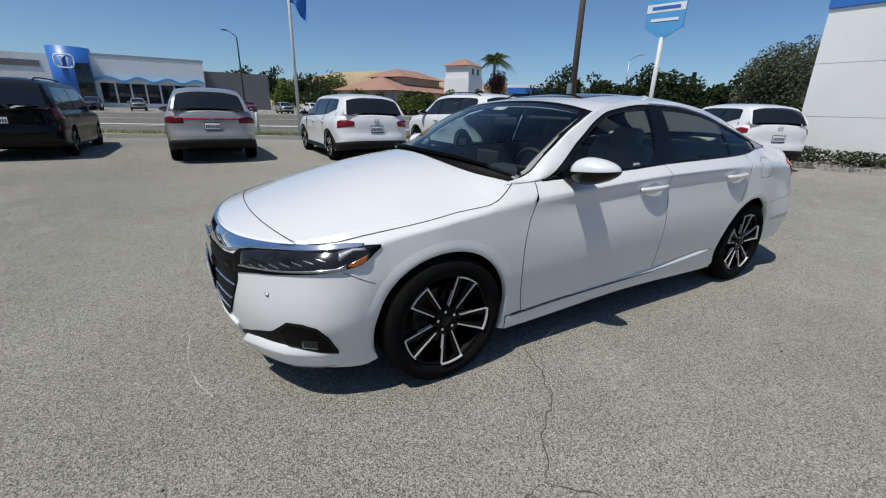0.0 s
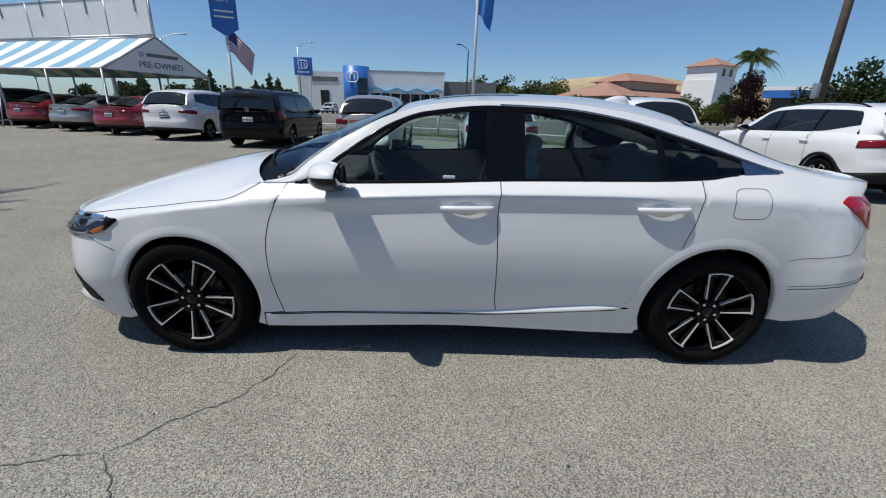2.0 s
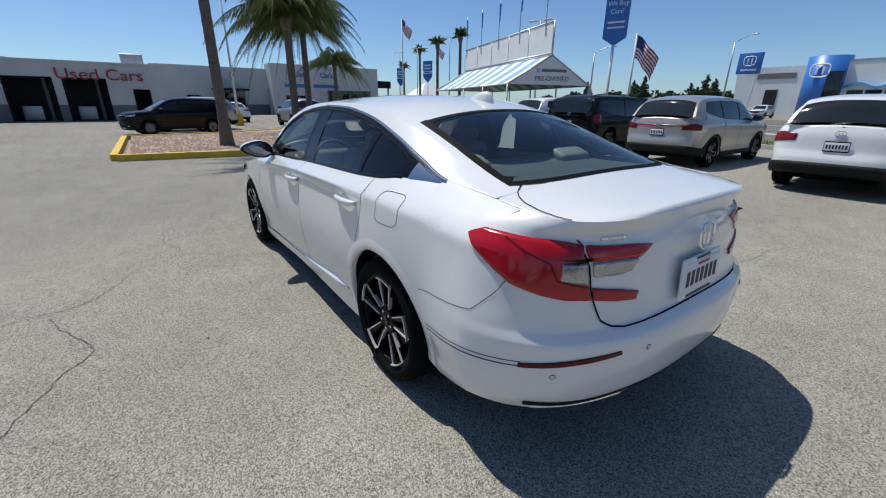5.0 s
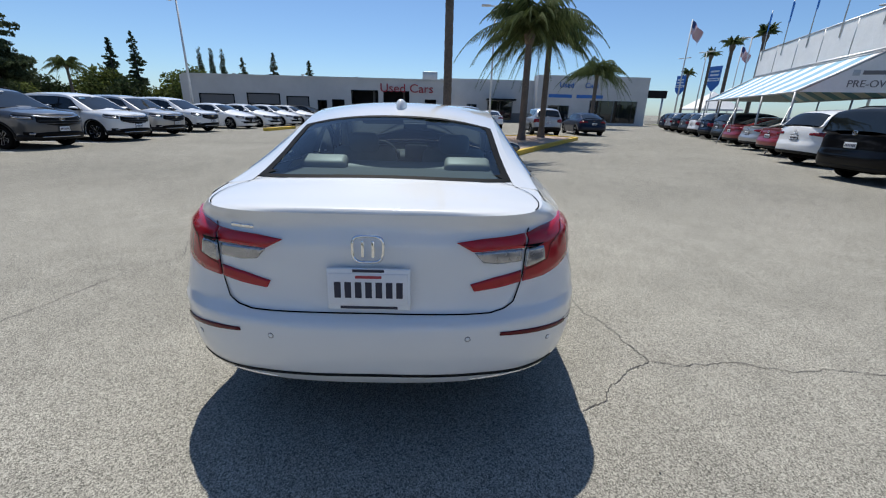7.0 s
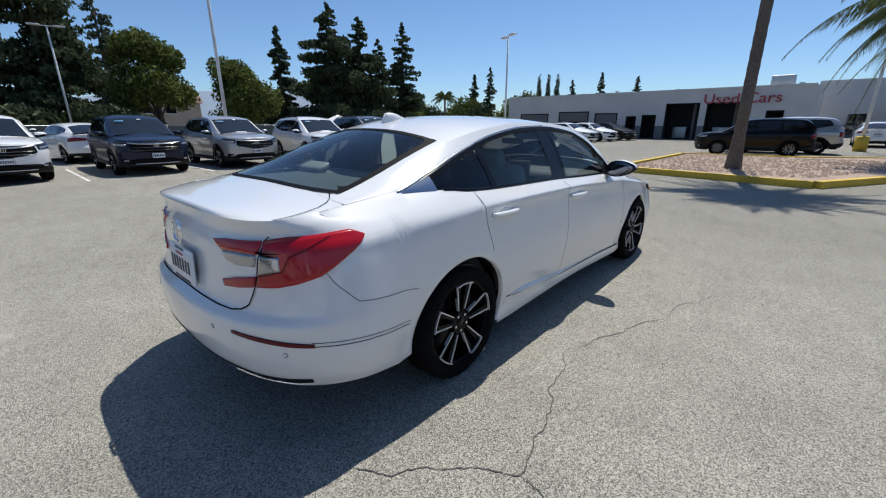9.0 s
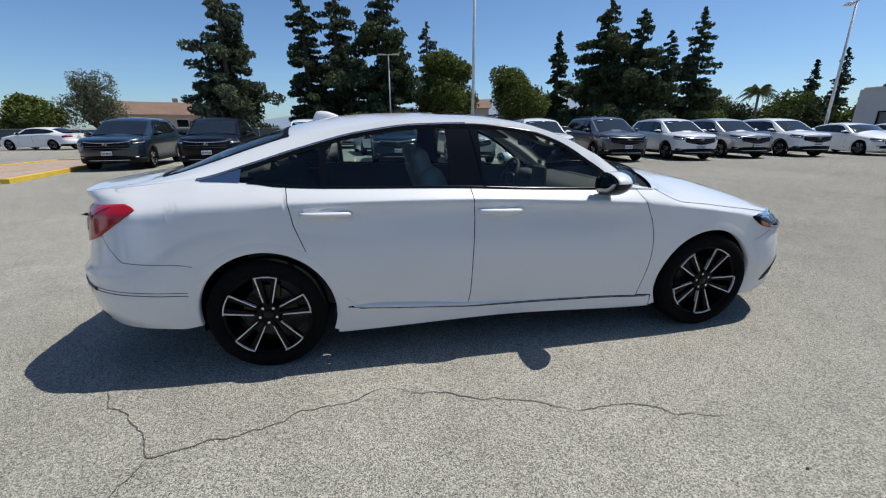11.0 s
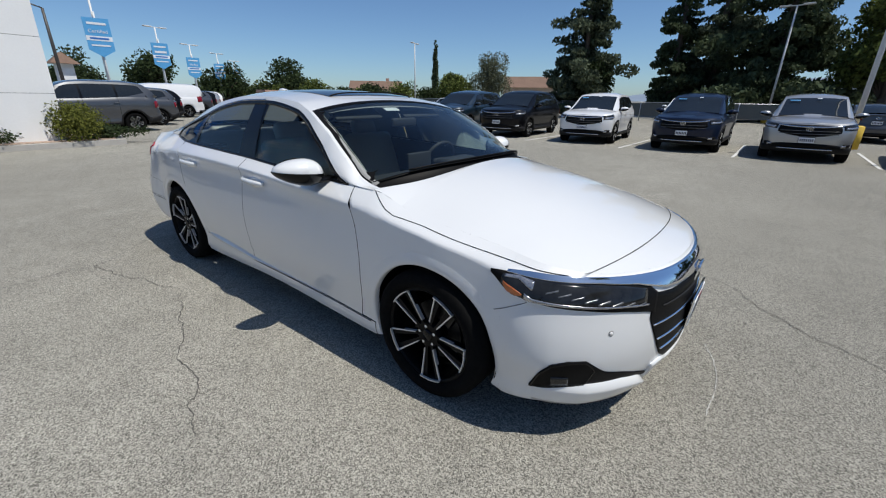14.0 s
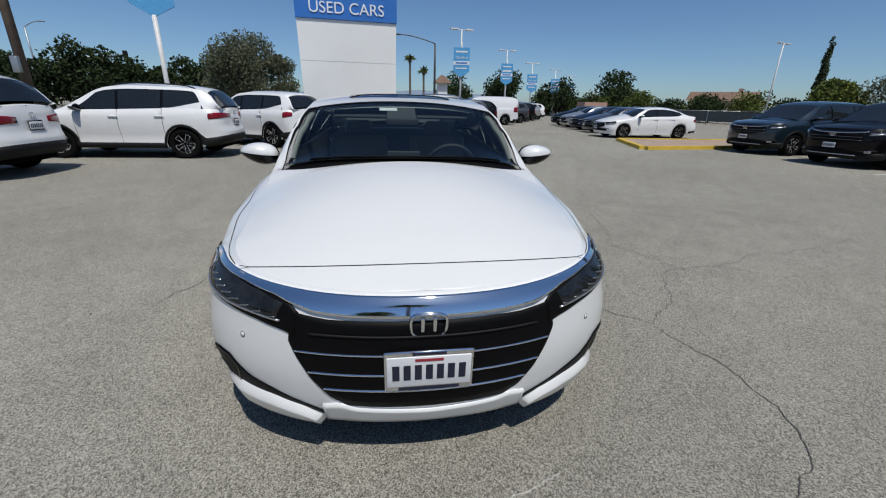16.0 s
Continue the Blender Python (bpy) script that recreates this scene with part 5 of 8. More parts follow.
    # cabin inside
    cab = part("cabin_floor", Geo().rounded((-.25, 0, .33), (2.6, 1.5, .06), .02), M_CABIN, car)
    for sg in (1, -1):
        seat(car, .02, sg * .37, .52, M_LEATHER, (0,))
        X = lin(.95, -1.5, 30)[:, None] + 0 * lin(0, 1, 5)
        Z = .34 + (sh.edge(X)[1] - .34) * lin(0, 1, 5)
        dc = sh.P(X, np.minimum(Z, sh.edge(X)[1]))
        dc[..., 1] = np.minimum(dc[..., 1] - .07, .80)
        dc[:, -1, 1] += .045
        part("door_card", Geo().grid(dc * (1, sg, 1), centre=(0, 3 * sg, .6)), M_CABIN, car, "dark inner door panel")
    seat(car, -.98, 0, 1.30, M_LEATHER, (.42, -.42))
    dash = Geo().rounded((.80, 0, .80), (.48, 1.42, .30), .09).rounded((.62, .37, .93), (.16, .38, .10), .04).rounded((.56, 0, .97), (.03, .24, .14), .01)
    part("dashboard", dash, M_CABIN, car, "dark dashboard")
    a = lin(0, 2 * math.pi, 29)
    wh = np.stack([.42 + .07 * np.sin(a), .37 + .185 * np.cos(a), .905 + .17 * np.sin(a)], 1)
    part("steering_wheel", Geo().tube(wh, .015, 8, False).rounded((.45, .37, .90), (.06, .16, .11), .03), M_CABIN, car)
    part("centre_console", Geo().rounded((.12, 0, .52), (.95, .22, .28), .05), M_CABIN, car)
    part("parcel_shelf", Geo().rounded((-1.66, 0, 1.055), (.60, 1.16, .03), .01), M_DARK_SHELF, car)
    # panels added below the quarter windows to stop sun leaking to the ground
    for sg in (1, -1):
        part("leak_block_panel", Geo().rounded((-1.52, sg * .62, .99), (.60, .22, .03), .01), M_CABIN, car)
    part("bulkhead", Geo().rounded((-1.42, 0, .72), (.08, 1.35, .5), .03).rounded((1.02, 0, .70), (.06, 1.4, .5), .02), M_CABIN, car)
    X = lin(.33, -1.28, 20)[:, None]
    Y = lin(-.57, .57, 13)
    part("headlining", Geo().grid(np.stack([X + 0 * Y, Y + 0 * X, sh.U(X, Y) - .03], -1), centre=(0, 0, 3)), M_LEATHER, car)
    for sg in (1, -1):
        part("sun_visor", Geo().rounded((.25, sg * .31, 1.30), (.17, .40, .022), .01, Euler((0, radians(28), 0)).to_matrix()), M_CABIN, car)
        X = lin(.93, .34, 14)
        q = np.stack([X, sg * (yw(X) - .03), sh.U(X, yw(X) - .03) - .03], 1)
        part("pillar_trim", Geo().tube(q, .028, 8), M_SHELF, car, "pale inner trim of the windscreen pillar")
    part("interior_mirror", Geo().rounded((.42, 0, 1.235), (.03, .24, .06), .015), M_CABIN, car)
    part("windscreen_tag", Geo().rounded((.40, -.10, float(sh.U(.40, -.10)) - .020), (.004, .13, .045), .002, Euler((0, radians(-66), 0)).to_matrix()), M_SIGN_WHITE, car, "white paper tag in the windscreen")
    part("window_sticker", Geo().rounded((.04, .826, 1.018), (.06, .003, .016), .001), M_SIGN_WHITE, car)
    return car


white_sedan()

# ---- parked vehicles ----
def parked(name, label, category, at, sh, paint, axle=(1.33, -1.33), r=0.345, rim=0.225, style="five", clad=True, k=(1, 1, 1), wind=(.40, 1.22), back=(-1.90, -2.16), dlo=(.98, -1.78), tail_z=(.78, 1.02), tail_s=(-1.95, -2.45),
           tail_bar=False, face="slats", rails=False, frame_mat=None, group="", splits=(.0, -.95), plate_z=(.55, .82), tag=False):
    """A parked car: one shell, its glass, lamps, wheels and trim. k stretches it."""
    lin = np.linspace
    car = thing(name, at, label, category, group)
    K = np.array(k, float)
    wf, wr = axle
    body = Geo()
    arch = r + .035
    add = lambda a: body.both(np.asarray(a) * K)
    zb = lambda x: float(sh.zb(x))
    mid = 0.5 * (wf + wr)
    x0f, x0r = sh.x0f, sh.x0r
    rz = r / K[2]
    fp = [(wf - arch - .01, float(sh.zs(wf)) + .0)] + [(wf - arch - .05, z) for z in (.4, .7)] + [(wf - arch - .05, zb(wf - arch - .05))] + [(x, zb(x)) for x in lin(wf - arch, x0f, 8)] + [(x0f, .6), (x0f, float(sh.zs(x0f)))]
    rp = [(wr + arch + .01, float(sh.zs(wr)))] + [(wr + arch + .05, z) for z in (.4, .7)] + [(wr + arch + .05, zb(wr + arch + .05))] + [(x, zb(x)) for x in lin(wr + arch, x0r, 8)] + [(x0r, .6), (x0r, float(sh.zs(x0r)))]
    add(around(sh, wf, rz, arch, fp, 6, 40))
    add(around(sh, wr, rz, arch, rp[::-1], 6, 40))
    add(flank(sh, lin(wf - arch - .05, wr + arch + .05, 16), 12))
    add(flank(sh, x0f + lin(0, 1, 22), 14))
    add(flank(sh, x0r - lin(0, 1, 22), 14))

    def cover(s, nb=15):
        low, top = flank_z(sh, s)
        e = sh.P(s, top)
        b = lin(-1, 1, nb)
        rise = sh.Zc(e[:, 0])[:, None] - e[:, 2:3]
        z = e[:, 2:3] + np.where(e[:, :1] < 0, np.minimum(rise, .035), rise) * (1 - np.abs(b) ** 2.2)
        return np.stack([np.repeat(e[:, :1], nb, 1), e[:, 1:2] * b, z], -1)

    body.grid(cover(np.r_[lin(wind[1] - .05, x0f, 8), x0f + lin(.03, .999, 22)]) * K, centre=(1, 0, 0))
    body.grid(cover(x0r - lin(.30, .999, 14)) * K, centre=(-1, 0, 0))
    b = lin(-1, 1, 17)
    yw = lambda x: sh.yr(x) - .05

    def sheet(x0, x1, yfun, n, off=0.0):
        X = x0 + (x1 - x0) * lin(0, 1, n)[:, None] + 0 * b
        Y = b * yfun(X)
        return np.stack([X, Y, sh.U(X, Y) + off], -1) * K

    body.grid(sheet(wind[0], back[0], sh.yr, 20), centre=(0, 0, 0))
    # the window band: pointed in front, kicked up behind
    shape = lambda X: np.clip((dlo[0] + .02 - X) / .55, .02, 1) ** .85 * np.clip((X - dlo[1] + .02) / .16, .05, 1) ** .6
    kick = lambda X: .03 + .42 * np.clip((splits[1] - .12 - X) / (splits[1] - dlo[1]), 0, 1) ** 1.4
    for sg in (1, -1):
        for xa, xb in ((wind[0] - .02, wind[1] + .06), (back[0] + .02, back[1] - .03)):
            X = lin(xa, xb, 12)[:, None] + 0 * lin(0, 1, 3)
            Y = yw(X) + (sh.yr(X) - yw(X)) * lin(0, 1, 3)
            body.grid(np.stack([X, sg * Y, sh.U(X, Y)], -1) * K, centre=(0, 0, .6))
        X = lin(wind[1] + .05, back[1] - .03, 60)
        inside = (X < dlo[0]) & (X > dlo[1])
        v0 = np.where(inside, .03 + .83 * shape(X), 0.0)
        V = v0[:, None] + (1 - v0)[:, None] * lin(0, 1, 4)
        body.grid(sh.side(X[:, None] + 0 * V, V) * (1, sg, 1) * K, centre=(0, 0, 1))
        X = lin(splits[1], dlo[1] - .01, 14)
        V = kick(X)[:, None] * lin(0, 1, 3)
        body.grid(sh.side(X[:, None] + 0 * V, V) * (1, sg, 1) * K, centre=(0, 0, 1))
    part("body", body, paint, car)
    part("windscreen", Geo().grid(sheet(wind[0], wind[1], yw, 10, -.003), centre=(0, 0, .6)), M_DARK_GLASS, car)
    part("rear_window", Geo().grid(sheet(back[0], back[1], lambda x: yw(x) - .01, 8, -.003), centre=(0, 0, .6)), M_DARK_GLASS, car)
    cuts = [dlo[0], *splits, dlo[1]]
    for sg in (1, -1):
        for xa, xb in zip(cuts, cuts[1:]):
            X = lin(xa - .03, xb + .03, 12)
            lo, hi = kick(X), .015 + .83 * shape(X)
            V = lo[:, None] + np.maximum(hi - lo, .01)[:, None] * lin(0, 1, 4)
            q = sh.side(X[:, None] + 0 * V, V)
            q[..., 1] += .003
            part("side_window", Geo().grid(q * (1, sg, 1) * K, centre=(0, 0, 1)), M_DARK_GLASS, car)
        X = lin(dlo[0], dlo[1], 24)
        V = np.array([0.0, .3, .6, .87])
        q = sh.side(X[:, None] + 0 * V, V + 0 * X[:, None])
        q[..., 1] -= .006
        part("window_surround", Geo().grid(q * (1, sg, 1) * K, centre=(0, 0, 1)), M_GLOSS, car)
        for x in (dlo[0] - .08, splits[0], splits[1]):
            zl = float(sh.zs(x)) + .1
            a = ribbon(sh, [(x, zb(x)), (x + .01, .75), (x - .01, zl)], .004, .002, 10)
            part("door_seam", Geo().grid(a * (1, sg, 1) * K), M_GAP, car)
        for x in (splits[0] + .18, splits[1] + .16):
            z = float(sh.zc(x)) - .06
            p = sh.P(lin(x, x - .2, 6), np.full(6, z))
            p[:, 1] += .02
            part("door_handle", Geo().tube(p * (1, sg, 1) * K, .014, 6), paint, car)
        mirror(car, (wind[1] - .42) * K[0], sg * (float(sh.W(.8)) * K[1] + .07), (zb(.8) + .06) * K[2], paint if paint is not M_BEIGE else M_BEIGE, sg, 1.05)
    if clad:
        zl = float(sh.zs(0))
        twin("sill_cladding", strip(sh, lin(wf - arch, wr + arch, 14), np.full(14, zl - .0), np.full(14, zl + .12), 3, .012) * K, M_TRIM, car, "dark plastic sill cladding")
        for s0, s1, nm in ((x0f + .02, x0f + 1, "front"), (x0r - .02, x0r - 1, "rear")):
            s = lin(s0, s1, 20)
            lo, _ = flank_z(sh, s)
            twin("bumper_cladding", strip(sh, s, lo, lo + (.16 if nm == "front" else .20), 4, .010) * K, M_TRIM, car, "dark lower bumper")
        for wx in (wf, wr):
            a = lin(-.05, math.pi + .05, 26)
            X = wx + (arch + np.array([0, .002, .055, .06])) * np.cos(a)[:, None]
            Z = rz + (arch + np.array([0, .002, .055, .06])) * np.sin(a)[:, None]
            p = sh.P(X, Z)
            p[..., 1] += np.array([-.02, .016, .014, 0])
            twin("arch_cladding", p * K, M_TRIM, car)
    else:
        for s0, s1 in ((x0r - .02, x0r - 1),):
            s = lin(s0, s1, 20)
            lo, _ = flank_z(sh, s)
            twin("bumper_cladding", strip(sh, s, lo, lo + .09, 4, .006) * K, M_TRIM, car)
    # lamps
    for sg in (1, -1):
        S = lin(tail_s[0], tail_s[1], 10)
        lo = np.full(10, tail_z[0]) + .05 * lin(0, 1, 10) if not tail_bar else np.full(10, tail_z[0])
        hi = np.full(10, tail_z[1]) - .03 * np.abs(lin(-1, 1, 10)) ** 2
        if tail_z[1] - tail_z[0] > .3:
            lo = np.full(10, tail_z[0])
        part("tail_lamp", Geo().grid(strip(sh, S, lo, hi, 5, .008) * (1, sg, 1) * K), M_TAIL if not tail_bar else M_RED_DARK, car, "red tail lamp")
        zt = zb(2.0)
        S = x0f + lin(.02, .52, 14)
        lift = .05 * (1 - lin(0, 1, 14))
        lo, hi = zt - .17 + lift * .6, zt - .055 + lift
        lo[:3] += np.array([.06, .03, .01])
        lamp = part("headlamp", Geo().grid(strip(sh, S, lo, hi, 5, .008) * (1, sg, 1) * K), M_LAMP, car, "dark glass headlamp")
        part("light_strip", Geo().grid(strip(sh, S[1:-1], lo[1:-1] + .012, lo[1:-1] + .062, 3, .011) * (1, sg, 1) * K), M_CLEAR, lamp)
        part("fog_lamp", Geo().grid(strip(sh, x0f + lin(.35, .48, 6), np.full(6, .40), np.full(6, .45), 3, .014) * (1, sg, 1) * K), M_CLEAR, car)
    if tail_bar:
        twin("tail_lamp_bar", strip(sh, lin(tail_s[1], x0r - 1, 12), np.full(12, tail_z[1] - .06), np.full(12, tail_z[1] - .03), 3, .008) * K, M_RED_LENS, car)
    zt = zb(2.0)
    u = lin(0, 1, 16)
    twin("grille", strip(sh, x0f + lin(.56, 1, 16), zt - .33 + .10 * (1 - u) ** 2, np.full(16, zt - .06), 5, .006) * K, M_DEEP, car, "dark front grille")
    twin("grille_bar", strip(sh, x0f + lin(.50, 1, 16), zt - .125 + .05 * (1 - u) ** 2, zt - .095 + .045 * (1 - u) ** 2, 3, .014) * K, M_SATIN, car, "bright bar across the grille")
    for dz in (.20, .27):
        twin("grille_slat", strip(sh, x0f + lin(.60, 1, 12), np.full(12, zt - dz - .005), np.full(12, zt - dz + .005), 3, .010) * K, M_LAMP_TRIM, car)
    if clad:
        twin("lower_grille", strip(sh, x0f + lin(.46, 1, 16), np.full(16, .35), .475 - .04 * (1 - u) ** 3, 3, .012) * K, M_DEEP, car, "black lower intake")
        twin("skid_strip", strip(sh, x0f + lin(.62, 1, 12), np.full(12, .325), np.full(12, .350), 3, .018) * K, M_SATIN, car, "silver skid strip on the bumper")
        twin("lamp_pocket", strip(sh, x0f + lin(.22, .44, 10), .36 + .05 * lin(1, 0, 10), np.full(10, .475), 3, .011) * K, M_DEEP, car, "black fog lamp pocket")
    else:
        twin("lower_grille", strip(sh, x0f + lin(.45, 1, 12), np.full(12, .33), np.full(12, .45), 3, .012) * K, M_DEEP, car)
    emblem(car, pose(float(sh.Xf(zt - .16)) * K[0] + .022, 0, (zt - .15) * K[2], 8, 0, 90), .12, .10)
    plate(car, pose((float(sh.Xf(plate_z[0])) + .02) * K[0], 0, plate_z[0] * K[2], 0, 0, 90), M_TRIM)
    plate(car, pose((float(sh.Xr(plate_z[1])) - .018) * K[0], 0, plate_z[1] * K[2], 0, 0, -90), M_TRIM)
    emblem(car, pose((float(sh.Xr(tail_z[1])) - .015) * K[0], 0, (tail_z[1] - .01) * K[2], 0, 0, -90), .12, .085)
    y = .80 * K[1] * float(sh.W(0)) / .925
    for wx in (wf * K[0], wr * K[0]):
        for sg in (1, -1):
            wheel(car, wx, sg * y, r, rim, .225, style, 20 * wx)
    for wx in (wf, wr):
        a = lin(-.2, math.pi + .2, 16)
        for sg in (1, -1):
            rows = [np.stack([wx + (arch + .004) * m * np.cos(a), 0 * a + sg * yy, rz + (arch + .004) * m * np.sin(a)], 1) for yy, m in ((.88, 1), (.62, 1), (.58, .1))]
            part("wheel_well", Geo().grid(np.stack(rows, 1) * K), M_GAP, car)
    L = float(sh.Xf(.5)) - float(sh.Xr(.5))
    under = Geo().rounded((.0, 0, .30), (L * .92 * K[0], 1.1 * K[1], .12), .03).rounded((0, 0, .32), ((wf - wr - 2 * arch) * K[0], 1.66 * K[1], .16), .03)
    part("underbody", under, M_GAP, car)
    if rails:
        for sg in (1, -1):
            X = lin(.15, back[0] + .25, 14)
            p = np.stack([X, 0 * X + .60, sh.U(X, .60) + .05 * np.sin(lin(0, 1, 14) * math.pi) ** .3], 1)
            part("roof_rail", Geo().tube(p * (1, sg, 1) * K, .016, 6), M_TRIM, car)
    if tag:
        tilt = Euler((0, radians(-58), 0)).to_matrix()
        part("windscreen_tag", Geo().rounded((.60 * K[0], -.42, 1.475 * K[2]), (.012, .22, .035), .004, tilt), M_BLUE_LIGHT, car, "blue and white price tag behind the windscreen")
        part("windscreen_tag", Geo().rounded((.52 * K[0], .08, 1.525 * K[2]), (.012, .10, .03), .004, tilt), M_SIGN_WHITE, car, "white paper tag behind the windscreen")
    return car


def saloon(name, label, at, paint, group="", r=.33, **kw):
    """A parked saloon on the sedan's shell."""
    return parked(name, label, "car", at, SEDAN, paint, (1.415, -1.41), r, .22, clad=False, wind=(.36, 1.10), back=(-1.28, -1.98), dlo=(.80, -1.55), tail_z=(.78, .93), tail_s=(-2.02, -2.62), splits=(-.2, -1.05), plate_z=(.47, .75), group=group, **kw)


ROW_S, ROW_N = "cars parked along the kerb", "cars parked in the facing row"


def down(x, y):
    """A car standing with its nose to -y; (x, y) is the middle."""
    return pose(x, y, 0, 0, 0, -90)


parked("minivan", "black minivan with red tail lamps parked nose to the kerb", "minivan", pose(5.9, -12.45, 0, 0, 0, -90), MINIVAN, M_BLACK_PAINT, (1.55, -1.53), .345, .225, clad=False, wind=(.62, 1.56), back=(-2.33, -2.50), dlo=(1.3, -2.25),
       tail_z=(.88, 1.14), tail_s=(-2.02, -2.42), splits=(.45, -.75), plate_z=(.5, .85), group=ROW_S, rails=True)
parked("crossover", "champagne grey crossover with a full-width tail lamp bar", "suv", down(2.03, -10.6), SUV, M_BEIGE, k=(1.03, 1.0, .99), tail_bar=True, tail_z=(.88, 1.02), group=ROW_S, clad=True)
parked("estate_car", "white crossover wagon parked nose to the kerb", "suv", down(-1.42, -9.55), SUV, M_WHITE_PAINT, k=(1.04, 1.02, .97), clad=True, tail_z=(.84, 1.03), group=ROW_S)
parked("large_suv", "white three-row suv parked nose to the kerb", "suv", down(-4.8, -8.62), SUV, M_WHITE_PAINT, k=(1.06, 1.0, 1.05), clad=True, tail_z=(.82, .99), tail_s=(-1.95, -2.6), group=ROW_S, rails=True)
parked("compact_suv", "white compact suv with dark roof rails and red tail lamps", "suv", down(-7.95, -6.15), SUV, M_WHITE_PAINT, k=(1.0, 1.0, 1.01), tail_z=(.90, 1.05), tail_s=(-1.85, -2.62), group=ROW_S, rails=True)
parked("small_suv", "white small suv parked beside the white sign tower", "suv", pose(-11.0, -4.05, 0, 0, 0, -122), SUV, M_WHITE_PAINT, k=(.91, .955, .985), tail_z=(.90, 1.07), tail_s=(-1.80, -2.2), group=ROW_S)
parked("three_row_suv", "white three-row suv parked beside the black minivan", "suv", pose(9.35, -13.95, 0, 0, 0, -92), SUV, M_WHITE_PAINT, k=(1.08, 1.05, 1.03), clad=False, tail_z=(.86, 1.0), tail_s=(-1.86, -2.5), group=ROW_S)
saloon("red_saloon", "dark red saloon parked at the edge of the tent", pose(12.2, -15.4, 0, 0, 0, -95), M_RED, ROW_S)
saloon("silver_saloon", "silver saloon parked under the tent", pose(14.9, -16.6, 0, 0, 0, -97), M_SILVER, ROW_S)
saloon("red_saloon", "dark red saloon parked under the striped tent", pose(17.6, -17.6, 0, 0, 0, -97), M_RED, ROW_S)
for i, (kind, paint, lab) in enumerate(((0, M_GREY, "grey suv parked under the tent"), (0, M_NAVY, "navy suv parked under the tent"), (0, M_WHITE_PAINT, "white suv parked beyond the tent"), (0, M_GREY, "grey suv parked beyond the tent"), (0, M_BLACK_PAINT, "black suv parked beyond the tent"),
                                        (0, M_SILVER, "silver suv parked far down the row"), (0, M_NAVY, "navy suv parked far down the row"))):
    parked("suv", lab, "suv", pose(20.6 + 2.9 * i, -18.7 - .95 * i, 0, 0, 0, -98), SUV, paint, group=ROW_S)

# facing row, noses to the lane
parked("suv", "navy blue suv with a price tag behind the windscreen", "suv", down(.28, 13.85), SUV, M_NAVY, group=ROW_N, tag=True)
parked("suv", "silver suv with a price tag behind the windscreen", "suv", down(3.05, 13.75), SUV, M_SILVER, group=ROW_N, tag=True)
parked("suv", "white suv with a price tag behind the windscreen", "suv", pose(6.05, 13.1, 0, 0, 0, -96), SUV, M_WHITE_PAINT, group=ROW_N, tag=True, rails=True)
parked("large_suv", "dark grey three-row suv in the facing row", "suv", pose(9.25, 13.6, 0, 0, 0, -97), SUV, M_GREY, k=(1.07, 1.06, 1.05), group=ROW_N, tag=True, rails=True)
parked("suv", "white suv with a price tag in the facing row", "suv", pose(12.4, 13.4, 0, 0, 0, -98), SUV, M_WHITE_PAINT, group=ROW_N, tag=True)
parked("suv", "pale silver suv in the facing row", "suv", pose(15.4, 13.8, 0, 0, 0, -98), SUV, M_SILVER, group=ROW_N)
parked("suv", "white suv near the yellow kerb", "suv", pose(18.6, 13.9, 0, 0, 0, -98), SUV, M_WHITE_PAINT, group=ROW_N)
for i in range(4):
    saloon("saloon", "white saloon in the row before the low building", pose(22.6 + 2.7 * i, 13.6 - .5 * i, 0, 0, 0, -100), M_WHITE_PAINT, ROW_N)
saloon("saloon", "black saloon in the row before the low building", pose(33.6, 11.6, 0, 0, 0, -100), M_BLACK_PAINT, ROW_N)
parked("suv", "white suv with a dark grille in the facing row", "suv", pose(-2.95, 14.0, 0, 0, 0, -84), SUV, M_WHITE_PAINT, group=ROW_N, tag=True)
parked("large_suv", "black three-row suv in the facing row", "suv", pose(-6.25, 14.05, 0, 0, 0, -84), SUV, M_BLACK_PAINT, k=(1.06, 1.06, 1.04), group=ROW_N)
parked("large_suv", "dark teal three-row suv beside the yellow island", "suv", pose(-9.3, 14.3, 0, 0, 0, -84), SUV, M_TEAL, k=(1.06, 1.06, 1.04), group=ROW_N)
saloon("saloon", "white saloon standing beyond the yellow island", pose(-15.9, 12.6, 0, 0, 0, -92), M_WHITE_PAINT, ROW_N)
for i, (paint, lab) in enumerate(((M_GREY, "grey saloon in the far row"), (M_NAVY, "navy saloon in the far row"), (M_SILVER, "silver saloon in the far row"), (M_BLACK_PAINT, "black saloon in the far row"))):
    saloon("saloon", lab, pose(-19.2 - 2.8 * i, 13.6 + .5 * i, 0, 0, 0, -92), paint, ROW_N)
saloon("saloon", "white saloon behind the facing row", pose(-.4, 19.7, 0, 0, 0, 99), M_WHITE_PAINT)
saloon("saloon", "grey saloon parked behind the silver suv", pose(5.2, 22.5, 0, 0, 0, 90), M_GREY)
parked("suv", "white suv parked in the second row", "suv", pose(-2.2, 26.5, 0, 0, 0, -90), SUV, M_WHITE_PAINT)
saloon("saloon", "white saloon on the far side of the lot", pose(-22, 29, 0, 0, 0, 170), M_WHITE_PAINT)

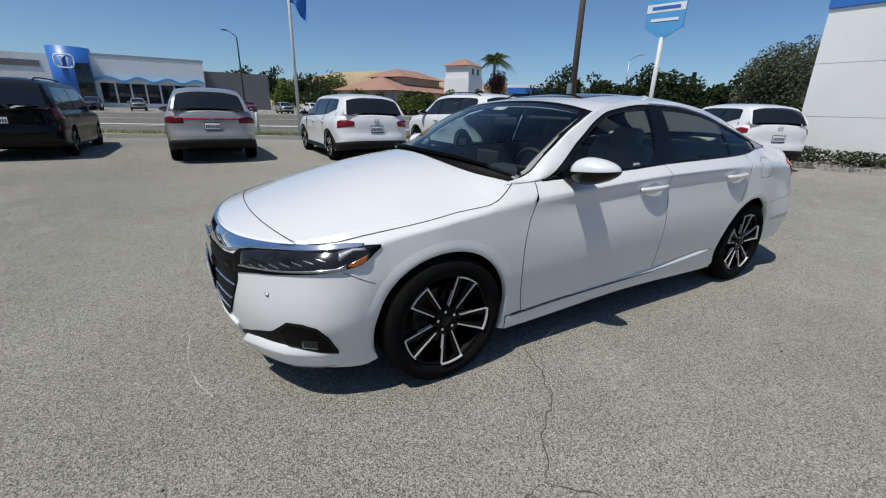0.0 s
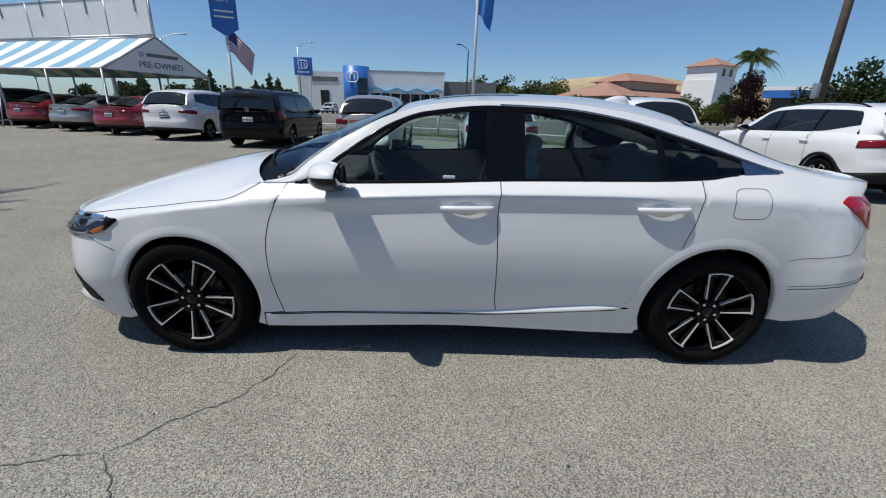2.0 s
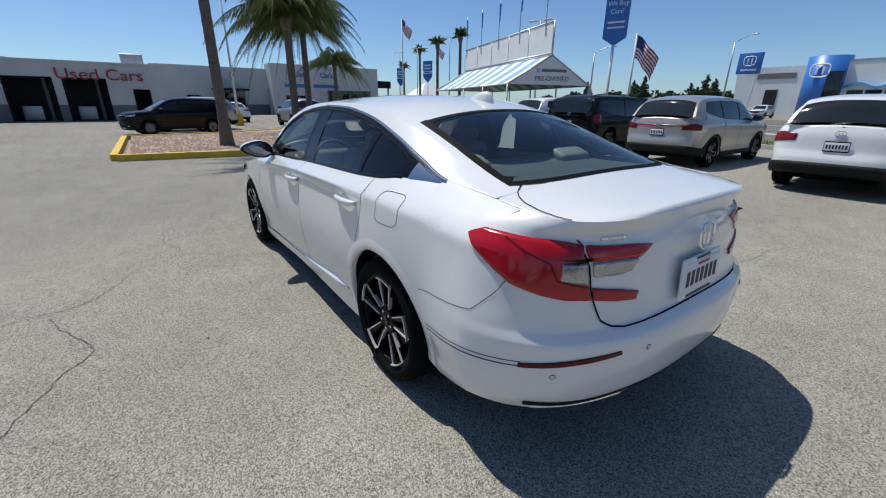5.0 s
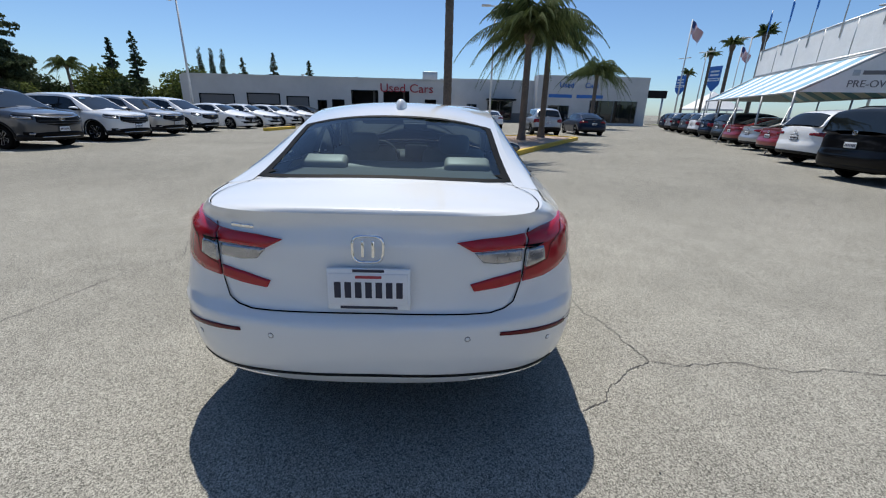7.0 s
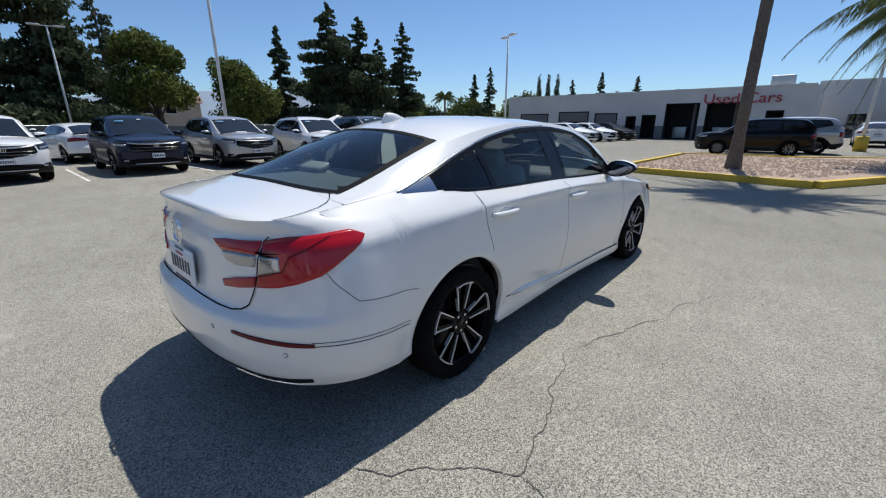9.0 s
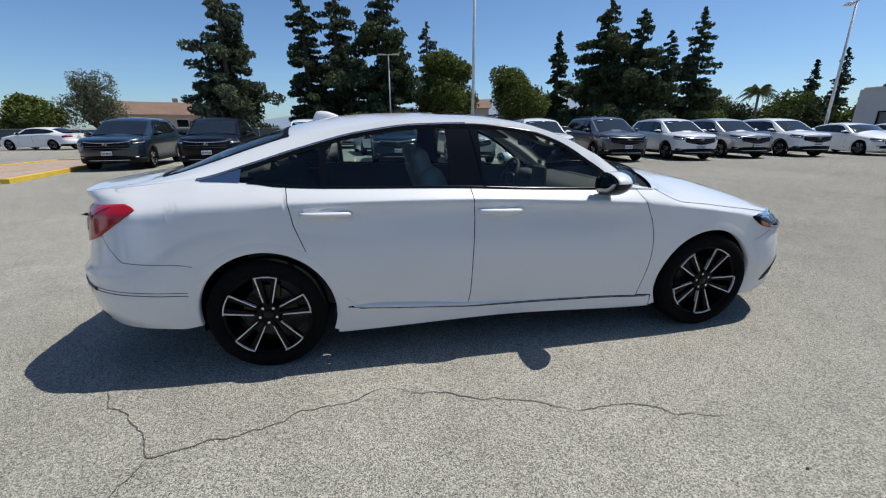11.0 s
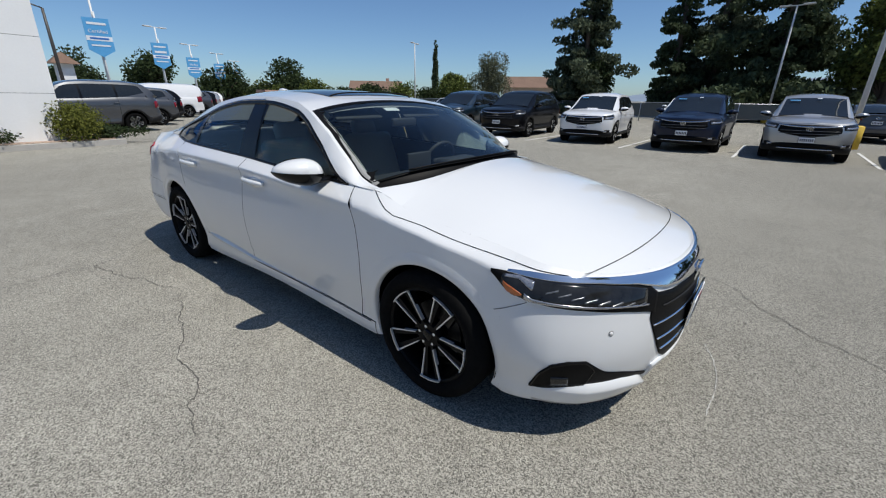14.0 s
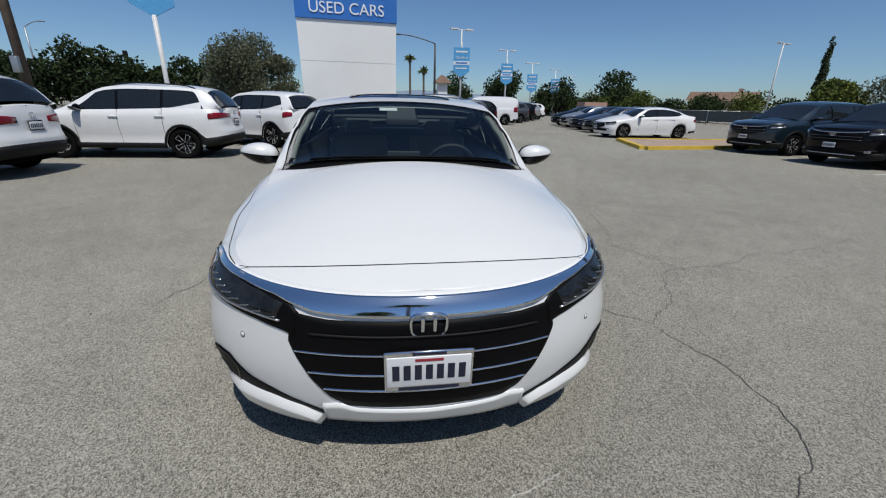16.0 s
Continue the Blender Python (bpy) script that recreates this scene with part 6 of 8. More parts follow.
# beyond the palm island
parked("suv", "small black suv parked beside the palm island", "suv", pose(20.3, .15, 0, 0, 0, 100), SUV, M_BLACK_PAINT, k=(.95, .95, .96), r=.33, rim=.22, style="ten")
parked("suv", "silver suv parked behind the black one", "suv", pose(22.9, -.6, 0, 0, 0, 100), SUV, M_SILVER)
parked("suv", "silver suv parked beside the palm trees", "suv", pose(24.6, -6.9, 0, 0, 0, 0), SUV, M_SILVER)
saloon("saloon", "dark blue saloon parked beside the palm trees", pose(26.0, -10.2, 0, 0, 0, 0), M_NAVY)
saloon("saloon", "white saloon before the low building", pose(33.5, -4.5, 0, 0, 0, 0), M_WHITE_PAINT)

# beyond the sign tower
parked("large_suv", "grey luxury suv beyond the sign tower", "suv", pose(-17.6, 1.6, 0, 0, 0, -88), SUV, M_GREY, k=(1.09, 1.08, 1.1), group="cars beyond the sign tower")
for i, (paint, lab) in enumerate(((M_GREY, "dark grey suv beyond the sign tower"), (M_BLACK_PAINT, "black suv beside the white van"))):
    parked("suv", lab, "suv", pose(-20.8 - 2.9 * i, 3.6 + 1.3 * i, 0, 0, 0, -88), SUV, paint, group="cars beyond the sign tower")
parked("cargo_van", "plain white cargo van in the far row", "van", pose(-27.4, 7.0, 0, 0, 0, -88), MINIVAN, M_WHITE_PAINT, (1.55, -1.53), .345, .225, clad=False, k=(1.05, 1.0, 1.14), wind=(.62, 1.56), back=(-2.33, -2.50), dlo=(1.3, .45), tail_z=(.8, 1.1), tail_s=(-2.02, -2.4), splits=(1.0, .8), plate_z=(.5, .8), group="cars beyond the sign tower")
for i, (paint, lab) in enumerate(((M_GREY, "grey suv in the far row"), (M_BLACK_PAINT, "black suv in the far row"), (M_SILVER, "silver suv in the far row"), (M_WHITE_PAINT, "white suv at the end of the far row"))):
    parked("suv", lab, "suv", pose(-31.0 - 3.2 * i, 9.6 + 1.7 * i, 0, 0, 0, -85), SUV, paint, group="cars beyond the sign tower")
# across the road
for i in range(14):
    paint = (M_WHITE_PAINT, M_GREY, M_SILVER, M_BLACK_PAINT, M_WHITE_PAINT, M_RED, M_SILVER)[i % 7]
    nm = ("white", "grey", "silver", "black", "white", "red", "silver")[i % 7]
    parked("suv", nm + " suv parked across the road", "suv", pose(18 - 4.6 * i, -66 - 1.5 * (i % 3), 0, 0, 0, 90 + 3 * (i % 5)), SUV, paint, group="cars across the road")

# ---- the lot and the road ----
solo("ground", Geo().box(-1500, 1500, -1500, 1500, -1.0, 0.0), M_LOT, "worn pale grey asphalt parking lot", "ground", kind="structure")
GROUND = bpy.data.objects["ground"]
rng = random.Random(7)

CRACKS = [
    [(.86, .88), (.93, 1.10), (1.01, 1.26), (1.2, 1.41), (1.31, 1.53), (1.40, 1.63)],
    [(-.16, 5.25), (.1, 4.44), (.23, 3.83), (.41, 3.15), (.5, 2.6), (.62, 2.23), (1.07, 2.0), (1.28, 1.74), (1.40, 1.63)],
    [(1.40, 1.63), (1.62, 1.66), (1.84, 1.74), (2.09, 1.73), (2.35, 1.70), (2.88, 1.14), (3.15, .97), (3.32, .82), (3.43, .47)],
    [(15.5, -11.7), (7.7, -8.47), (3.58, -6.52), (1.87, -5.77), (.2, -5.09), (-1.15, -4.24), (-1.66, -4.0), (-1.99, -3.55), (-1.9, -2.85), (-1.8, -2.1), (-1.80, -1.54)],
    [(-1.99, -3.55), (-2.47, -3.5), (-3.4, -3.1), (-5.0, -2.4)],
    [(-.72, -1.25), (-1.0, -1.33), (-1.36, -1.45), (-1.80, -1.54), (-1.95, -1.32), (-2.16, -1.15), (-2.25, -.98)],
    [(.87, -1.75), (.6, -1.71), (.1, -1.57), (-.15, -1.46), (-.44, -1.35), (-.72, -1.25)],
    [(5.86, -5.09), (4.56, -5.0), (3.53, -5.03)],
    [(-7.5, 5.19), (-4.61, 4.02), (-3.1, 3.4), (-2.06, 2.75), (-1.25, 2.56), (-.95, 2.5), (-.21, 2.2), (.44, 2.48)],
    [(-2.02, 3.56), (-1.62, 4.53), (-1.13, 4.89), (-1.48, 5.9)],
    [(12.0, -7.5), (8.0, -8.2), (5.0, -7.2), (3.3, -6.55)],
    [(6.0, 3.2), (4.0, 4.0), (1.5, 4.3), (.1, 4.44)],
]
for n, c in enumerate(CRACKS):
    pts = [Vector((x, y)) for x, y in c]
    for _ in range(7):
        out = [pts[0]]
        for a, b in zip(pts, pts[1:]):
            d = b - a
            if d.length > .022:
                out.append((a + b) / 2 + Vector((-d.y, d.x)) * rng.uniform(-.13, .13))
            out.append(b)
        pts = out
    rows, run = [], 0.0
    for i, p in enumerate(pts):
        d = (pts[min(i + 1, len(pts) - 1)] - pts[max(i - 1, 0)]).normalized()
        run = .8 * run + .2 * rng.uniform(.0, 1.0)
        near = min(i, len(pts) - 1 - i)
        w0, w1 = (rng.uniform(.0006, .0022) + .004 * run ** 2 for _ in range(2))
        k = min(1, .15 + near / 6)
        s = Vector((-d.y, d.x))
        rows.append([(*(p - s * w0 * k), .004), (*(p + s * w1 * k), .004)])
    part("crack", Geo().grid(np.array(rows), centre=(0, 0, -5)), M_CRACK, GROUND, "thin ragged crack in the asphalt", smooth=False)
M_SCUFF = material("scuffed_asphalt", (0.42, 0.41, 0.38), 0.9, grain=(60, .5))
nr_scuff = np.random.RandomState(5)
SCUFF = [(2.546, -0.187), (2.562, 0.009), (2.553, 0.192), (2.516, 0.368), (2.453, 0.519)]
a = np.array(SCUFF)
t = np.linspace(0, 1, 40)
q = np.stack([np.interp(t, np.linspace(0, 1, len(a)), a[:, k]) for k in (0, 1)], 1) + nr_scuff.normal(size=(40, 2)) * .0022
w = .0008 + .0026 * nr_scuff.rand(40)[:, None]
part("scuff", Geo().grid(np.stack([np.c_[q - w, 0 * t + .004], np.c_[q + w, 0 * t + .004]], 1), centre=(0, 0, -5)), M_SCUFF, GROUND, "pale scuffed mark on the asphalt", smooth=False)
for x, y, s in ((2.63, .98, .012), (-.46, 1.64, .016), (1.35, 1.4, .01), (-2.6, -1.2, .012), (-2.7, .2, .01), (.9, -2.1, .014), (2.8, -.9, .012), (2.2, 2.1, .008), (-1.0, 2.3, .01)):
    part("pebble", Geo().rounded((x, y, s * .4), (s, s * .8, s * .7), s * .3, seg=1), M_CRACK, GROUND, kind="")
# stall lines
for x in (-4.6, -1.35, 1.65, 4.5, 7.6, 10.8, 13.9, 17.0):
    part("stall_line", Geo().box(x - .035, x + .035, 11.5, 15.6, 0, .004), M_LINE, GROUND, "worn white stall line", smooth=False)

# road along the lot, kerb and verge
KERB = [(60, -31), (36, -26.2), (20, -21.8), (10, -18.6), (3.2, -16.2), (-1.2, -14.6), (-4.4, -12.4), (-7.4, -10.2), (-10.2, -8.6), (-13.2, -6.9), (-17, -5.4), (-40, -3.5), (-90, -3)]
road = [(x, y - 3.0) for x, y in KERB] + [(-200, -4), (-200, -56), (200, -56), (200, -46), (90, -38)]
solo("road", Geo().prism(road, -.3, .006), M_ROAD, "wide grey asphalt road with white lane lines", "road", kind="structure")
ROAD = bpy.data.objects["road"]
for y0, x0, x1, dash in ((-30.0, -120, 120, 3.0), (-34.0, -120, 120, 3.0), (-38.5, -120, 120, 0), (-39.0, -120, 120, 0), (-43.0, -120, 120, 3.0), (-47.0, -120, 120, 3.0), (-26.2, -120, 30, 0)):
    x = x0
    while x < x1:
        e = x1 if not dash else x + dash
        part("lane_line", Geo().box(x, e, y0 - .07, y0 + .07, .006, .011), M_LINE, ROAD, smooth=False)
        x = e + 9.0
for i in range(6):
    part("lane_line", Geo().box(-16 - 3.2 * i, -15.3 - 3.2 * i, -24, -12.5, .006, .011), M_LINE, ROAD, smooth=False)
inner = KERB
outer = [(x, y - 2.2) for x, y in KERB]
solo("verge", Geo().prism([(x, y - .16) for x, y in inner] + outer[::-1], 0, .12), M_GRASS, "strip of dry grass along the kerb", "grass", kind="structure")
for a, b in zip(inner, inner[1:]):
    L = math.hypot(b[0] - a[0], b[1] - a[1])
    n = max(1, int(L / 3.0))
    for i in range(n):
        p = [(a[0] + (b[0] - a[0]) * t, a[1] + (b[1] - a[1]) * t) for t in ((i + .004) / n, (i + .996) / n)]
        solo("kerb", Geo().prism([p[0], p[1], (p[1][0], p[1][1] - .16), (p[0][0], p[0][1] - .16)], 0, .15), M_CONCRETE, "pale concrete kerb stone", "kerb", kind="structure")
g = Geo()
nr = np.random.RandomState(3)
for k in range(5200):
    i = nr.randint(2, len(inner) - 4)
    t, w = nr.rand(), nr.rand() * 1.9 + .2
    x = inner[i][0] + (inner[i + 1][0] - inner[i][0]) * t
    y = inner[i][1] + (inner[i + 1][1] - inner[i][1]) * t - w
    a, h = nr.rand() * 6.28, .05 + .09 * nr.rand()
    dx, dy = .012 * math.cos(a), .012 * math.sin(a)
    g.add([(x - dx, y - dy, .118), (x + dx, y + dy, .118), (x + 3 * dy, y - 3 * dx, .118 + h)], [(0, 1, 2)])
solo("grass", g, M_BLADE, "short dry grass on the verge", "grass", kind="stuff")
# low pipe rail on the verge
for x, y in ((6.0, -18.0), (3.1, -17.1), (.2, -16.1), (-2.6, -14.9), (-5.4, -12.9)):
    post = thing("rail_post", pose(x, y, .1), "short white pipe post on the verge", "post", "pipe rail posts")
    part("post", Geo().tube([(0, 0, 0), (0, 0, .85), (0, 0, .9)], [.06, .06, .03], 12), M_POLE, post)
solo("pipe_rail", Geo().tube([(6.0, -18.0, .45), (3.1, -17.1, .45), (.2, -16.1, .45), (-2.6, -14.9, .45), (-5.4, -12.9, .45)], .03, 8), M_POLE, "low white pipe rail between the posts", "rail")

# ---- lamps, flags and signs ----
def pole(name, x, y, h, r, mat, label, category="pole", r_top=None, lean=(0, 0), base=True):
    p = thing(name, pose(x, y, 0), label, category)
    part("shaft", Geo().tube([(0, 0, 0), (lean[0] * .5, lean[1] * .5, h / 2), (*lean, h)], [r, r * .85, r_top or r * .7], 12), mat, p)
    if base:
        part("base", Geo().lathe([(0, .12), (r * 1.9, .12), (r * 2.1, .08), (r * 2.1, 0)], 16, "z"), mat, p)
    return p


def lot_lamp(x, y, h, turn=0, yellow=False, heads=2):
    p = thing("street_lamp", pose(x, y, 0, 0, 0, turn), "tall pale lamp post with two flat lamp heads", "lamp post", "lot lamps")
    part("shaft", Geo().tube([(0, 0, .5), (0, 0, h * .5), (0, 0, h)], [.078, .066, .05], 12), M_POLE, p)
    part("footing", Geo().tube([(0, 0, 0), (0, 0, .7), (0, 0, .74)], [.27, .27, .22], 18), M_YELLOW if yellow else M_CONCRETE, p, "yellow painted concrete footing" if yellow else "concrete footing")
    part("cross_arm", Geo().rounded((0, 0, h), (1.5, .06, .06), .015), M_POLE, p)
    for sx in (-1, 1):
        part("lamp_head", Geo().rounded((sx * .62, 0, h + .02), (.62, .34, .09), .03), M_POLE, p)
    return p


def shield_sign(x, y, top, w, h, lines, yaw, tip=.28, pole_h=None, blue=None, band=.48, label="blue shield-shaped sign on a white pole"):
    """A sign board with a pointed foot, on a pole; lines: (text or None for bars, height share, size)."""
    s = thing("sign", pose(x, y, 0, 0, 0, yaw), label, "sign")
    blue = blue or M_BLUE_LIGHT
    out = [(-w / 2, h), (-w / 2, tip * h), (0, 0), (w / 2, tip * h), (w / 2, h)]
    z0 = top - h
    n = len(out)
    v = [(px, -.04, z0 + pz) for px, pz in out] + [(px, .04, z0 + pz) for px, pz in out]
    part("board", Geo().add(v, [tuple(range(n)), tuple(range(2 * n - 1, n - 1, -1))] + [(i, n + i, n + (i + 1) % n, (i + 1) % n) for i in range(n)]), blue, s, smooth=False)
    part("white_band", Geo().box(-w / 2 + .004, w / 2 - .004, -.046, .046, z0 + h * (band - .06), z0 + h * (band + .06)), M_SIGN_WHITE, s, smooth=False)
    for text, share, size in lines:
        for side in (0, 180):
            at = pose(0, 0, z0 + h * share, 90, 0, side) if False else pose(0, 0, 0, 0, 0, side) @ pose(0, -.05, z0 + h * share, 90, 0, 0)
            if text:
                writing("lettering", text, size, M_SIGN_WHITE, s, at)
            else:
                part("letter_bar", Geo().box(-w * .36, w * .36, -size * .3, size * .3, 0, .004), M_SIGN_WHITE if abs(share - band) > .05 else M_BLUE, s, smooth=False, at=at)
    part("shaft", Geo().tube([(0, .0, 0), (0, 0, z0 * .5), (0, .0, z0 + .06)] if not pole_h else [(0, .09, 0), (0, .09, pole_h)], .07 if not pole_h else .05, 10), M_POLE, s)
    return s


def flag(parent, w, h, z, mat, stripes=False):
    u = np.linspace(0, 1, 14)[:, None]
    v = np.linspace(0, 1, 14 if stripes else 6)
    X = .05 + .62 * w * u * (1 - .2 * v) + 0 * v
    Y = .13 * np.sin(u * 8 + v * 2.0) * u * w
    Z = z - h * v - .62 * w * u**1.3 + .05 * np.sin(u * 9)
    a = np.stack([X, Y + 0 * v, Z], -1)
    if not stripes:
        part("cloth", Geo().grid(a, centre=(0, 5, 0)), mat, parent)
        return
    for i in range(13):
        part("stripe", Geo().grid(a[:, i:i + 2], centre=(0, 5, 0)), M_FLAG_RED if i % 2 == 0 else M_SIGN_WHITE, parent)
    c = a[:6, :8].copy()
    c[..., 1] -= .012
    part("canton", Geo().grid(c, centre=(0, 5, 0)), M_FLAG_NAVY, parent)
    c = a[:6, :8].copy()
    c[..., 1] += .012
    part("canton", Geo().grid(c, centre=(0, -5, 0)), M_FLAG_NAVY, parent)


p = pole("flagpole", -1.2, -14.95, 7.6, .065, M_POLE, "white flagpole with a blue flag on the verge", "flagpole")
part("upper_band", Geo().box(.05, 1.0, -.03, .03, 6.55, 6.85), M_SIGN_WHITE, p, smooth=False)
p.rotation_euler[2] = radians(180)
flag(p, 1.05, 1.75, 6.55, M_FLAG_BLUE)
shield_sign(10.55, -19.0, 7.3, 1.15, 3.0, [("We Buy", .64, .30), ("Cars!", .52, .30), (None, .36, .14), (None, .28, .12), (None, .89, .24)], 25, tip=.12, band=.78, blue=M_BLUE, label="tall blue shield sign reading We Buy Cars on a white pole")
shield_sign(-11.45, -6.95, 5.66, 1.17, 2.0, [("Financing", .70, .22), (None, .465, .16), (None, .29, .14)], 108, tip=.17, band=.465, label="blue shield sign reading Financing on a white pole")
for x, y, h, text in ((-30.8, 6.0, 6.75, "Certified"), (-41.9, 12.9, 6.75, None), (-49.1, 18.3, 6.3, "We Buy"), (-58, 25, 6.4, None), (-66, 31, 6.2, None)):
    lot_lamp(x, y, h, 100)
    shield_sign(x + .25, y, h - 1.25, 1.25, 2.1, [(text, .66, .26), (None, .48, .16), (None, .86, .2), (None, .30, .14)], 82, tip=.18, pole_h=h - .9, label="blue pennant board on a lamp post")
for x, y, h, tr, ye in ((-31.8, 35.2, 7.05, 110, True), (23.4, 15.5, 7.2, 60, False), (1.45, 36, 7.4, 170, True), (.3, 48, 7.0, 170, False), (31.7, 62, 8.4, 150, False), (29.6, 46, 7.0, 150, False)):
    lot_lamp(x, y, h, tr, ye)
lot_lamp(4.35, 17.1, 9.5, 175, True)
lot_lamp(26.8, -3.7, 8.0, 90, True)
p = pole("utility_pole", -13.1, -12.1, 11.0, .15, M_WOOD, "weathered brown timber utility pole", "utility pole", .11, (.3, .2), False)
part("meter_box", Geo().rounded((.2, 0, 2.3), (.22, .22, .5), .02), M_STEEL, p)


def arm_lamp(x, y, h, yaw, mat, reach=2.2, label="grey street lamp with a curved arm"):
    p = thing("street_lamp", pose(x, y, 0, 0, 0, yaw), label, "street lamp", "street lamps")
    part("shaft", Geo().tube([(0, 0, 0), (0, 0, h * .6), (0, 0, h - .6)], [.11, .09, .07], 10), mat, p)
    t = np.linspace(0, 1, 10)
    part("arm", Geo().tube(np.stack([reach * t, 0 * t, h - .6 + .6 * np.sin(t * math.pi / 2)], 1), .04, 8), mat, p)
    part("lamp_head", Geo().rounded((reach + .2, 0, h), (.6, .22, .12), .04), mat, p)
    return p


arm_lamp(-3.3, -56.5, 9.3, 20, M_DARK_POLE, 1.2)
arm_lamp(19.3, -56.4, 9.0, 165, M_STEEL, 2.0)
p = arm_lamp(-51.0, -38.0, 8.8, 90, M_STEEL, 1.6, "grey signal mast with a street lamp arm")
part("signal_arm", Geo().tube([(0, 0, 4.3), (4, 1.2, 5.5), (8, 2.4, 6.0)], [.10, .08, .06], 8), M_STEEL, p)
part("signal_head", Geo().rounded((8.1, 2.4, 5.9), (.4, .4, 1.1), .06), M_TRIM, p, "dark traffic signal head")
arm_lamp(-33, 4.2, 6.6, -95, M_DARK_POLE, 3.0)
arm_lamp(30, -45, 8.0, 200, M_STEEL, 2.0)

# ---- USED CARS sign tower ----
tower = thing("sign_tower", pose(-13.2, -1.35, 0, 0, 0, 96), "tall white sign tower with a blue panel reading USED CARS", "sign tower")
# local x runs along the broad face, which looks to local -y
def slab(w0, w1, d, z0, z1):
    v = [(-w0, -d, z0), (w0, -d, z0), (w0, d, z0), (-w0, d, z0), (-w1, -d, z1), (w1, -d, z1), (w1, d, z1), (-w1, d, z1)]
    return Geo().add(v, [(0, 1, 5, 4), (1, 2, 6, 5), (2, 3, 7, 6), (3, 0, 4, 7), (4, 5, 6, 7), (3, 2, 1, 0)])
for z0, z1 in ((0, 1.35), (1.36, 2.7), (2.71, 4.02)):
    f = lambda z: 1.62 + .02 * z
    part("panel", slab(f(z0), f(z1), .55, z0, z1), M_WHITE_WALL, tower, smooth=False)
part("core", slab(1.55, 1.6, .5, 0, 4.1), M_STUCCO_GREY, tower, smooth=False)
part("blue_panel", slab(1.72, 1.74, .6, 4.03, 6.2), M_BLUE, tower, smooth=False)
writing("lettering", "USED CARS", .50, M_SIGN_WHITE, tower, pose(0, -.605, 4.36, 90, 0, 0), .02)
planter = [(-12.0, -3.6), (-12.2, 1.5), (-14.8, 2.0), (-15.2, -3.6)]
solo("planter", Geo().prism(planter, 0, .14), M_CONCRETE, "raised concrete planter round the sign tower", "planter", kind="structure")
solo("planter_soil", Geo().prism([(-12.2, -3.4), (-12.4, 1.3), (-14.6, 1.8), (-15.0, -3.4)], .1, .16), M_MULCH, "bark mulch in the planter", "soil", kind="structure")


# ---- plants ----
def leaves(g, centres, radius, count, size, r, flat=1.0, droop=0.0):
    """Small leaf clumps scattered over blobs round the centres."""
    c = np.asarray(centres, float)
    rad = np.full(len(c), radius, float) if np.ndim(radius) == 0 else np.asarray(radius, float)
    k = r.choice(len(c), count, p=rad**2 / (rad**2).sum())
    d = r.normal(size=(count, 3))
    d /= np.linalg.norm(d, axis=1, keepdims=True)
    q = c[k] + d * (rad[k] * (.55 + .5 * r.rand(count)))[:, None] * (1, 1, flat)
    s = size * (.6 + .8 * r.rand(count))
    a = r.normal(size=(count, 3))
    a /= np.linalg.norm(a, axis=1, keepdims=True)
    b = np.cross(a, r.normal(size=(count, 3)))
    b /= np.linalg.norm(b, axis=1, keepdims=True)
    a[:, 2] -= droop
    v = np.stack([q - a * s[:, None] * .5, q + b * s[:, None] * .32, q + a * s[:, None] * .6, q - b * s[:, None] * .32], 1).reshape(-1, 3)
    i = np.arange(count) * 4
    g.add(v, np.stack([i, i + 1, i + 2, i + 3], 1).tolist())
    return g


def broadleaf(x, y, h, w, mat, label, seed, count=5200, size=.34, stem=.3, flat=.85):
    r = np.random.RandomState(seed)
    if count > 3000:
        count, size = int(count * 1.9), size * .7
    t = thing("tree", pose(x, y, 0), label, "tree")
    z0 = h * stem
    tr = Geo().tube([(0, 0, 0), (.1, .05, z0 * .6), (0, .1, z0 + .3 * (h - z0))], [.035 * h, .028 * h, .012 * h], 8)
    cs, rs = [], []
    for k in range(16):
        a, f, u = r.rand() * 6.28, r.rand() ** .6, r.rand()
        rr = w * .5 * (.42 + .2 * r.rand()) * (1 - .3 * u)
        c = np.array([math.cos(a) * f * (w * .5 - rr * .7) * (1.1 - .55 * u), math.sin(a) * f * (w * .5 - rr * .7) * (1.1 - .55 * u), z0 + rr * .5 + u * (h - z0 - 1.35 * rr)])
        cs.append(c), rs.append(rr)
        if k < 8:
            tr.tube([(0, 0, z0 * .7), c * (.5, .5, .6) + (0, 0, z0 * .2), c], [.012 * h, .008 * h, .003 * h], 5)
    part("trunk", tr, M_BARK, t)
    part("crown", leaves(Geo(), cs, rs, count, size, r, flat), mat, t, smooth=False)
    return t


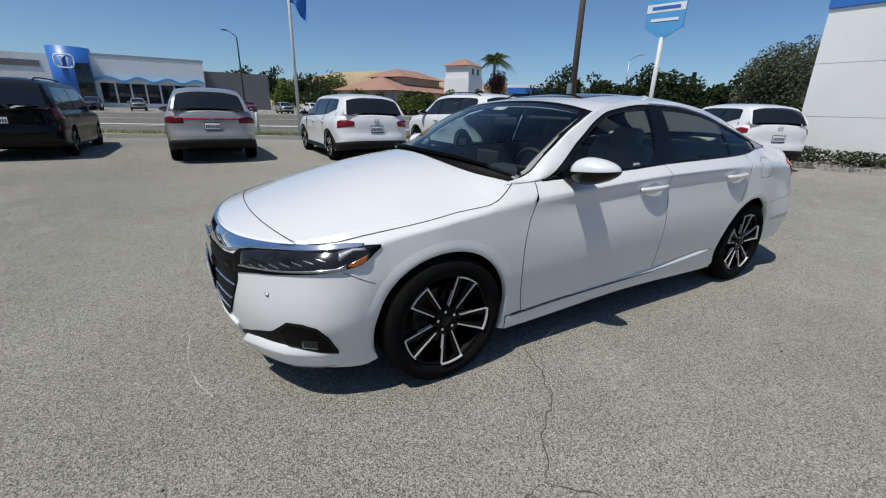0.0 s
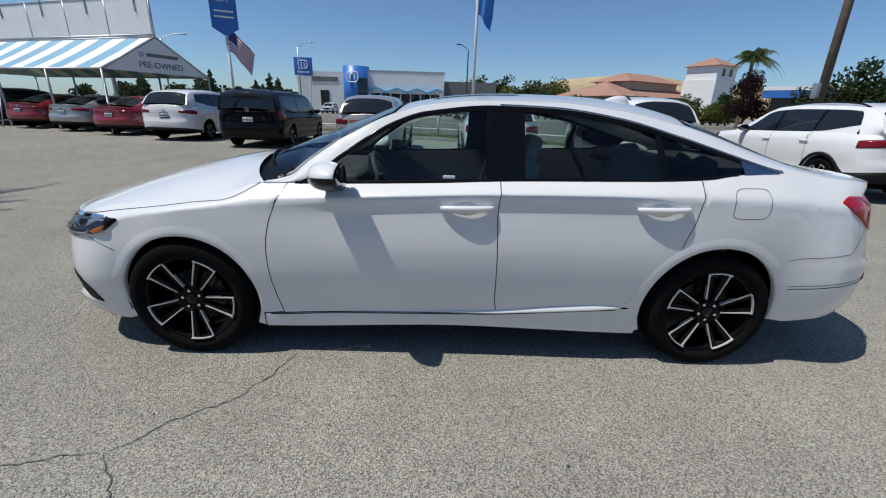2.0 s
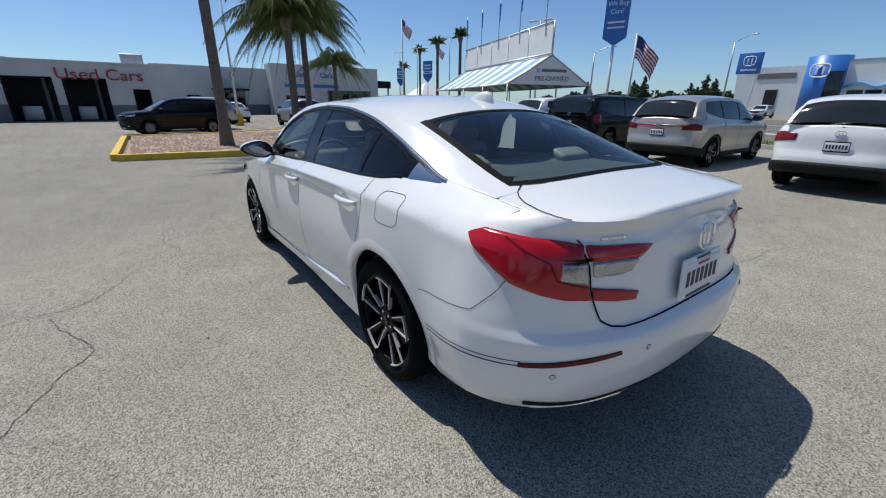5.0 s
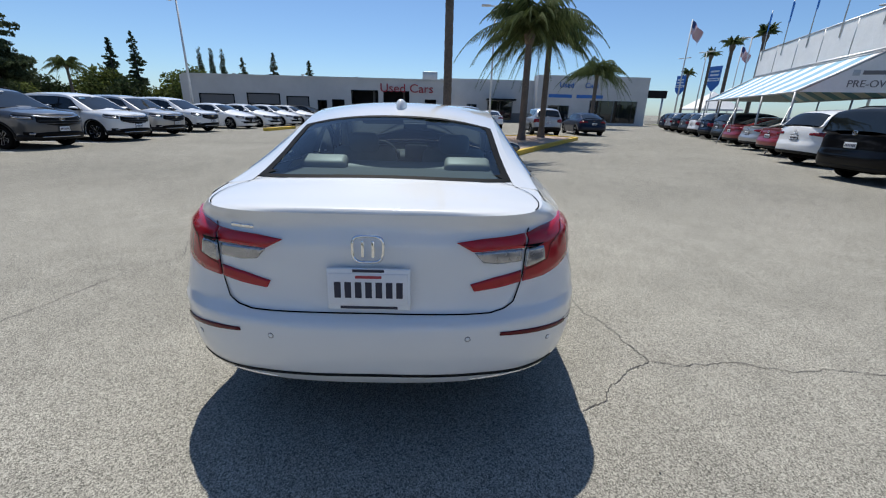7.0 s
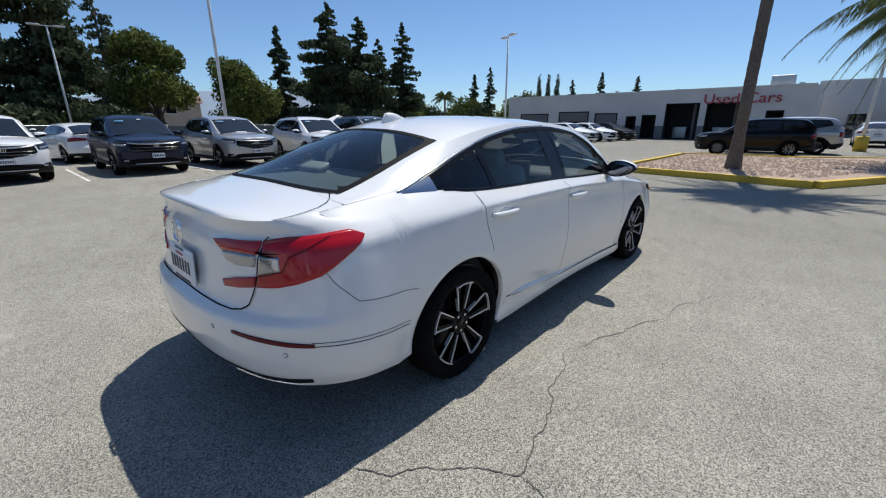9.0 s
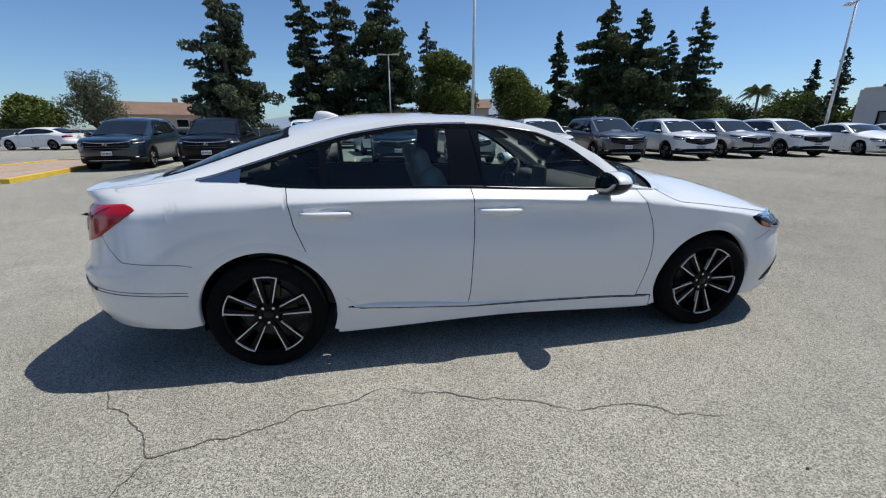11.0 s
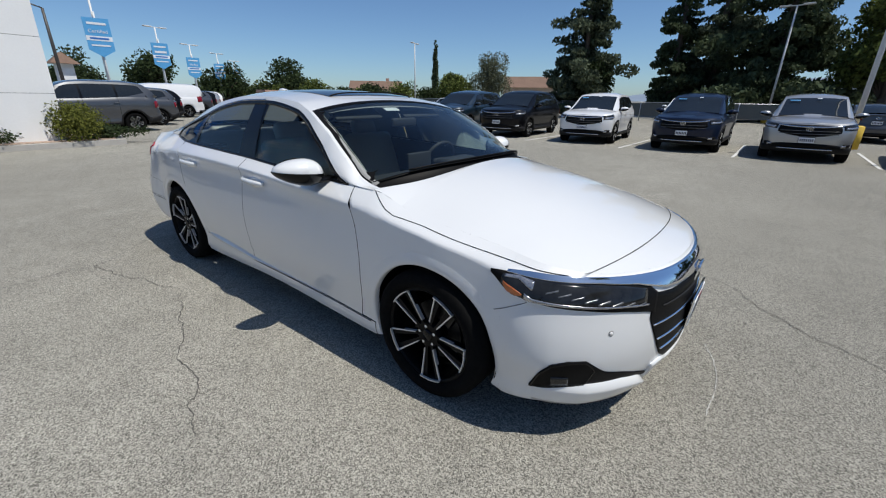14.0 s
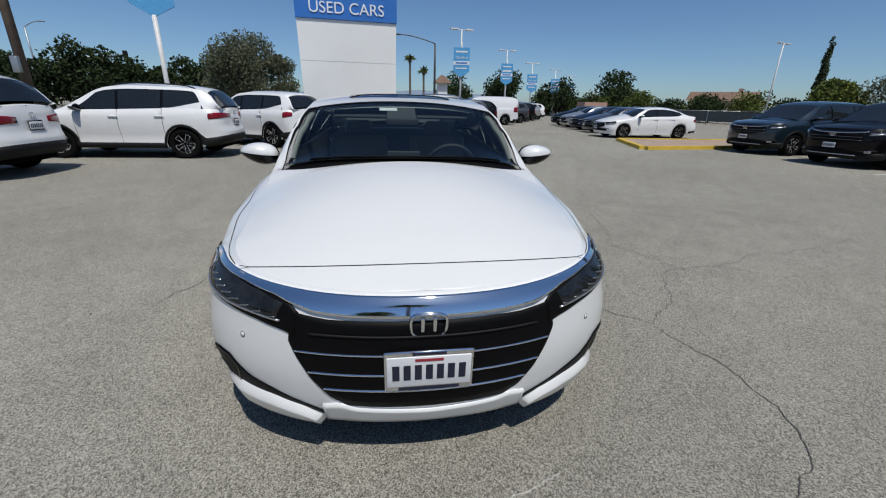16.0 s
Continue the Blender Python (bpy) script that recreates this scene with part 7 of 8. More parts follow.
def conifer(x, y, h, w, mat, label, seed, count=5600, size=.42, bare=.08, ragged=.35):
    r = np.random.RandomState(seed)
    t = thing("tree", pose(x, y, 0), label, "conifer")
    g = Geo().tube([(0, 0, 0), (0, 0, h * .5), (0, 0, h * .97)], [.022 * h, .014 * h, .003 * h], 8)
    cs, rs = [], []
    n = 120
    count, size = int(count * 3.6), size * .62
    for k in range(n):
        u = (k + r.rand()) / n
        z = h * (bare + (1 - bare) * u)
        reach = w * .43 * (1 - u) ** .62 * (1 - ragged + 2 * ragged * r.rand() * (.6 + .4 * math.sin(u * 23 + seed)))
        a = r.rand() * 6.28
        for f in (.35, .65, .95):
            cs.append((math.cos(a) * reach * f, math.sin(a) * reach * f, z - .12 * reach * f))
            rs.append(max(.16, reach * .26))
        g.tube([(0, 0, z + .05), (math.cos(a) * reach * .9, math.sin(a) * reach * .9, z - .1 * reach)], [.02, .006], 4, False)
    part("trunk", g, M_BARK, t)
    part("crown", leaves(Geo(), cs, rs, count, size, r, .55, .35), mat, t, smooth=False)
    return t


def cypress(x, y, h, w, label, seed, count=2200):
    r = np.random.RandomState(seed)
    t = thing("tree", pose(x, y, 0), label, "cypress")
    part("trunk", Geo().tube([(0, 0, 0), (0, 0, h * .9)], [.02 * h, .005], 6), M_BARK, t)
    zs = np.linspace(.05, .97, 26)
    cs = [(r.normal() * .05 * w, r.normal() * .05 * w, h * u) for u in zs]
    rs = [w * .5 * min(1, 4 * (u + .06)) * (1.02 - u) ** .55 * (.95 + .1 * r.rand()) + .05 for u in zs]
    part("crown", leaves(Geo(), cs, rs, count, .24, r, 1.5), M_CONIFER, t, smooth=False)
    return t


def palm(x, y, h, r0, crown, label, seed, fronds=34, lean=(0, 0), leaf_mat=None, fan=False):
    """A palm: ringed trunk and arching fronds with leaflets."""
    r = np.random.RandomState(seed)
    t = thing("palm_tree", pose(x, y, 0), label, "palm tree")
    zs = np.linspace(0, h, 46)
    rad = r0 * (1.35 - .5 * np.clip(zs / (.12 * h), 0, 1)) * (1 - .12 * zs / h) + .008 * (np.arange(46) % 2)
    part("trunk", Geo().tube(np.stack([lean[0] * (zs / h) ** 1.5, lean[1] * (zs / h) ** 1.5, zs], 1), rad, 14), M_TRUNK, t)
    part("boot", Geo().tube([(*lean, h - .5), (*lean, h - .1), (*lean, h + .5)], [r0 * .9, r0 * 1.35, r0 * .5], 12), M_TRUNK, t, "fibrous boss below the fronds")
    top = np.array([lean[0], lean[1], h + .3])
    for k in range(fronds):
        a = k * 2.4 + r.rand() * .5
        up = r.uniform(-.25, 1.2)
        L = crown * (.8 + .35 * r.rand())
        s = np.linspace(0, 1, 16)
        out = L * 1.15 * (s - .12 * s**3) * math.cos(up)
        drop = L * (s * math.sin(up) - (.72 if not fan else .35) * s**2.0)
        d = np.array([math.cos(a), math.sin(a), 0])
        spine = top + out[:, None] * d + drop[:, None] * np.array([0, 0, 1])
        g = Geo().tube(spine, np.linspace(.028, .005, 16), 4, False)
        side = np.array([-math.sin(a), math.cos(a), 0])
        for i in range(1, 16):
            for q in range(4):
                base = spine[i - 1] + (spine[i] - spine[i - 1]) * (q + r.rand() * .5) / 4
                tang = spine[i] - spine[i - 1]
                tang /= np.linalg.norm(tang)
                ll = crown * .25 * math.sin(min(1, .25 + .9 * s[i]) * math.pi * .93 + .12) * (.8 + .4 * r.rand()) + .05
                for sg in (-1, 1):
                    w = .018
                    dirn = sg * side * .62 + tang * .5 + np.array([0, 0, -.5 - .6 * r.rand()])
                    dirn /= np.linalg.norm(dirn)
                    g.add([base - tang * w, base + tang * w, base + dirn * ll * .6 + tang * w * .8, base + dirn * ll - (0, 0, .08 * ll)], [(0, 1, 2, 3)])
        part("frond", g, leaf_mat or M_FROND, t, smooth=False)
    return t


def bush(x, y, w, h, mat, label, seed, count=1800, size=.1, flat=.8, petals=0):
    r = np.random.RandomState(seed)
    t = thing("bush", pose(x, y, .1), label, "bush")
    cs = [(r.normal() * w * .18, r.normal() * w * .18, h * (.35 + .3 * r.rand())) for _ in range(12)]
    part("branches", Geo().tube([(0, 0, 0), (0, 0, h * .6)], [.05, .02], 6), M_BARK, t)
    part("leaves", leaves(Geo(), cs, np.full(12, w * .34), count, size, r, flat * h / w * 1.2), mat, t, smooth=False)
    if petals:
        part("flowers", leaves(Geo(), cs, np.full(12, w * .36), petals, size * .8, r, flat * h / w * 1.25), M_PETAL, t, "small white blossoms", smooth=False, kind="stuff")
    return t


bush(-12.7, .55, 1.25, 1.05, M_BUSH, "clipped yellow-green bush beside the sign tower", 1, 5200, .06, 1.0)
bush(-12.55, -1.2, 1.5, .5, M_BROAD_DARK, "low dark bush with white blossoms", 2, 2400, .07, .8, 700)
bush(-12.5, -2.5, 1.4, .5, M_BROAD_DARK, "low dark bush with white blossoms", 3, 2400, .07, .8, 700)
bush(-12.9, 1.3, 1.2, .45, M_BROAD_DARK, "low dark hedge plant beside the sign tower", 4, 1800, .07)

# palm island
ISLE = [(9.9, 2.25), (9.2, -2.25), (19.3, -7.7), (20.6, -6.3), (17.8, -1.6), (17.2, 2.1)]
solo("island_bed", Geo().prism([(x + (13.5 - x) * .02, y + (-1.5 - y) * .04) for x, y in ISLE], 0, .13), M_MULCH, "tan gravel and bark bed of the palm island", "bed", kind="structure")
for a, b in zip(ISLE, ISLE[1:] + ISLE[:1]):
    d = Vector((b[0] - a[0], b[1] - a[1])).normalized() * .0
    n = Vector((-(b[1] - a[1]), b[0] - a[0])).normalized() * .16
    solo("island_kerb", Geo().prism([a, b, (b[0] - n.x, b[1] - n.y), (a[0] - n.x, a[1] - n.y)], 0, .16), M_YELLOW, "worn yellow painted kerb of the palm island", "kerb", kind="structure")
g = Geo()
for k in range(2600):
    u, v = nr.rand(), nr.rand()
    x, y = 10 + 7.4 * u, 2.0 - 4.1 * v - 3.6 * u * v
    s = .02 + .05 * nr.rand()
    g.add([(x - s, y, .13), (x, y - s * .8, .13), (x + s, y, .13), (x, y + s * .8, .13), (x, y, .13 + s * .7)], [(0, 1, 4), (1, 2, 4), (2, 3, 4), (3, 0, 4)])
solo("gravel", g, M_MULCH, "loose tan gravel on the island", "gravel", kind="stuff")
palm(11.35, -.45, 8.4, .17, 2.7, "tall queen palm with a slim grey trunk on the island", 11, 34)
palm(15.9, -4.05, 4.7, .19, 3.3, "queen palm with arching green fronds on the island", 12, 40)
palm(18.6, -5.6, 5.0, .18, 3.2, "queen palm behind its neighbour on the island", 13, 36)
palm(38.5, -15.2, 5.2, .22, 3.6, "queen palm before the low building", 14, 34)
palm(-40.5, -55, 8.6, .25, 3.4, "feather palm across the road", 15, 26)
palm(53, 48, 5.6, .2, 3.0, "feather palm behind the lot", 16, 22)
for x, y, h in ((33.5, -27, 8.4), (39, -28, 8.4), (52, -34, 9.2), (60, -36, 7.6), (-66, 4.2, 8.2), (-66.5, 6.4, 6.4)):
    palm(x, y, h * .94, .2, 1.15, "tall fan palm against the sky", int(x * 3 + 300) % 97, 22, fan=True)

# yellow island in the facing row
Y2 = [(-10.0, 9.0), (-13.6, 10.2), (-13.4, 16.5), (-11.0, 16.5)]
solo("island_bed", Geo().prism(Y2, 0, .09), M_MULCH, "pale concrete parking island", "island", kind="structure")
for a, b in zip(Y2, Y2[1:] + Y2[:1]):
    n = Vector((b[1] - a[1], -(b[0] - a[0]))).normalized() * -.18
    solo("island_kerb", Geo().prism([a, b, (b[0] + n.x, b[1] + n.y), (a[0] + n.x, a[1] + n.y)], 0, .12), M_YELLOW, "yellow painted kerb of the parking island", "kerb", kind="structure")
solo("island_kerb", Geo().prism([(20.2, 9.6), (23.6, 9.2), (23.6, 9.5), (20.2, 9.9)], 0, .16), M_YELLOW, "yellow painted kerb before the parked row", "kerb", kind="structure")

# trees behind the facing row
conifer(-11.2, 33.2, 12.5, 7.6, M_CONIFER_GREY, "tall grey-green conifer with a ragged crown", 21, 7000)
broadleaf(-11.0, 33.6, 5.2, 5.0, M_BROAD_DARK, "dense dark tree below the conifer", 22, 3600)
conifer(-6.2, 41.6, 15.5, 5.6, M_CONIFER, "dark narrow conifer behind the lot", 23, 6500)
conifer(-3.3, 42.5, 16.5, 7.0, M_CONIFER_GREY, "tall grey conifer behind the lot", 24, 7000)
conifer(1.2, 39.3, 14.5, 11.2, M_CONIFER, "broad dark cedar behind the lot", 25, 9500, .5, ragged=.5)
conifer(7.9, 56.8, 14.8, 7.0, M_CONIFER_GREY, "slender conifer behind the rounder trees", 26, 4500)
broadleaf(7.0, 37.2, 8.2, 6.2, M_BROAD, "round green tree behind the lot", 27, 8000)
broadleaf(13.2, 37.2, 6.9, 6.8, M_BROAD, "round green tree with a low crown", 28, 8000)
conifer(21.6, 45.0, 11.6, 5.3, M_CONIFER, "leaning dark conifer behind the lot", 29, 5000, ragged=.5)
conifer(22.6, 36.5, 12.6, 10.5, M_CONIFER, "broad dark pine behind the lot", 30, 9500, .5, ragged=.55)
conifer(25.0, 34.6, 11.5, 7.7, M_CONIFER, "dark pine beside the broad one", 31, 6000, .5, ragged=.5)
conifer(35.2, 44.0, 12.0, 6.2, M_CONIFER, "pointed dark conifer behind the lot", 32, 4600)
conifer(34.4, 38.4, 13.0, 6.4, M_CONIFER, "tall pointed conifer behind the lot", 33, 5200)
for x, y, h in ((69.9, 50.7, 12.2), (67.9, 53.2, 10.9), (90, 35.6, 11.8), (92, 28.7, 10.6), (87, 40.8, 10.4)):
    conifer(x, y, h, 4.5, M_CONIFER, "far conifer behind the low building", int(x), 2400)
for x, y in ((101.0, 57), (102.4, 55), (103.6, 53)):
    cypress(x, y, 14, 2.3, "slim dark cypress behind the low building", int(x * 10), 6500)
cypress(-53, 64.2, 11.8, 1.6, "tall slim cypress behind the lot", 41, 7000)
broadleaf(-24.8, 40.2, 6.4, 5.4, M_OLIVE, "grey-green gum tree behind the lot", 42, 6000, .22)
broadleaf(-28.2, 38.0, 4.2, 4.6, M_BROAD, "light green tree behind the fence", 43, 4200)
for i in range(13):
    x, y = -33 - 2.9 * i, 39.5 - .95 * i - 1.2 * (i % 3)
    broadleaf(x, y, 2.8 + .7 * ((i * 7) % 4) / 2, 5.2, M_BROAD if i % 2 else M_BROAD_DARK, "leafy hedge tree behind the fence", 50 + i, 2300, .26, .12)
for i in range(8):
    broadleaf(-54 - 2.2 * i, 33 - 3.6 * i + 4 * (i % 2), 4.6 + 1.3 * ((i * 5) % 3), 7.5, M_BROAD_DARK, "dark tree at the end of the lot", 70 + i, 2600, .36, .15)
for i in range(9):
    broadleaf(17 + 4.4 * i, 48 + 3.4 * (i % 3), 4.2 + .8 * (i % 3), 6.0, M_BROAD if i % 2 else M_BROAD_DARK, "green tree beyond the lot", 90 + i, 2200, .3, .15)
# trees across the road
for i in range(12):
    broadleaf(-38 - 1.6 * i, -40.5 + 1.9 * i, 4.9 + .7 * ((i * 3) % 4), 6.0, M_BROAD_DARK, "dark green tree across the road", 110 + i, 3000, .34, .12)
broadleaf(-26.6, -9.7, 5.4, 5.2, M_OLIVE, "grey-green tree beside the sign tower", 131, 7000, .2, .12)
broadleaf(-28.6, -7.4, 4.4, 3.6, M_OLIVE, "grey-green tree beside the sign tower", 132, 4500, .2, .12)
broadleaf(-34.8, -11.5, 7.2, 6.4, M_OLIVE, "grey-green tree at the road corner", 133, 6500, .24, .12)
broadleaf(-37.6, -50, 6.9, 5.6, M_PLUM, "dark purple-leaved tree across the road", 134, 4200, .3, .15)
for i, (x, y, h) in enumerate(((-12, -78, 6), (-18, -76, 5), (-24, -73, 4.5), (-27, -70, 4), (-31, -68, 4), (-20, -90, 8), (-26, -95, 9), (-3, -112, 9), (-8, -110, 8), (-32, -66, 4.5))):
    broadleaf(x, y, h, h * 1.1, M_BROAD_DARK if i % 2 else M_BROAD, "green tree across the road", 140 + i, 1800, .4, .15)
for i in range(16):
    conifer(27 + 4.6 * i, -118 - 6 * (i % 4), 6.5 + 1.4 * ((i * 7) % 3), 5.5, M_CONIFER, "far dark tree on the skyline", 160 + i, 900, .8)
    broadleaf(25 + 5.2 * i, -122 - 5 * (i % 3), 5.0 + .8 * (i % 3), 7.5, M_BROAD_DARK, "far dark tree on the skyline", 260 + i, 700, .8, .12)
for i in range(9):
    broadleaf(-30 - 1.9 * i, -62 - 1.2 * (i % 3), 3.6 + 1.3 * ((i * 5) % 3) / 2, 4.2, M_BROAD_DARK if i % 2 else M_BROAD, "green tree before the mall", 280 + i, 1700, .34, .12)
for i in range(11):
    broadleaf(-8 - 3.6 * i, -168 - 4 * (i % 3), 11 + 2.2 * ((i * 7) % 3), 11, M_BROAD_DARK, "dark oak at the foot of the golden hill", 300 + i, 900, .9, .15)
for i in range(9):
    broadleaf(61 + 2 * (i % 3), 34 + 4.2 * i, 5.2 + .9 * ((i * 5) % 3), 7.5, M_BROAD if i % 3 else M_BROAD_DARK, "leafy tree behind the parked row", 320 + i, 2400, .42, .12)

# ---- buildings ----
uc = thing("used_cars_building", pose(38.0, 0, 0), "long low pale grey building with open service bays and red lettering", "building")
W0, W1, H = -1.2, 24.5, 4.0
bays = [(19.8, 23.2, 2.35, 1), (15.4, 18.6, 2.5, 1), (12.6, 14.8, 2.3, 1), (10.9, 11.8, 2.0, 0), (9.2, 10.4, 2.1, 0), (5.9, 8.5, 3.0, 1), (2.9, 5.4, 3.0, 1), (.3, 1.4, 2.3, 0)]
edges = sorted(bays)
y = W0
for y0, y1, h, _ in edges + [(W1, W1, 0, 0)]:
    if y0 - y > .02:
        part("wall", Geo().box(0, .3, y, y0, 1.15, H), M_STUCCO, uc, smooth=False)
        part("plinth", Geo().box(-.02, .3, y, y0, 0, 1.15), M_STUCCO_GREY, uc, "grey painted lower wall", smooth=False)
    if y1 > y0:
        part("lintel", Geo().box(0, .3, y0, y1, h, H), M_STUCCO, uc, smooth=False)
        # shade of the bay painted as a near-black sheet behind it
        part("bay_shade_panel", Geo().box(2.6, 2.7, y0 - .3, y1 + .3, 0, h + .2), M_SHADE, uc, "near-black panel standing in for the shade of a service bay", smooth=False)
        part("bay_frame", Geo().box(-.03, .02, y0, y0 + .1, 0, h).box(-.03, .02, y1 - .1, y1, 0, h).box(-.03, .02, y0, y1, h - .1, h), M_TRIM, uc, smooth=False)
        part("bay_floor", Geo().box(.3, 2.6, y0, y1, 0, .004), M_STUCCO_GREY, uc, smooth=False)
        if y1 - y0 > 2 and y0 < 12:
            part("bay_post", Geo().box(1.6, 1.75, y0 + .55, y0 + .75, 0, h), M_STUCCO_GREY, uc, smooth=False)
            part("tool_chest", Geo().rounded((2.1, y1 - .9, .55), (.6, 1.1, 1.0), .04), M_STEEL, uc)
        if h > 2.2 and y0 > 12:
            part("roller_door", Geo().box(.05, .12, y0 + .1, y1 - .1, h * .62, h), M_STUCCO_GREY, uc, smooth=False)
    y = y1
part("roof", Geo().box(-.1, 14, W0, W1, H, H + .12), M_STUCCO, uc, smooth=False)
part("end_wall", Geo().box(0, 14, W1, W1 + .3, 0, H), M_STUCCO, uc, smooth=False)
part("end_wall", Geo().box(0, 14, W0 - .3, W0, 0, H), M_STUCCO, uc, smooth=False)
part("back_wall", Geo().box(13.7, 14, W0, W1, 0, H), M_STUCCO, uc, smooth=False)
part("roof_unit", Geo().rounded((3.2, 1.0, H + .55), (1.2, 1.5, .9), .05), M_STEEL, uc)
for yy, hh in ((-.2, .3), (8.5, .25), (14.0, .35), (17.5, .25), (21, .3)):
    part("roof_vent", Geo().tube([(3, yy, H), (3, yy, H + hh), (3, yy, H + hh + .1)], [.12, .12, .2], 8), M_STEEL, uc)
writing("lettering", "Used Cars", 1.08, M_SIGN_RED, uc, pose(-.05, 3.15, 3.22, 90, 0, -90), .06, "red letters on the wall", 1.12)
uc2 = thing("showroom_building", pose(54.0, 0, 0), "pale showroom building with a dark canopy", "building")
part("wall", Geo().box(0, .3, -12.5, -1.0, 0, 5.2), M_STUCCO, uc2, smooth=False)
part("wall", Geo().box(-2.2, .3, -26.5, -12.5, 0, 5.9), M_STUCCO, uc2, smooth=False)
part("plinth", Geo().box(-.03, 0, -12.5, -1.0, 0, 1.2), M_STUCCO_GREY, uc2, smooth=False)
part("roof", Geo().box(0, 16, -26.5, -1, 5.2, 5.35), M_STUCCO, uc2, smooth=False)
part("side_wall", Geo().box(-2.2, 16, -26.8, -26.5, 0, 5.9), M_STUCCO, uc2, smooth=False)
for y0, y1, h in ((-9.8, -6.4, 2.7), (-5.0, -3.6, 2.2), (-16.8, -14.0, 2.3), (-25.6, -19.4, 3.0)):
    x = -2.24 if y0 < -12.5 else -.04
    part("window", Geo().box(x, x + .05, y0, y1, .3, h), M_DARK_GLASS, uc2, smooth=False)
    for ya in (y0, (y0 + y1) / 2 - .05, y1 - .1):
        part("window_post", Geo().box(x - .02, x + .02, ya, ya + .1, .3, h), M_STUCCO_GREY, uc2, smooth=False)
part("canopy", Geo().box(-2.2, 0, -9.9, -6.2, 2.75, 2.95), M_TRIM, uc2, smooth=False)
writing("lettering", "Used", .9, M_BLUE, uc2, pose(-2.26, -16.2, 4.75, 90, 0, -90), .05)
writing("lettering", "Cars", .9, M_BLUE, uc2, pose(-2.26, -19.4, 4.75, 90, 0, -90), .05)
part("sign_bar", Geo().box(-2.25, -2.21, -17.0, -14.0, 3.25, 3.65).box(-2.25, -2.21, -21.0, -17.6, 3.25, 3.65), M_BLUE, uc2, "blue lettering bars", smooth=False)
gate = thing("gantry_sign", pose(62, -31, 0), "dark gantry sign on two posts at the end of the lane", "sign")
part("board", Geo().rounded((0, 0, 4.4), (.3, 7, 1.1), .05), M_TRIM, gate)
for yy in (-3, 3):
    part("post", Geo().tube([(0, yy, 0), (0, yy, 4)], .15, 8), M_STEEL, gate)

# dealership across the road
dl = thing("dealership_building", pose(0, 0, 0), "long white dealership building with a blue round tower across the road", "building")
part("wall", Geo().box(-.4, 17.3, -110, -98, 0, 9.0), M_WHITE_WALL, dl, smooth=False)
part("letter_bar", Geo().box(24.0, 30.0, -97.98, -97.9, 6.4, 7.4), M_STUCCO_GREY, dl, "grey bar of lettering", smooth=False)
# doorway drawn as a flat near-black sheet, its shade put into the colour
part("doorway_shade", Geo().box(26.2, 28.2, -97.98, -97.9, 0, 4.5), M_SHADE, dl, smooth=False)
part("wall", Geo().box(22.8, 31, -110, -98, 0, 8.5), M_WHITE_WALL, dl, smooth=False)
part("side_wing", Geo().box(-13, -.4, -114, -102, 0, 7.4), M_STUCCO_GREY, dl, smooth=False)
for x0 in np.arange(.6, 16.5, 2.3):
    part("window", Geo().box(x0, x0 + 2.0, -97.96, -97.9, .8, 4.2), M_DARK_GLASS, dl, smooth=False)
t = np.linspace(-.2, 17.2, 90)
wave = 4.9 + .35 * np.sin(t * 1.35)
part("wave_canopy", Geo().grid(np.stack([np.stack([t, 0 * t - 97.2, wave - .2], 1), np.stack([t, 0 * t - 97.2, wave + .2], 1), np.stack([t, 0 * t - 98, wave + .2], 1)], 1), centre=(8, -120, 3)), M_BLUE_LIGHT, dl, "pale blue wavy canopy", smooth=False)
a = np.linspace(0, 2 * math.pi, 40)
tw = Geo().tube([(20, -99, 0), (20, -99, 9.8)], 3.0, 36)
part("round_tower", tw, M_BLUE, dl, "blue round entrance tower", smooth=True)
part("tower_glass", Geo().rounded((18.2, -96.3, 4), (2.2, .4, 6.5), .1), M_DARK_GLASS, dl)
emblem(dl, pose(20.3, -95.85, 7.4, 0, 0, 180), 2.6, 2.1, M_SIGN_WHITE)
part("roof_trim", Geo().box(-.6, 17.5, -98.15, -97.95, 8.7, 9.1), M_STEEL, dl, smooth=False)
sb = thing("sign", pose(31.0, -95.5, 0, 0, 0, 185), "blue and white roadside sign across the road", "sign")
part("panel", Geo().rounded((0, 0, 9.2), (3.9, .6, 3.7), .08), M_BLUE, sb)
part("foot", slab(1.1, 1.6, .3, 0, 7.3), M_WHITE_WALL, sb, smooth=False)
emblem(sb, pose(0, -.34, 9.6, 0, 0, 0), 1.9, 1.6, M_SIGN_WHITE)
part("letter_bar", Geo().box(-1.3, 1.3, -.34, -.3, 7.9, 8.2), M_SIGN_WHITE, sb, smooth=False)

# mall with tiled roofs
ml = thing("mall_building", pose(-38, -84, 0, 0, 0, 28), "low mall building with red tiled roofs across the road", "building")
part("wall", Geo().box(-14, 12, -7, 7, 0, 4.4), M_TAN_WALL, ml, smooth=False)
def hip(x0, x1, y0, y1, z0, z1, inset):
    v = [(x0, y0, z0), (x1, y0, z0), (x1, y1, z0), (x0, y1, z0), (x0 + inset, (y0 + y1) / 2 - .1, z1), (x1 - inset, (y0 + y1) / 2 - .1, z1), (x1 - inset, (y0 + y1) / 2 + .1, z1), (x0 + inset, (y0 + y1) / 2 + .1, z1)]
    return Geo().add(v, [(0, 1, 5, 4), (1, 2, 6, 5), (2, 3, 7, 6), (3, 0, 4, 7), (4, 5, 6, 7), (3, 2, 1, 0)])
part("roof", hip(-15, 13, -8.5, 8.5, 4.3, 7.0, 5), M_TILE, ml, smooth=False)
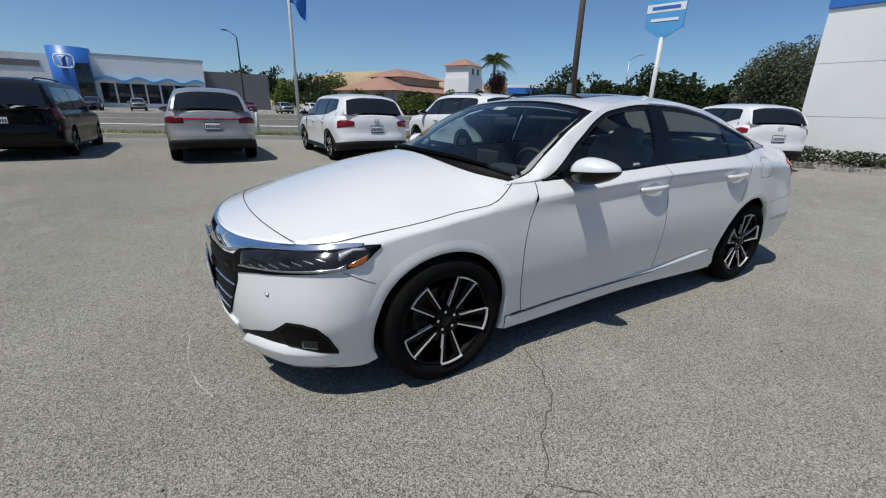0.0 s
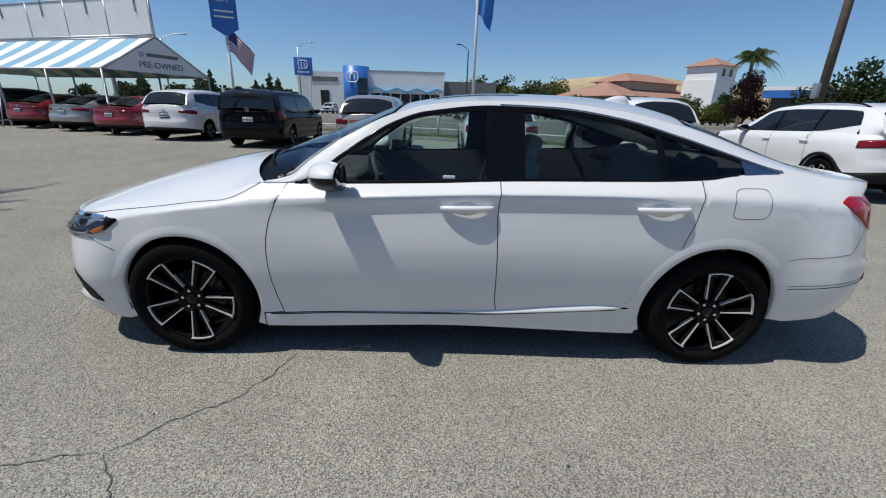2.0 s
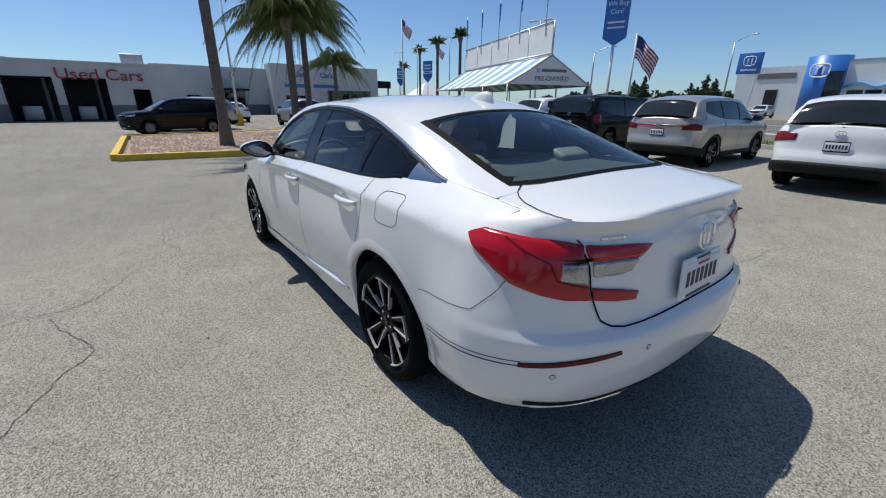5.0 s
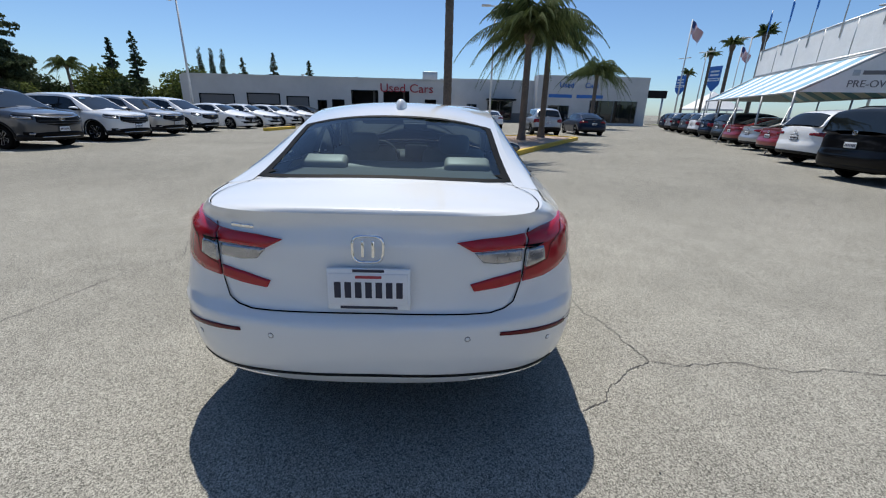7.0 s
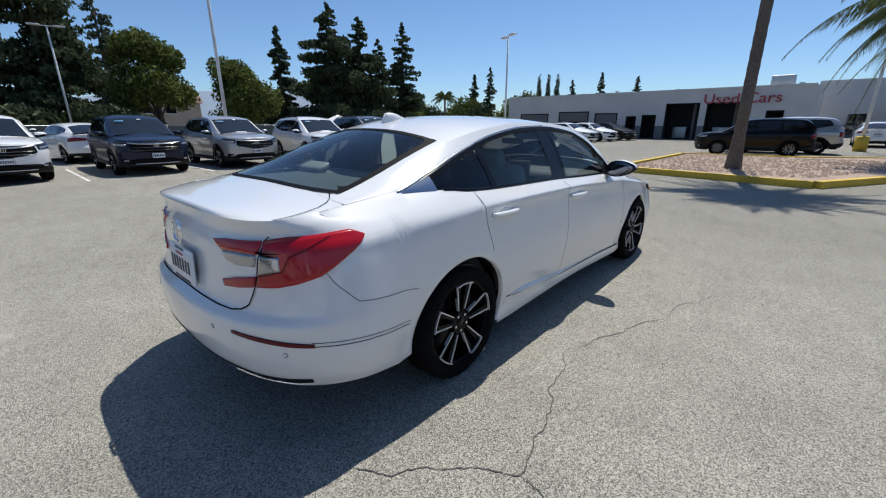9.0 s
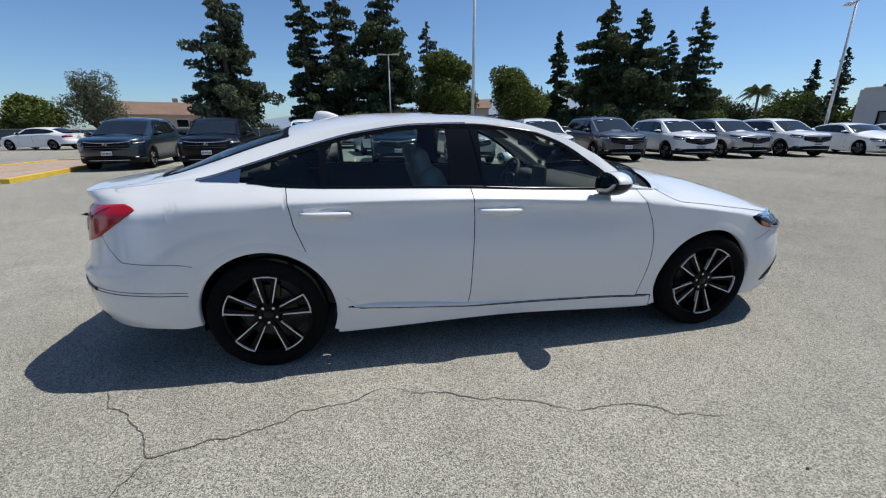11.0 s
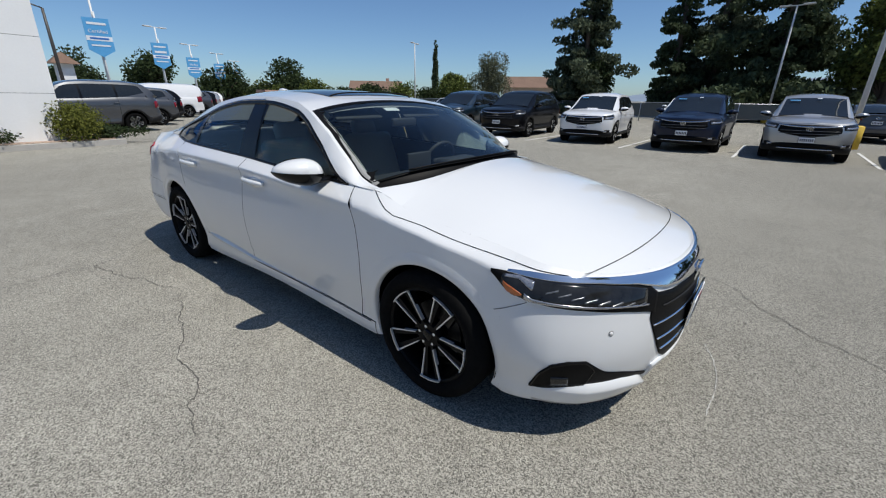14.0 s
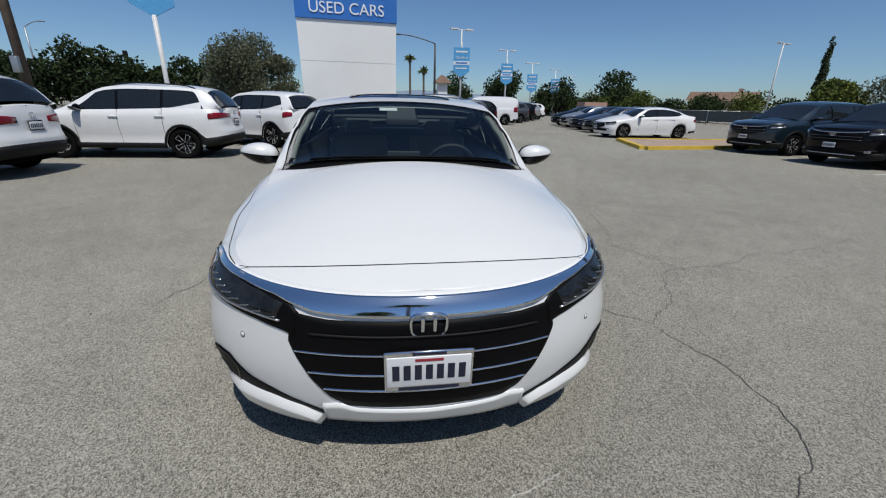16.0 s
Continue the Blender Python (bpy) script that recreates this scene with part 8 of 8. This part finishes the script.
part("upper_wall", Geo().box(-8, 6, -4, 4, 5.5, 7.2), M_TAN_WALL, ml, smooth=False)
part("upper_roof", hip(-9, 7, -5, 5, 7.1, 8.9, 4), M_TILE, ml, smooth=False)
for x0 in np.arange(-13, 11, 3.0):
    part("window", Geo().box(x0, x0 + 2.0, 7.0, 7.06, .8, 3.2), M_DARK_GLASS, ml, smooth=False)
tw2 = thing("mall_tower", pose(-49.5, -78, 0, 0, 0, 28), "white mall tower with a red tiled hip roof", "building")
part("wall", Geo().box(-3.2, 3.2, -3, 3, 0, 7.6), M_WHITE_WALL, tw2, smooth=False)
part("upper_wall", Geo().box(-3, 3, -2.8, 2.8, 7.6, 10.0), M_WHITE_WALL, tw2, smooth=False)
part("roof", hip(-3.6, 3.6, -3.4, 3.4, 9.9, 11.5, 3.3), M_TILE, tw2, smooth=False)
for x0 in (-1.6, .6):
    part("window", Geo().box(x0, x0 + .9, 2.8, 2.86, 8.2, 9.4), M_DARK_GLASS, tw2, smooth=False)
st = thing("blue_station", pose(-46, -49.5, 0, 0, 0, 40), "low blue and white station canopy across the road", "building")
part("canopy", Geo().box(-8, 8, -4, 4, 3.6, 4.7), M_BLUE, st, smooth=False)
part("band", Geo().box(-8.02, 8.02, -4.02, 4.02, 4.4, 4.8), M_SIGN_WHITE, st, smooth=False)
part("shop", Geo().box(-6, 6, -3.5, 0, 0, 3.6), M_STUCCO_GREY, st, smooth=False)

# houses behind the lot
def house(x, y, yaw, w, d, h, ridge, label):
    hs = thing("house", pose(x, y, 0, 0, 0, yaw), label, "house")
    part("wall", Geo().box(-w / 2, w / 2, -d / 2, d / 2, 0, h), M_TAN_WALL, hs, smooth=False)
    v = [(-w / 2 - .4, -d / 2 - .5, h), (w / 2 + .4, -d / 2 - .5, h), (w / 2 + .4, d / 2 + .5, h), (-w / 2 - .4, d / 2 + .5, h), (-w / 2 - .4, 0, ridge), (w / 2 + .4, 0, ridge)]
    part("roof", Geo().add(v, [(0, 1, 5, 4), (2, 3, 4, 5), (1, 2, 5), (3, 0, 4), (3, 2, 1, 0)]), M_SHINGLE, hs, smooth=False)
    for x0 in np.arange(-w / 2 + 1, w / 2 - 1.4, 2.8):
        win = part("window", Geo().box(x0, x0 + 1.2, -d / 2 - .04, -d / 2, h - 1.5, h - .5), M_DARK_GLASS, hs, smooth=False)
        for z in (h - .56, h - 1.54):
            part("window_frame", Geo().box(x0 - .06, x0 + 1.26, -d / 2 - .06, -d / 2 - .03, z, z + .09), M_SIGN_WHITE, win, smooth=False)
    part("chimney", Geo().box(w * .2, w * .2 + .6, 0, .6, h, ridge + .5), M_BRICK, hs, smooth=False)
    return hs
house(-27.0, 57, 24, 9.5, 7, 2.9, 4.5, "tan house with a brown shingle roof behind the fence")
house(15.6, 68, -10, 8, 7, 4.2, 5.7, "tan two-storey house between the trees")
house(-60, 55, 45, 9, 7, 2.8, 4.2, "far tan house with a red roof")
solo("block_wall", Geo().box(-42.5, -40.6, 21.6, 24.2, 0, 1.9), M_BRICK, "pink block enclosure at the end of the lot", "wall")
kiosk = thing("roadside_kiosk", pose(-41.5, 6.0, 0), "far small dark roofed sign tower", "tower")
part("column", Geo().box(-.5, .5, -.5, .5, 0, 3.4), M_WHITE_WALL, kiosk, smooth=False)
part("roof", hip(-.9, .9, -.9, .9, 3.4, 4.2, .8), M_SHINGLE, kiosk, smooth=False)

# fence behind the lot
def fence(pts, h=1.3):
    f = thing("chain_link_fence", pose(0, 0, 0), "dark chain-link fence behind the parked cars", "fence")
    for a, b in zip(pts, pts[1:]):
        L = math.hypot(b[0] - a[0], b[1] - a[1])
        n = int(L / 3)
        for i in range(n + 1):
            x, y = a[0] + (b[0] - a[0]) * i / n, a[1] + (b[1] - a[1]) * i / n
            part("fence_post", Geo().tube([(x, y, 0), (x, y, h + .05)], .035, 6), M_STEEL, f)
        part("top_rail", Geo().tube([(*a, h), (*b, h)], .025, 6), M_STEEL, f)
        part("low_wall", Geo().prism([a, b, (b[0], b[1] + .1), (a[0], a[1] + .1)], .35, h - .06), M_FENCE, f, "dark mesh infill", smooth=False)
    return f
fence([(-48, 27), (-30, 31), (-12, 31.5), (6, 32), (30, 33.5)])
def canopy(corners, peak, label):
    """A small peaked canopy on four legs."""
    t = thing("canopy_tent", pose(0, 0, 0), label, "canopy")
    z = corners[0][2]
    low = [(x, y, z - .22) for x, y, _ in corners]
    part("top", Geo().add(corners + [peak] + low, [(0, 1, 4), (1, 2, 4), (2, 3, 4), (3, 0, 4), (0, 5, 6, 1), (1, 6, 7, 2), (2, 7, 8, 3), (3, 8, 5, 0)]), M_TENT_WHITE, t, smooth=False)
    for x, y, _ in corners:
        part("leg", Geo().tube([(x, y, 0), (x, y, z)], .035, 6), M_STEEL, t)


canopy([(15.1, 25.1, 1.55), (16.9, 25.1, 1.55), (16.9, 26.9, 1.55), (15.1, 26.9, 1.55)], (16, 26, 2.05), "white peaked canopy behind the cars")
canopy([(58, -38, 2.5), (64, -38, 2.5), (64, -44, 2.5), (58, -44, 2.5)], (61, -41, 5.0), "white peaked canopy beyond the striped tent")

# ---- striped tent ----
tent = thing("striped_tent", pose(12.6, -16.75, 0, 0, 0, -18.6), "long blue and white striped tent over parked cars", "tent")
# local x runs along the ridge, away from the gable; local y across it
TL, TW, E0, R0 = 13.2, 2.5, 2.42, 3.88
n = 16
for i in range(n):
    x0, x1 = TL * i / n, TL * (i + 1) / n
    for sg in (1, -1):
        sag = np.linspace(0, 1, 5)
        a = np.stack([np.stack([np.full(5, x), sg * TW * (1 - sag), E0 + (R0 - E0) * sag - .05 * np.sin(sag * math.pi)], 1) for x in (x0, x1)], 0)
        part("roof_stripe", Geo().grid(a, centre=(x0, 0, 0)), M_TENT_BLUE if i % 2 else M_TENT_WHITE, tent, smooth=False)
for x in (0, TL):
    part("gable", Geo().add([(x - .01, -TW, E0), (x - .01, TW, E0), (x - .01, 0, R0), (x + .01, -TW, E0), (x + .01, TW, E0), (x + .01, 0, R0)], [(0, 2, 1), (3, 4, 5), (0, 1, 4, 3), (1, 2, 5, 4), (2, 0, 3, 5)]), M_TENT_WHITE, tent, smooth=False)
    for sg in (1, -1):
        part("gable_beam", Geo().tube([(x, sg * TW, E0), (x, 0, R0)], .05, 8), M_STEEL, tent)
for sg in (1, -1):
    part("eave_beam", Geo().tube([(0, sg * TW, E0), (TL, sg * TW, E0)], .045, 8), M_STEEL, tent)
    for x in np.linspace(0, TL, 5):
        part("tent_leg", Geo().tube([(x, sg * TW, 0), (x, sg * TW, E0)], .045, 8), M_STEEL, tent)
    for x in (0, TL * .5):
        part("guy_brace", Geo().tube([(x, sg * TW, E0 * .8), (x - 1.2, sg * (TW + .9), 0)], .025, 6), M_STEEL, tent)
part("ridge_beam", Geo().tube([(0, 0, R0), (TL, 0, R0)], .05, 8), M_STEEL, tent)
writing("lettering", "PRE-OWNED", .36, M_STUCCO_GREY, tent, pose(-.02, -.1, 2.72, 90, 0, -90), .01, "grey lettering on the gable")
part("letter_bar", Geo().box(-.025, -.015, -.95, .55, 3.06, 3.20), M_STUCCO_GREY, tent, "grey bar of lettering", smooth=False)
part("logo_block", Geo().rounded((-.02, .75, 3.12), (.01, .22, .2), .03), M_STEEL, tent)
part("mesh_banner", Geo().box(.1, TL, -.02, .02, R0 + .1, R0 + 1.55), M_MESH, tent, "white mesh banner above the ridge", smooth=False)
for z in (R0 + .1, R0 + 1.6):
    part("truss", Geo().tube([(0, 0, z), (TL, 0, z)], .05, 6), M_STEEL, tent)
for x in np.linspace(0, TL, 6):
    part("banner_post", Geo().tube([(x, 0, R0), (x, 0, R0 + 1.65)], .045, 6), M_STEEL, tent)
for x in np.linspace(.8, TL - .4, 5):
    fp = thing("flagpole", tent.matrix_basis @ pose(x, .05, R0 + 1.0, 0, 0, 160), "thin pole with a blue flag above the tent", "flagpole", "tent flags")
    part("shaft", Geo().tube([(0, 0, 0), (.0, 0, 2.9)], .025, 6), M_STEEL, fp)
    flag(fp, .55, .95, 2.85, M_FLAG_BLUE)
for x, y, h, w, yw in ((46, -27.5, 11.4, 2.2, 200), (15.4, -29.2, 6.4, 2.6, 200), (66, -47, 12, 2.4, 200)):
    fp = pole("flagpole", x, y, h, .09, M_POLE, "tall pole with a stars and stripes flag", "flagpole")
    fp.rotation_euler[2] = radians(yw)
    flag(fp, w, w * .58, h - .15, None, True)
for x, y in ((44, -30), (56, -33)):
    s = shield_sign(x, y, 6.6, 1.5, 2.6, [(None, .8, .3), (None, .66, .3), (None, .48, .2)], 15, blue=M_BLUE, label="blue shield sign beyond the tent")
for x, y, h in ((21, -25, 7.5), (38, -29, 8.5), (48, -31, 8.5), (58, -34, 9)):
    lot_lamp(x, y, h, 20)

# ---- hills ----
def hill(name, x0, y0, x1, y1, h, depth, mat, label, seed, rough=.35, n=60):
    r = np.random.RandomState(seed)
    t = np.linspace(0, 1, n)
    prof = sum(r.rand() * np.sin(t * math.pi * k + r.rand() * 6.28) / k for k in range(1, 9))
    prof = h * (1 - rough + rough * (prof - prof.min()) / np.ptp(prof)) * np.sin(np.clip(t, .02, .98) * math.pi) ** .4
    d = np.array([y1 - y0, -(x1 - x0)]) / math.hypot(x1 - x0, y1 - y0)
    px, py = x0 + (x1 - x0) * t, y0 + (y1 - y0) * t
    rows = [np.stack([px + d[0] * depth * u, py + d[1] * depth * u, prof * math.sin(u * math.pi * .5)], 1) for u in (0, .25, .5, .75, 1)]
    return solo(name, Geo().grid(np.stack(rows, 1), centre=(x0, y0, -500)), mat, label, "hill", kind="structure", smooth=True)


hill("backdrop_hill", 20, -455, -420, -300, 44, -120, M_HILL, "golden dry grass hill beyond the mall", 5)
hill("backdrop_hill", 700, 500, -300, 900, 72, 200, M_HILL_FAR, "far hills with blue haze put into their colour", 6)
hill("backdrop_hill", 1100, -200, 900, 600, 70, 200, M_HILL_FAR, "far hills with blue haze put into their colour", 8)
hill("backdrop_hill", -900, 350, -900, -300, 40, 200, M_HILL_FAR, "far hills with blue haze put into their colour", 9)
for i in range(5):
    broadleaf(-70 - 19 * i, -170 + 7 * i, 9 - (i % 3), 10, M_BROAD_DARK, "dark oak before the golden hill", 200 + i, 900, 1.0, .2)
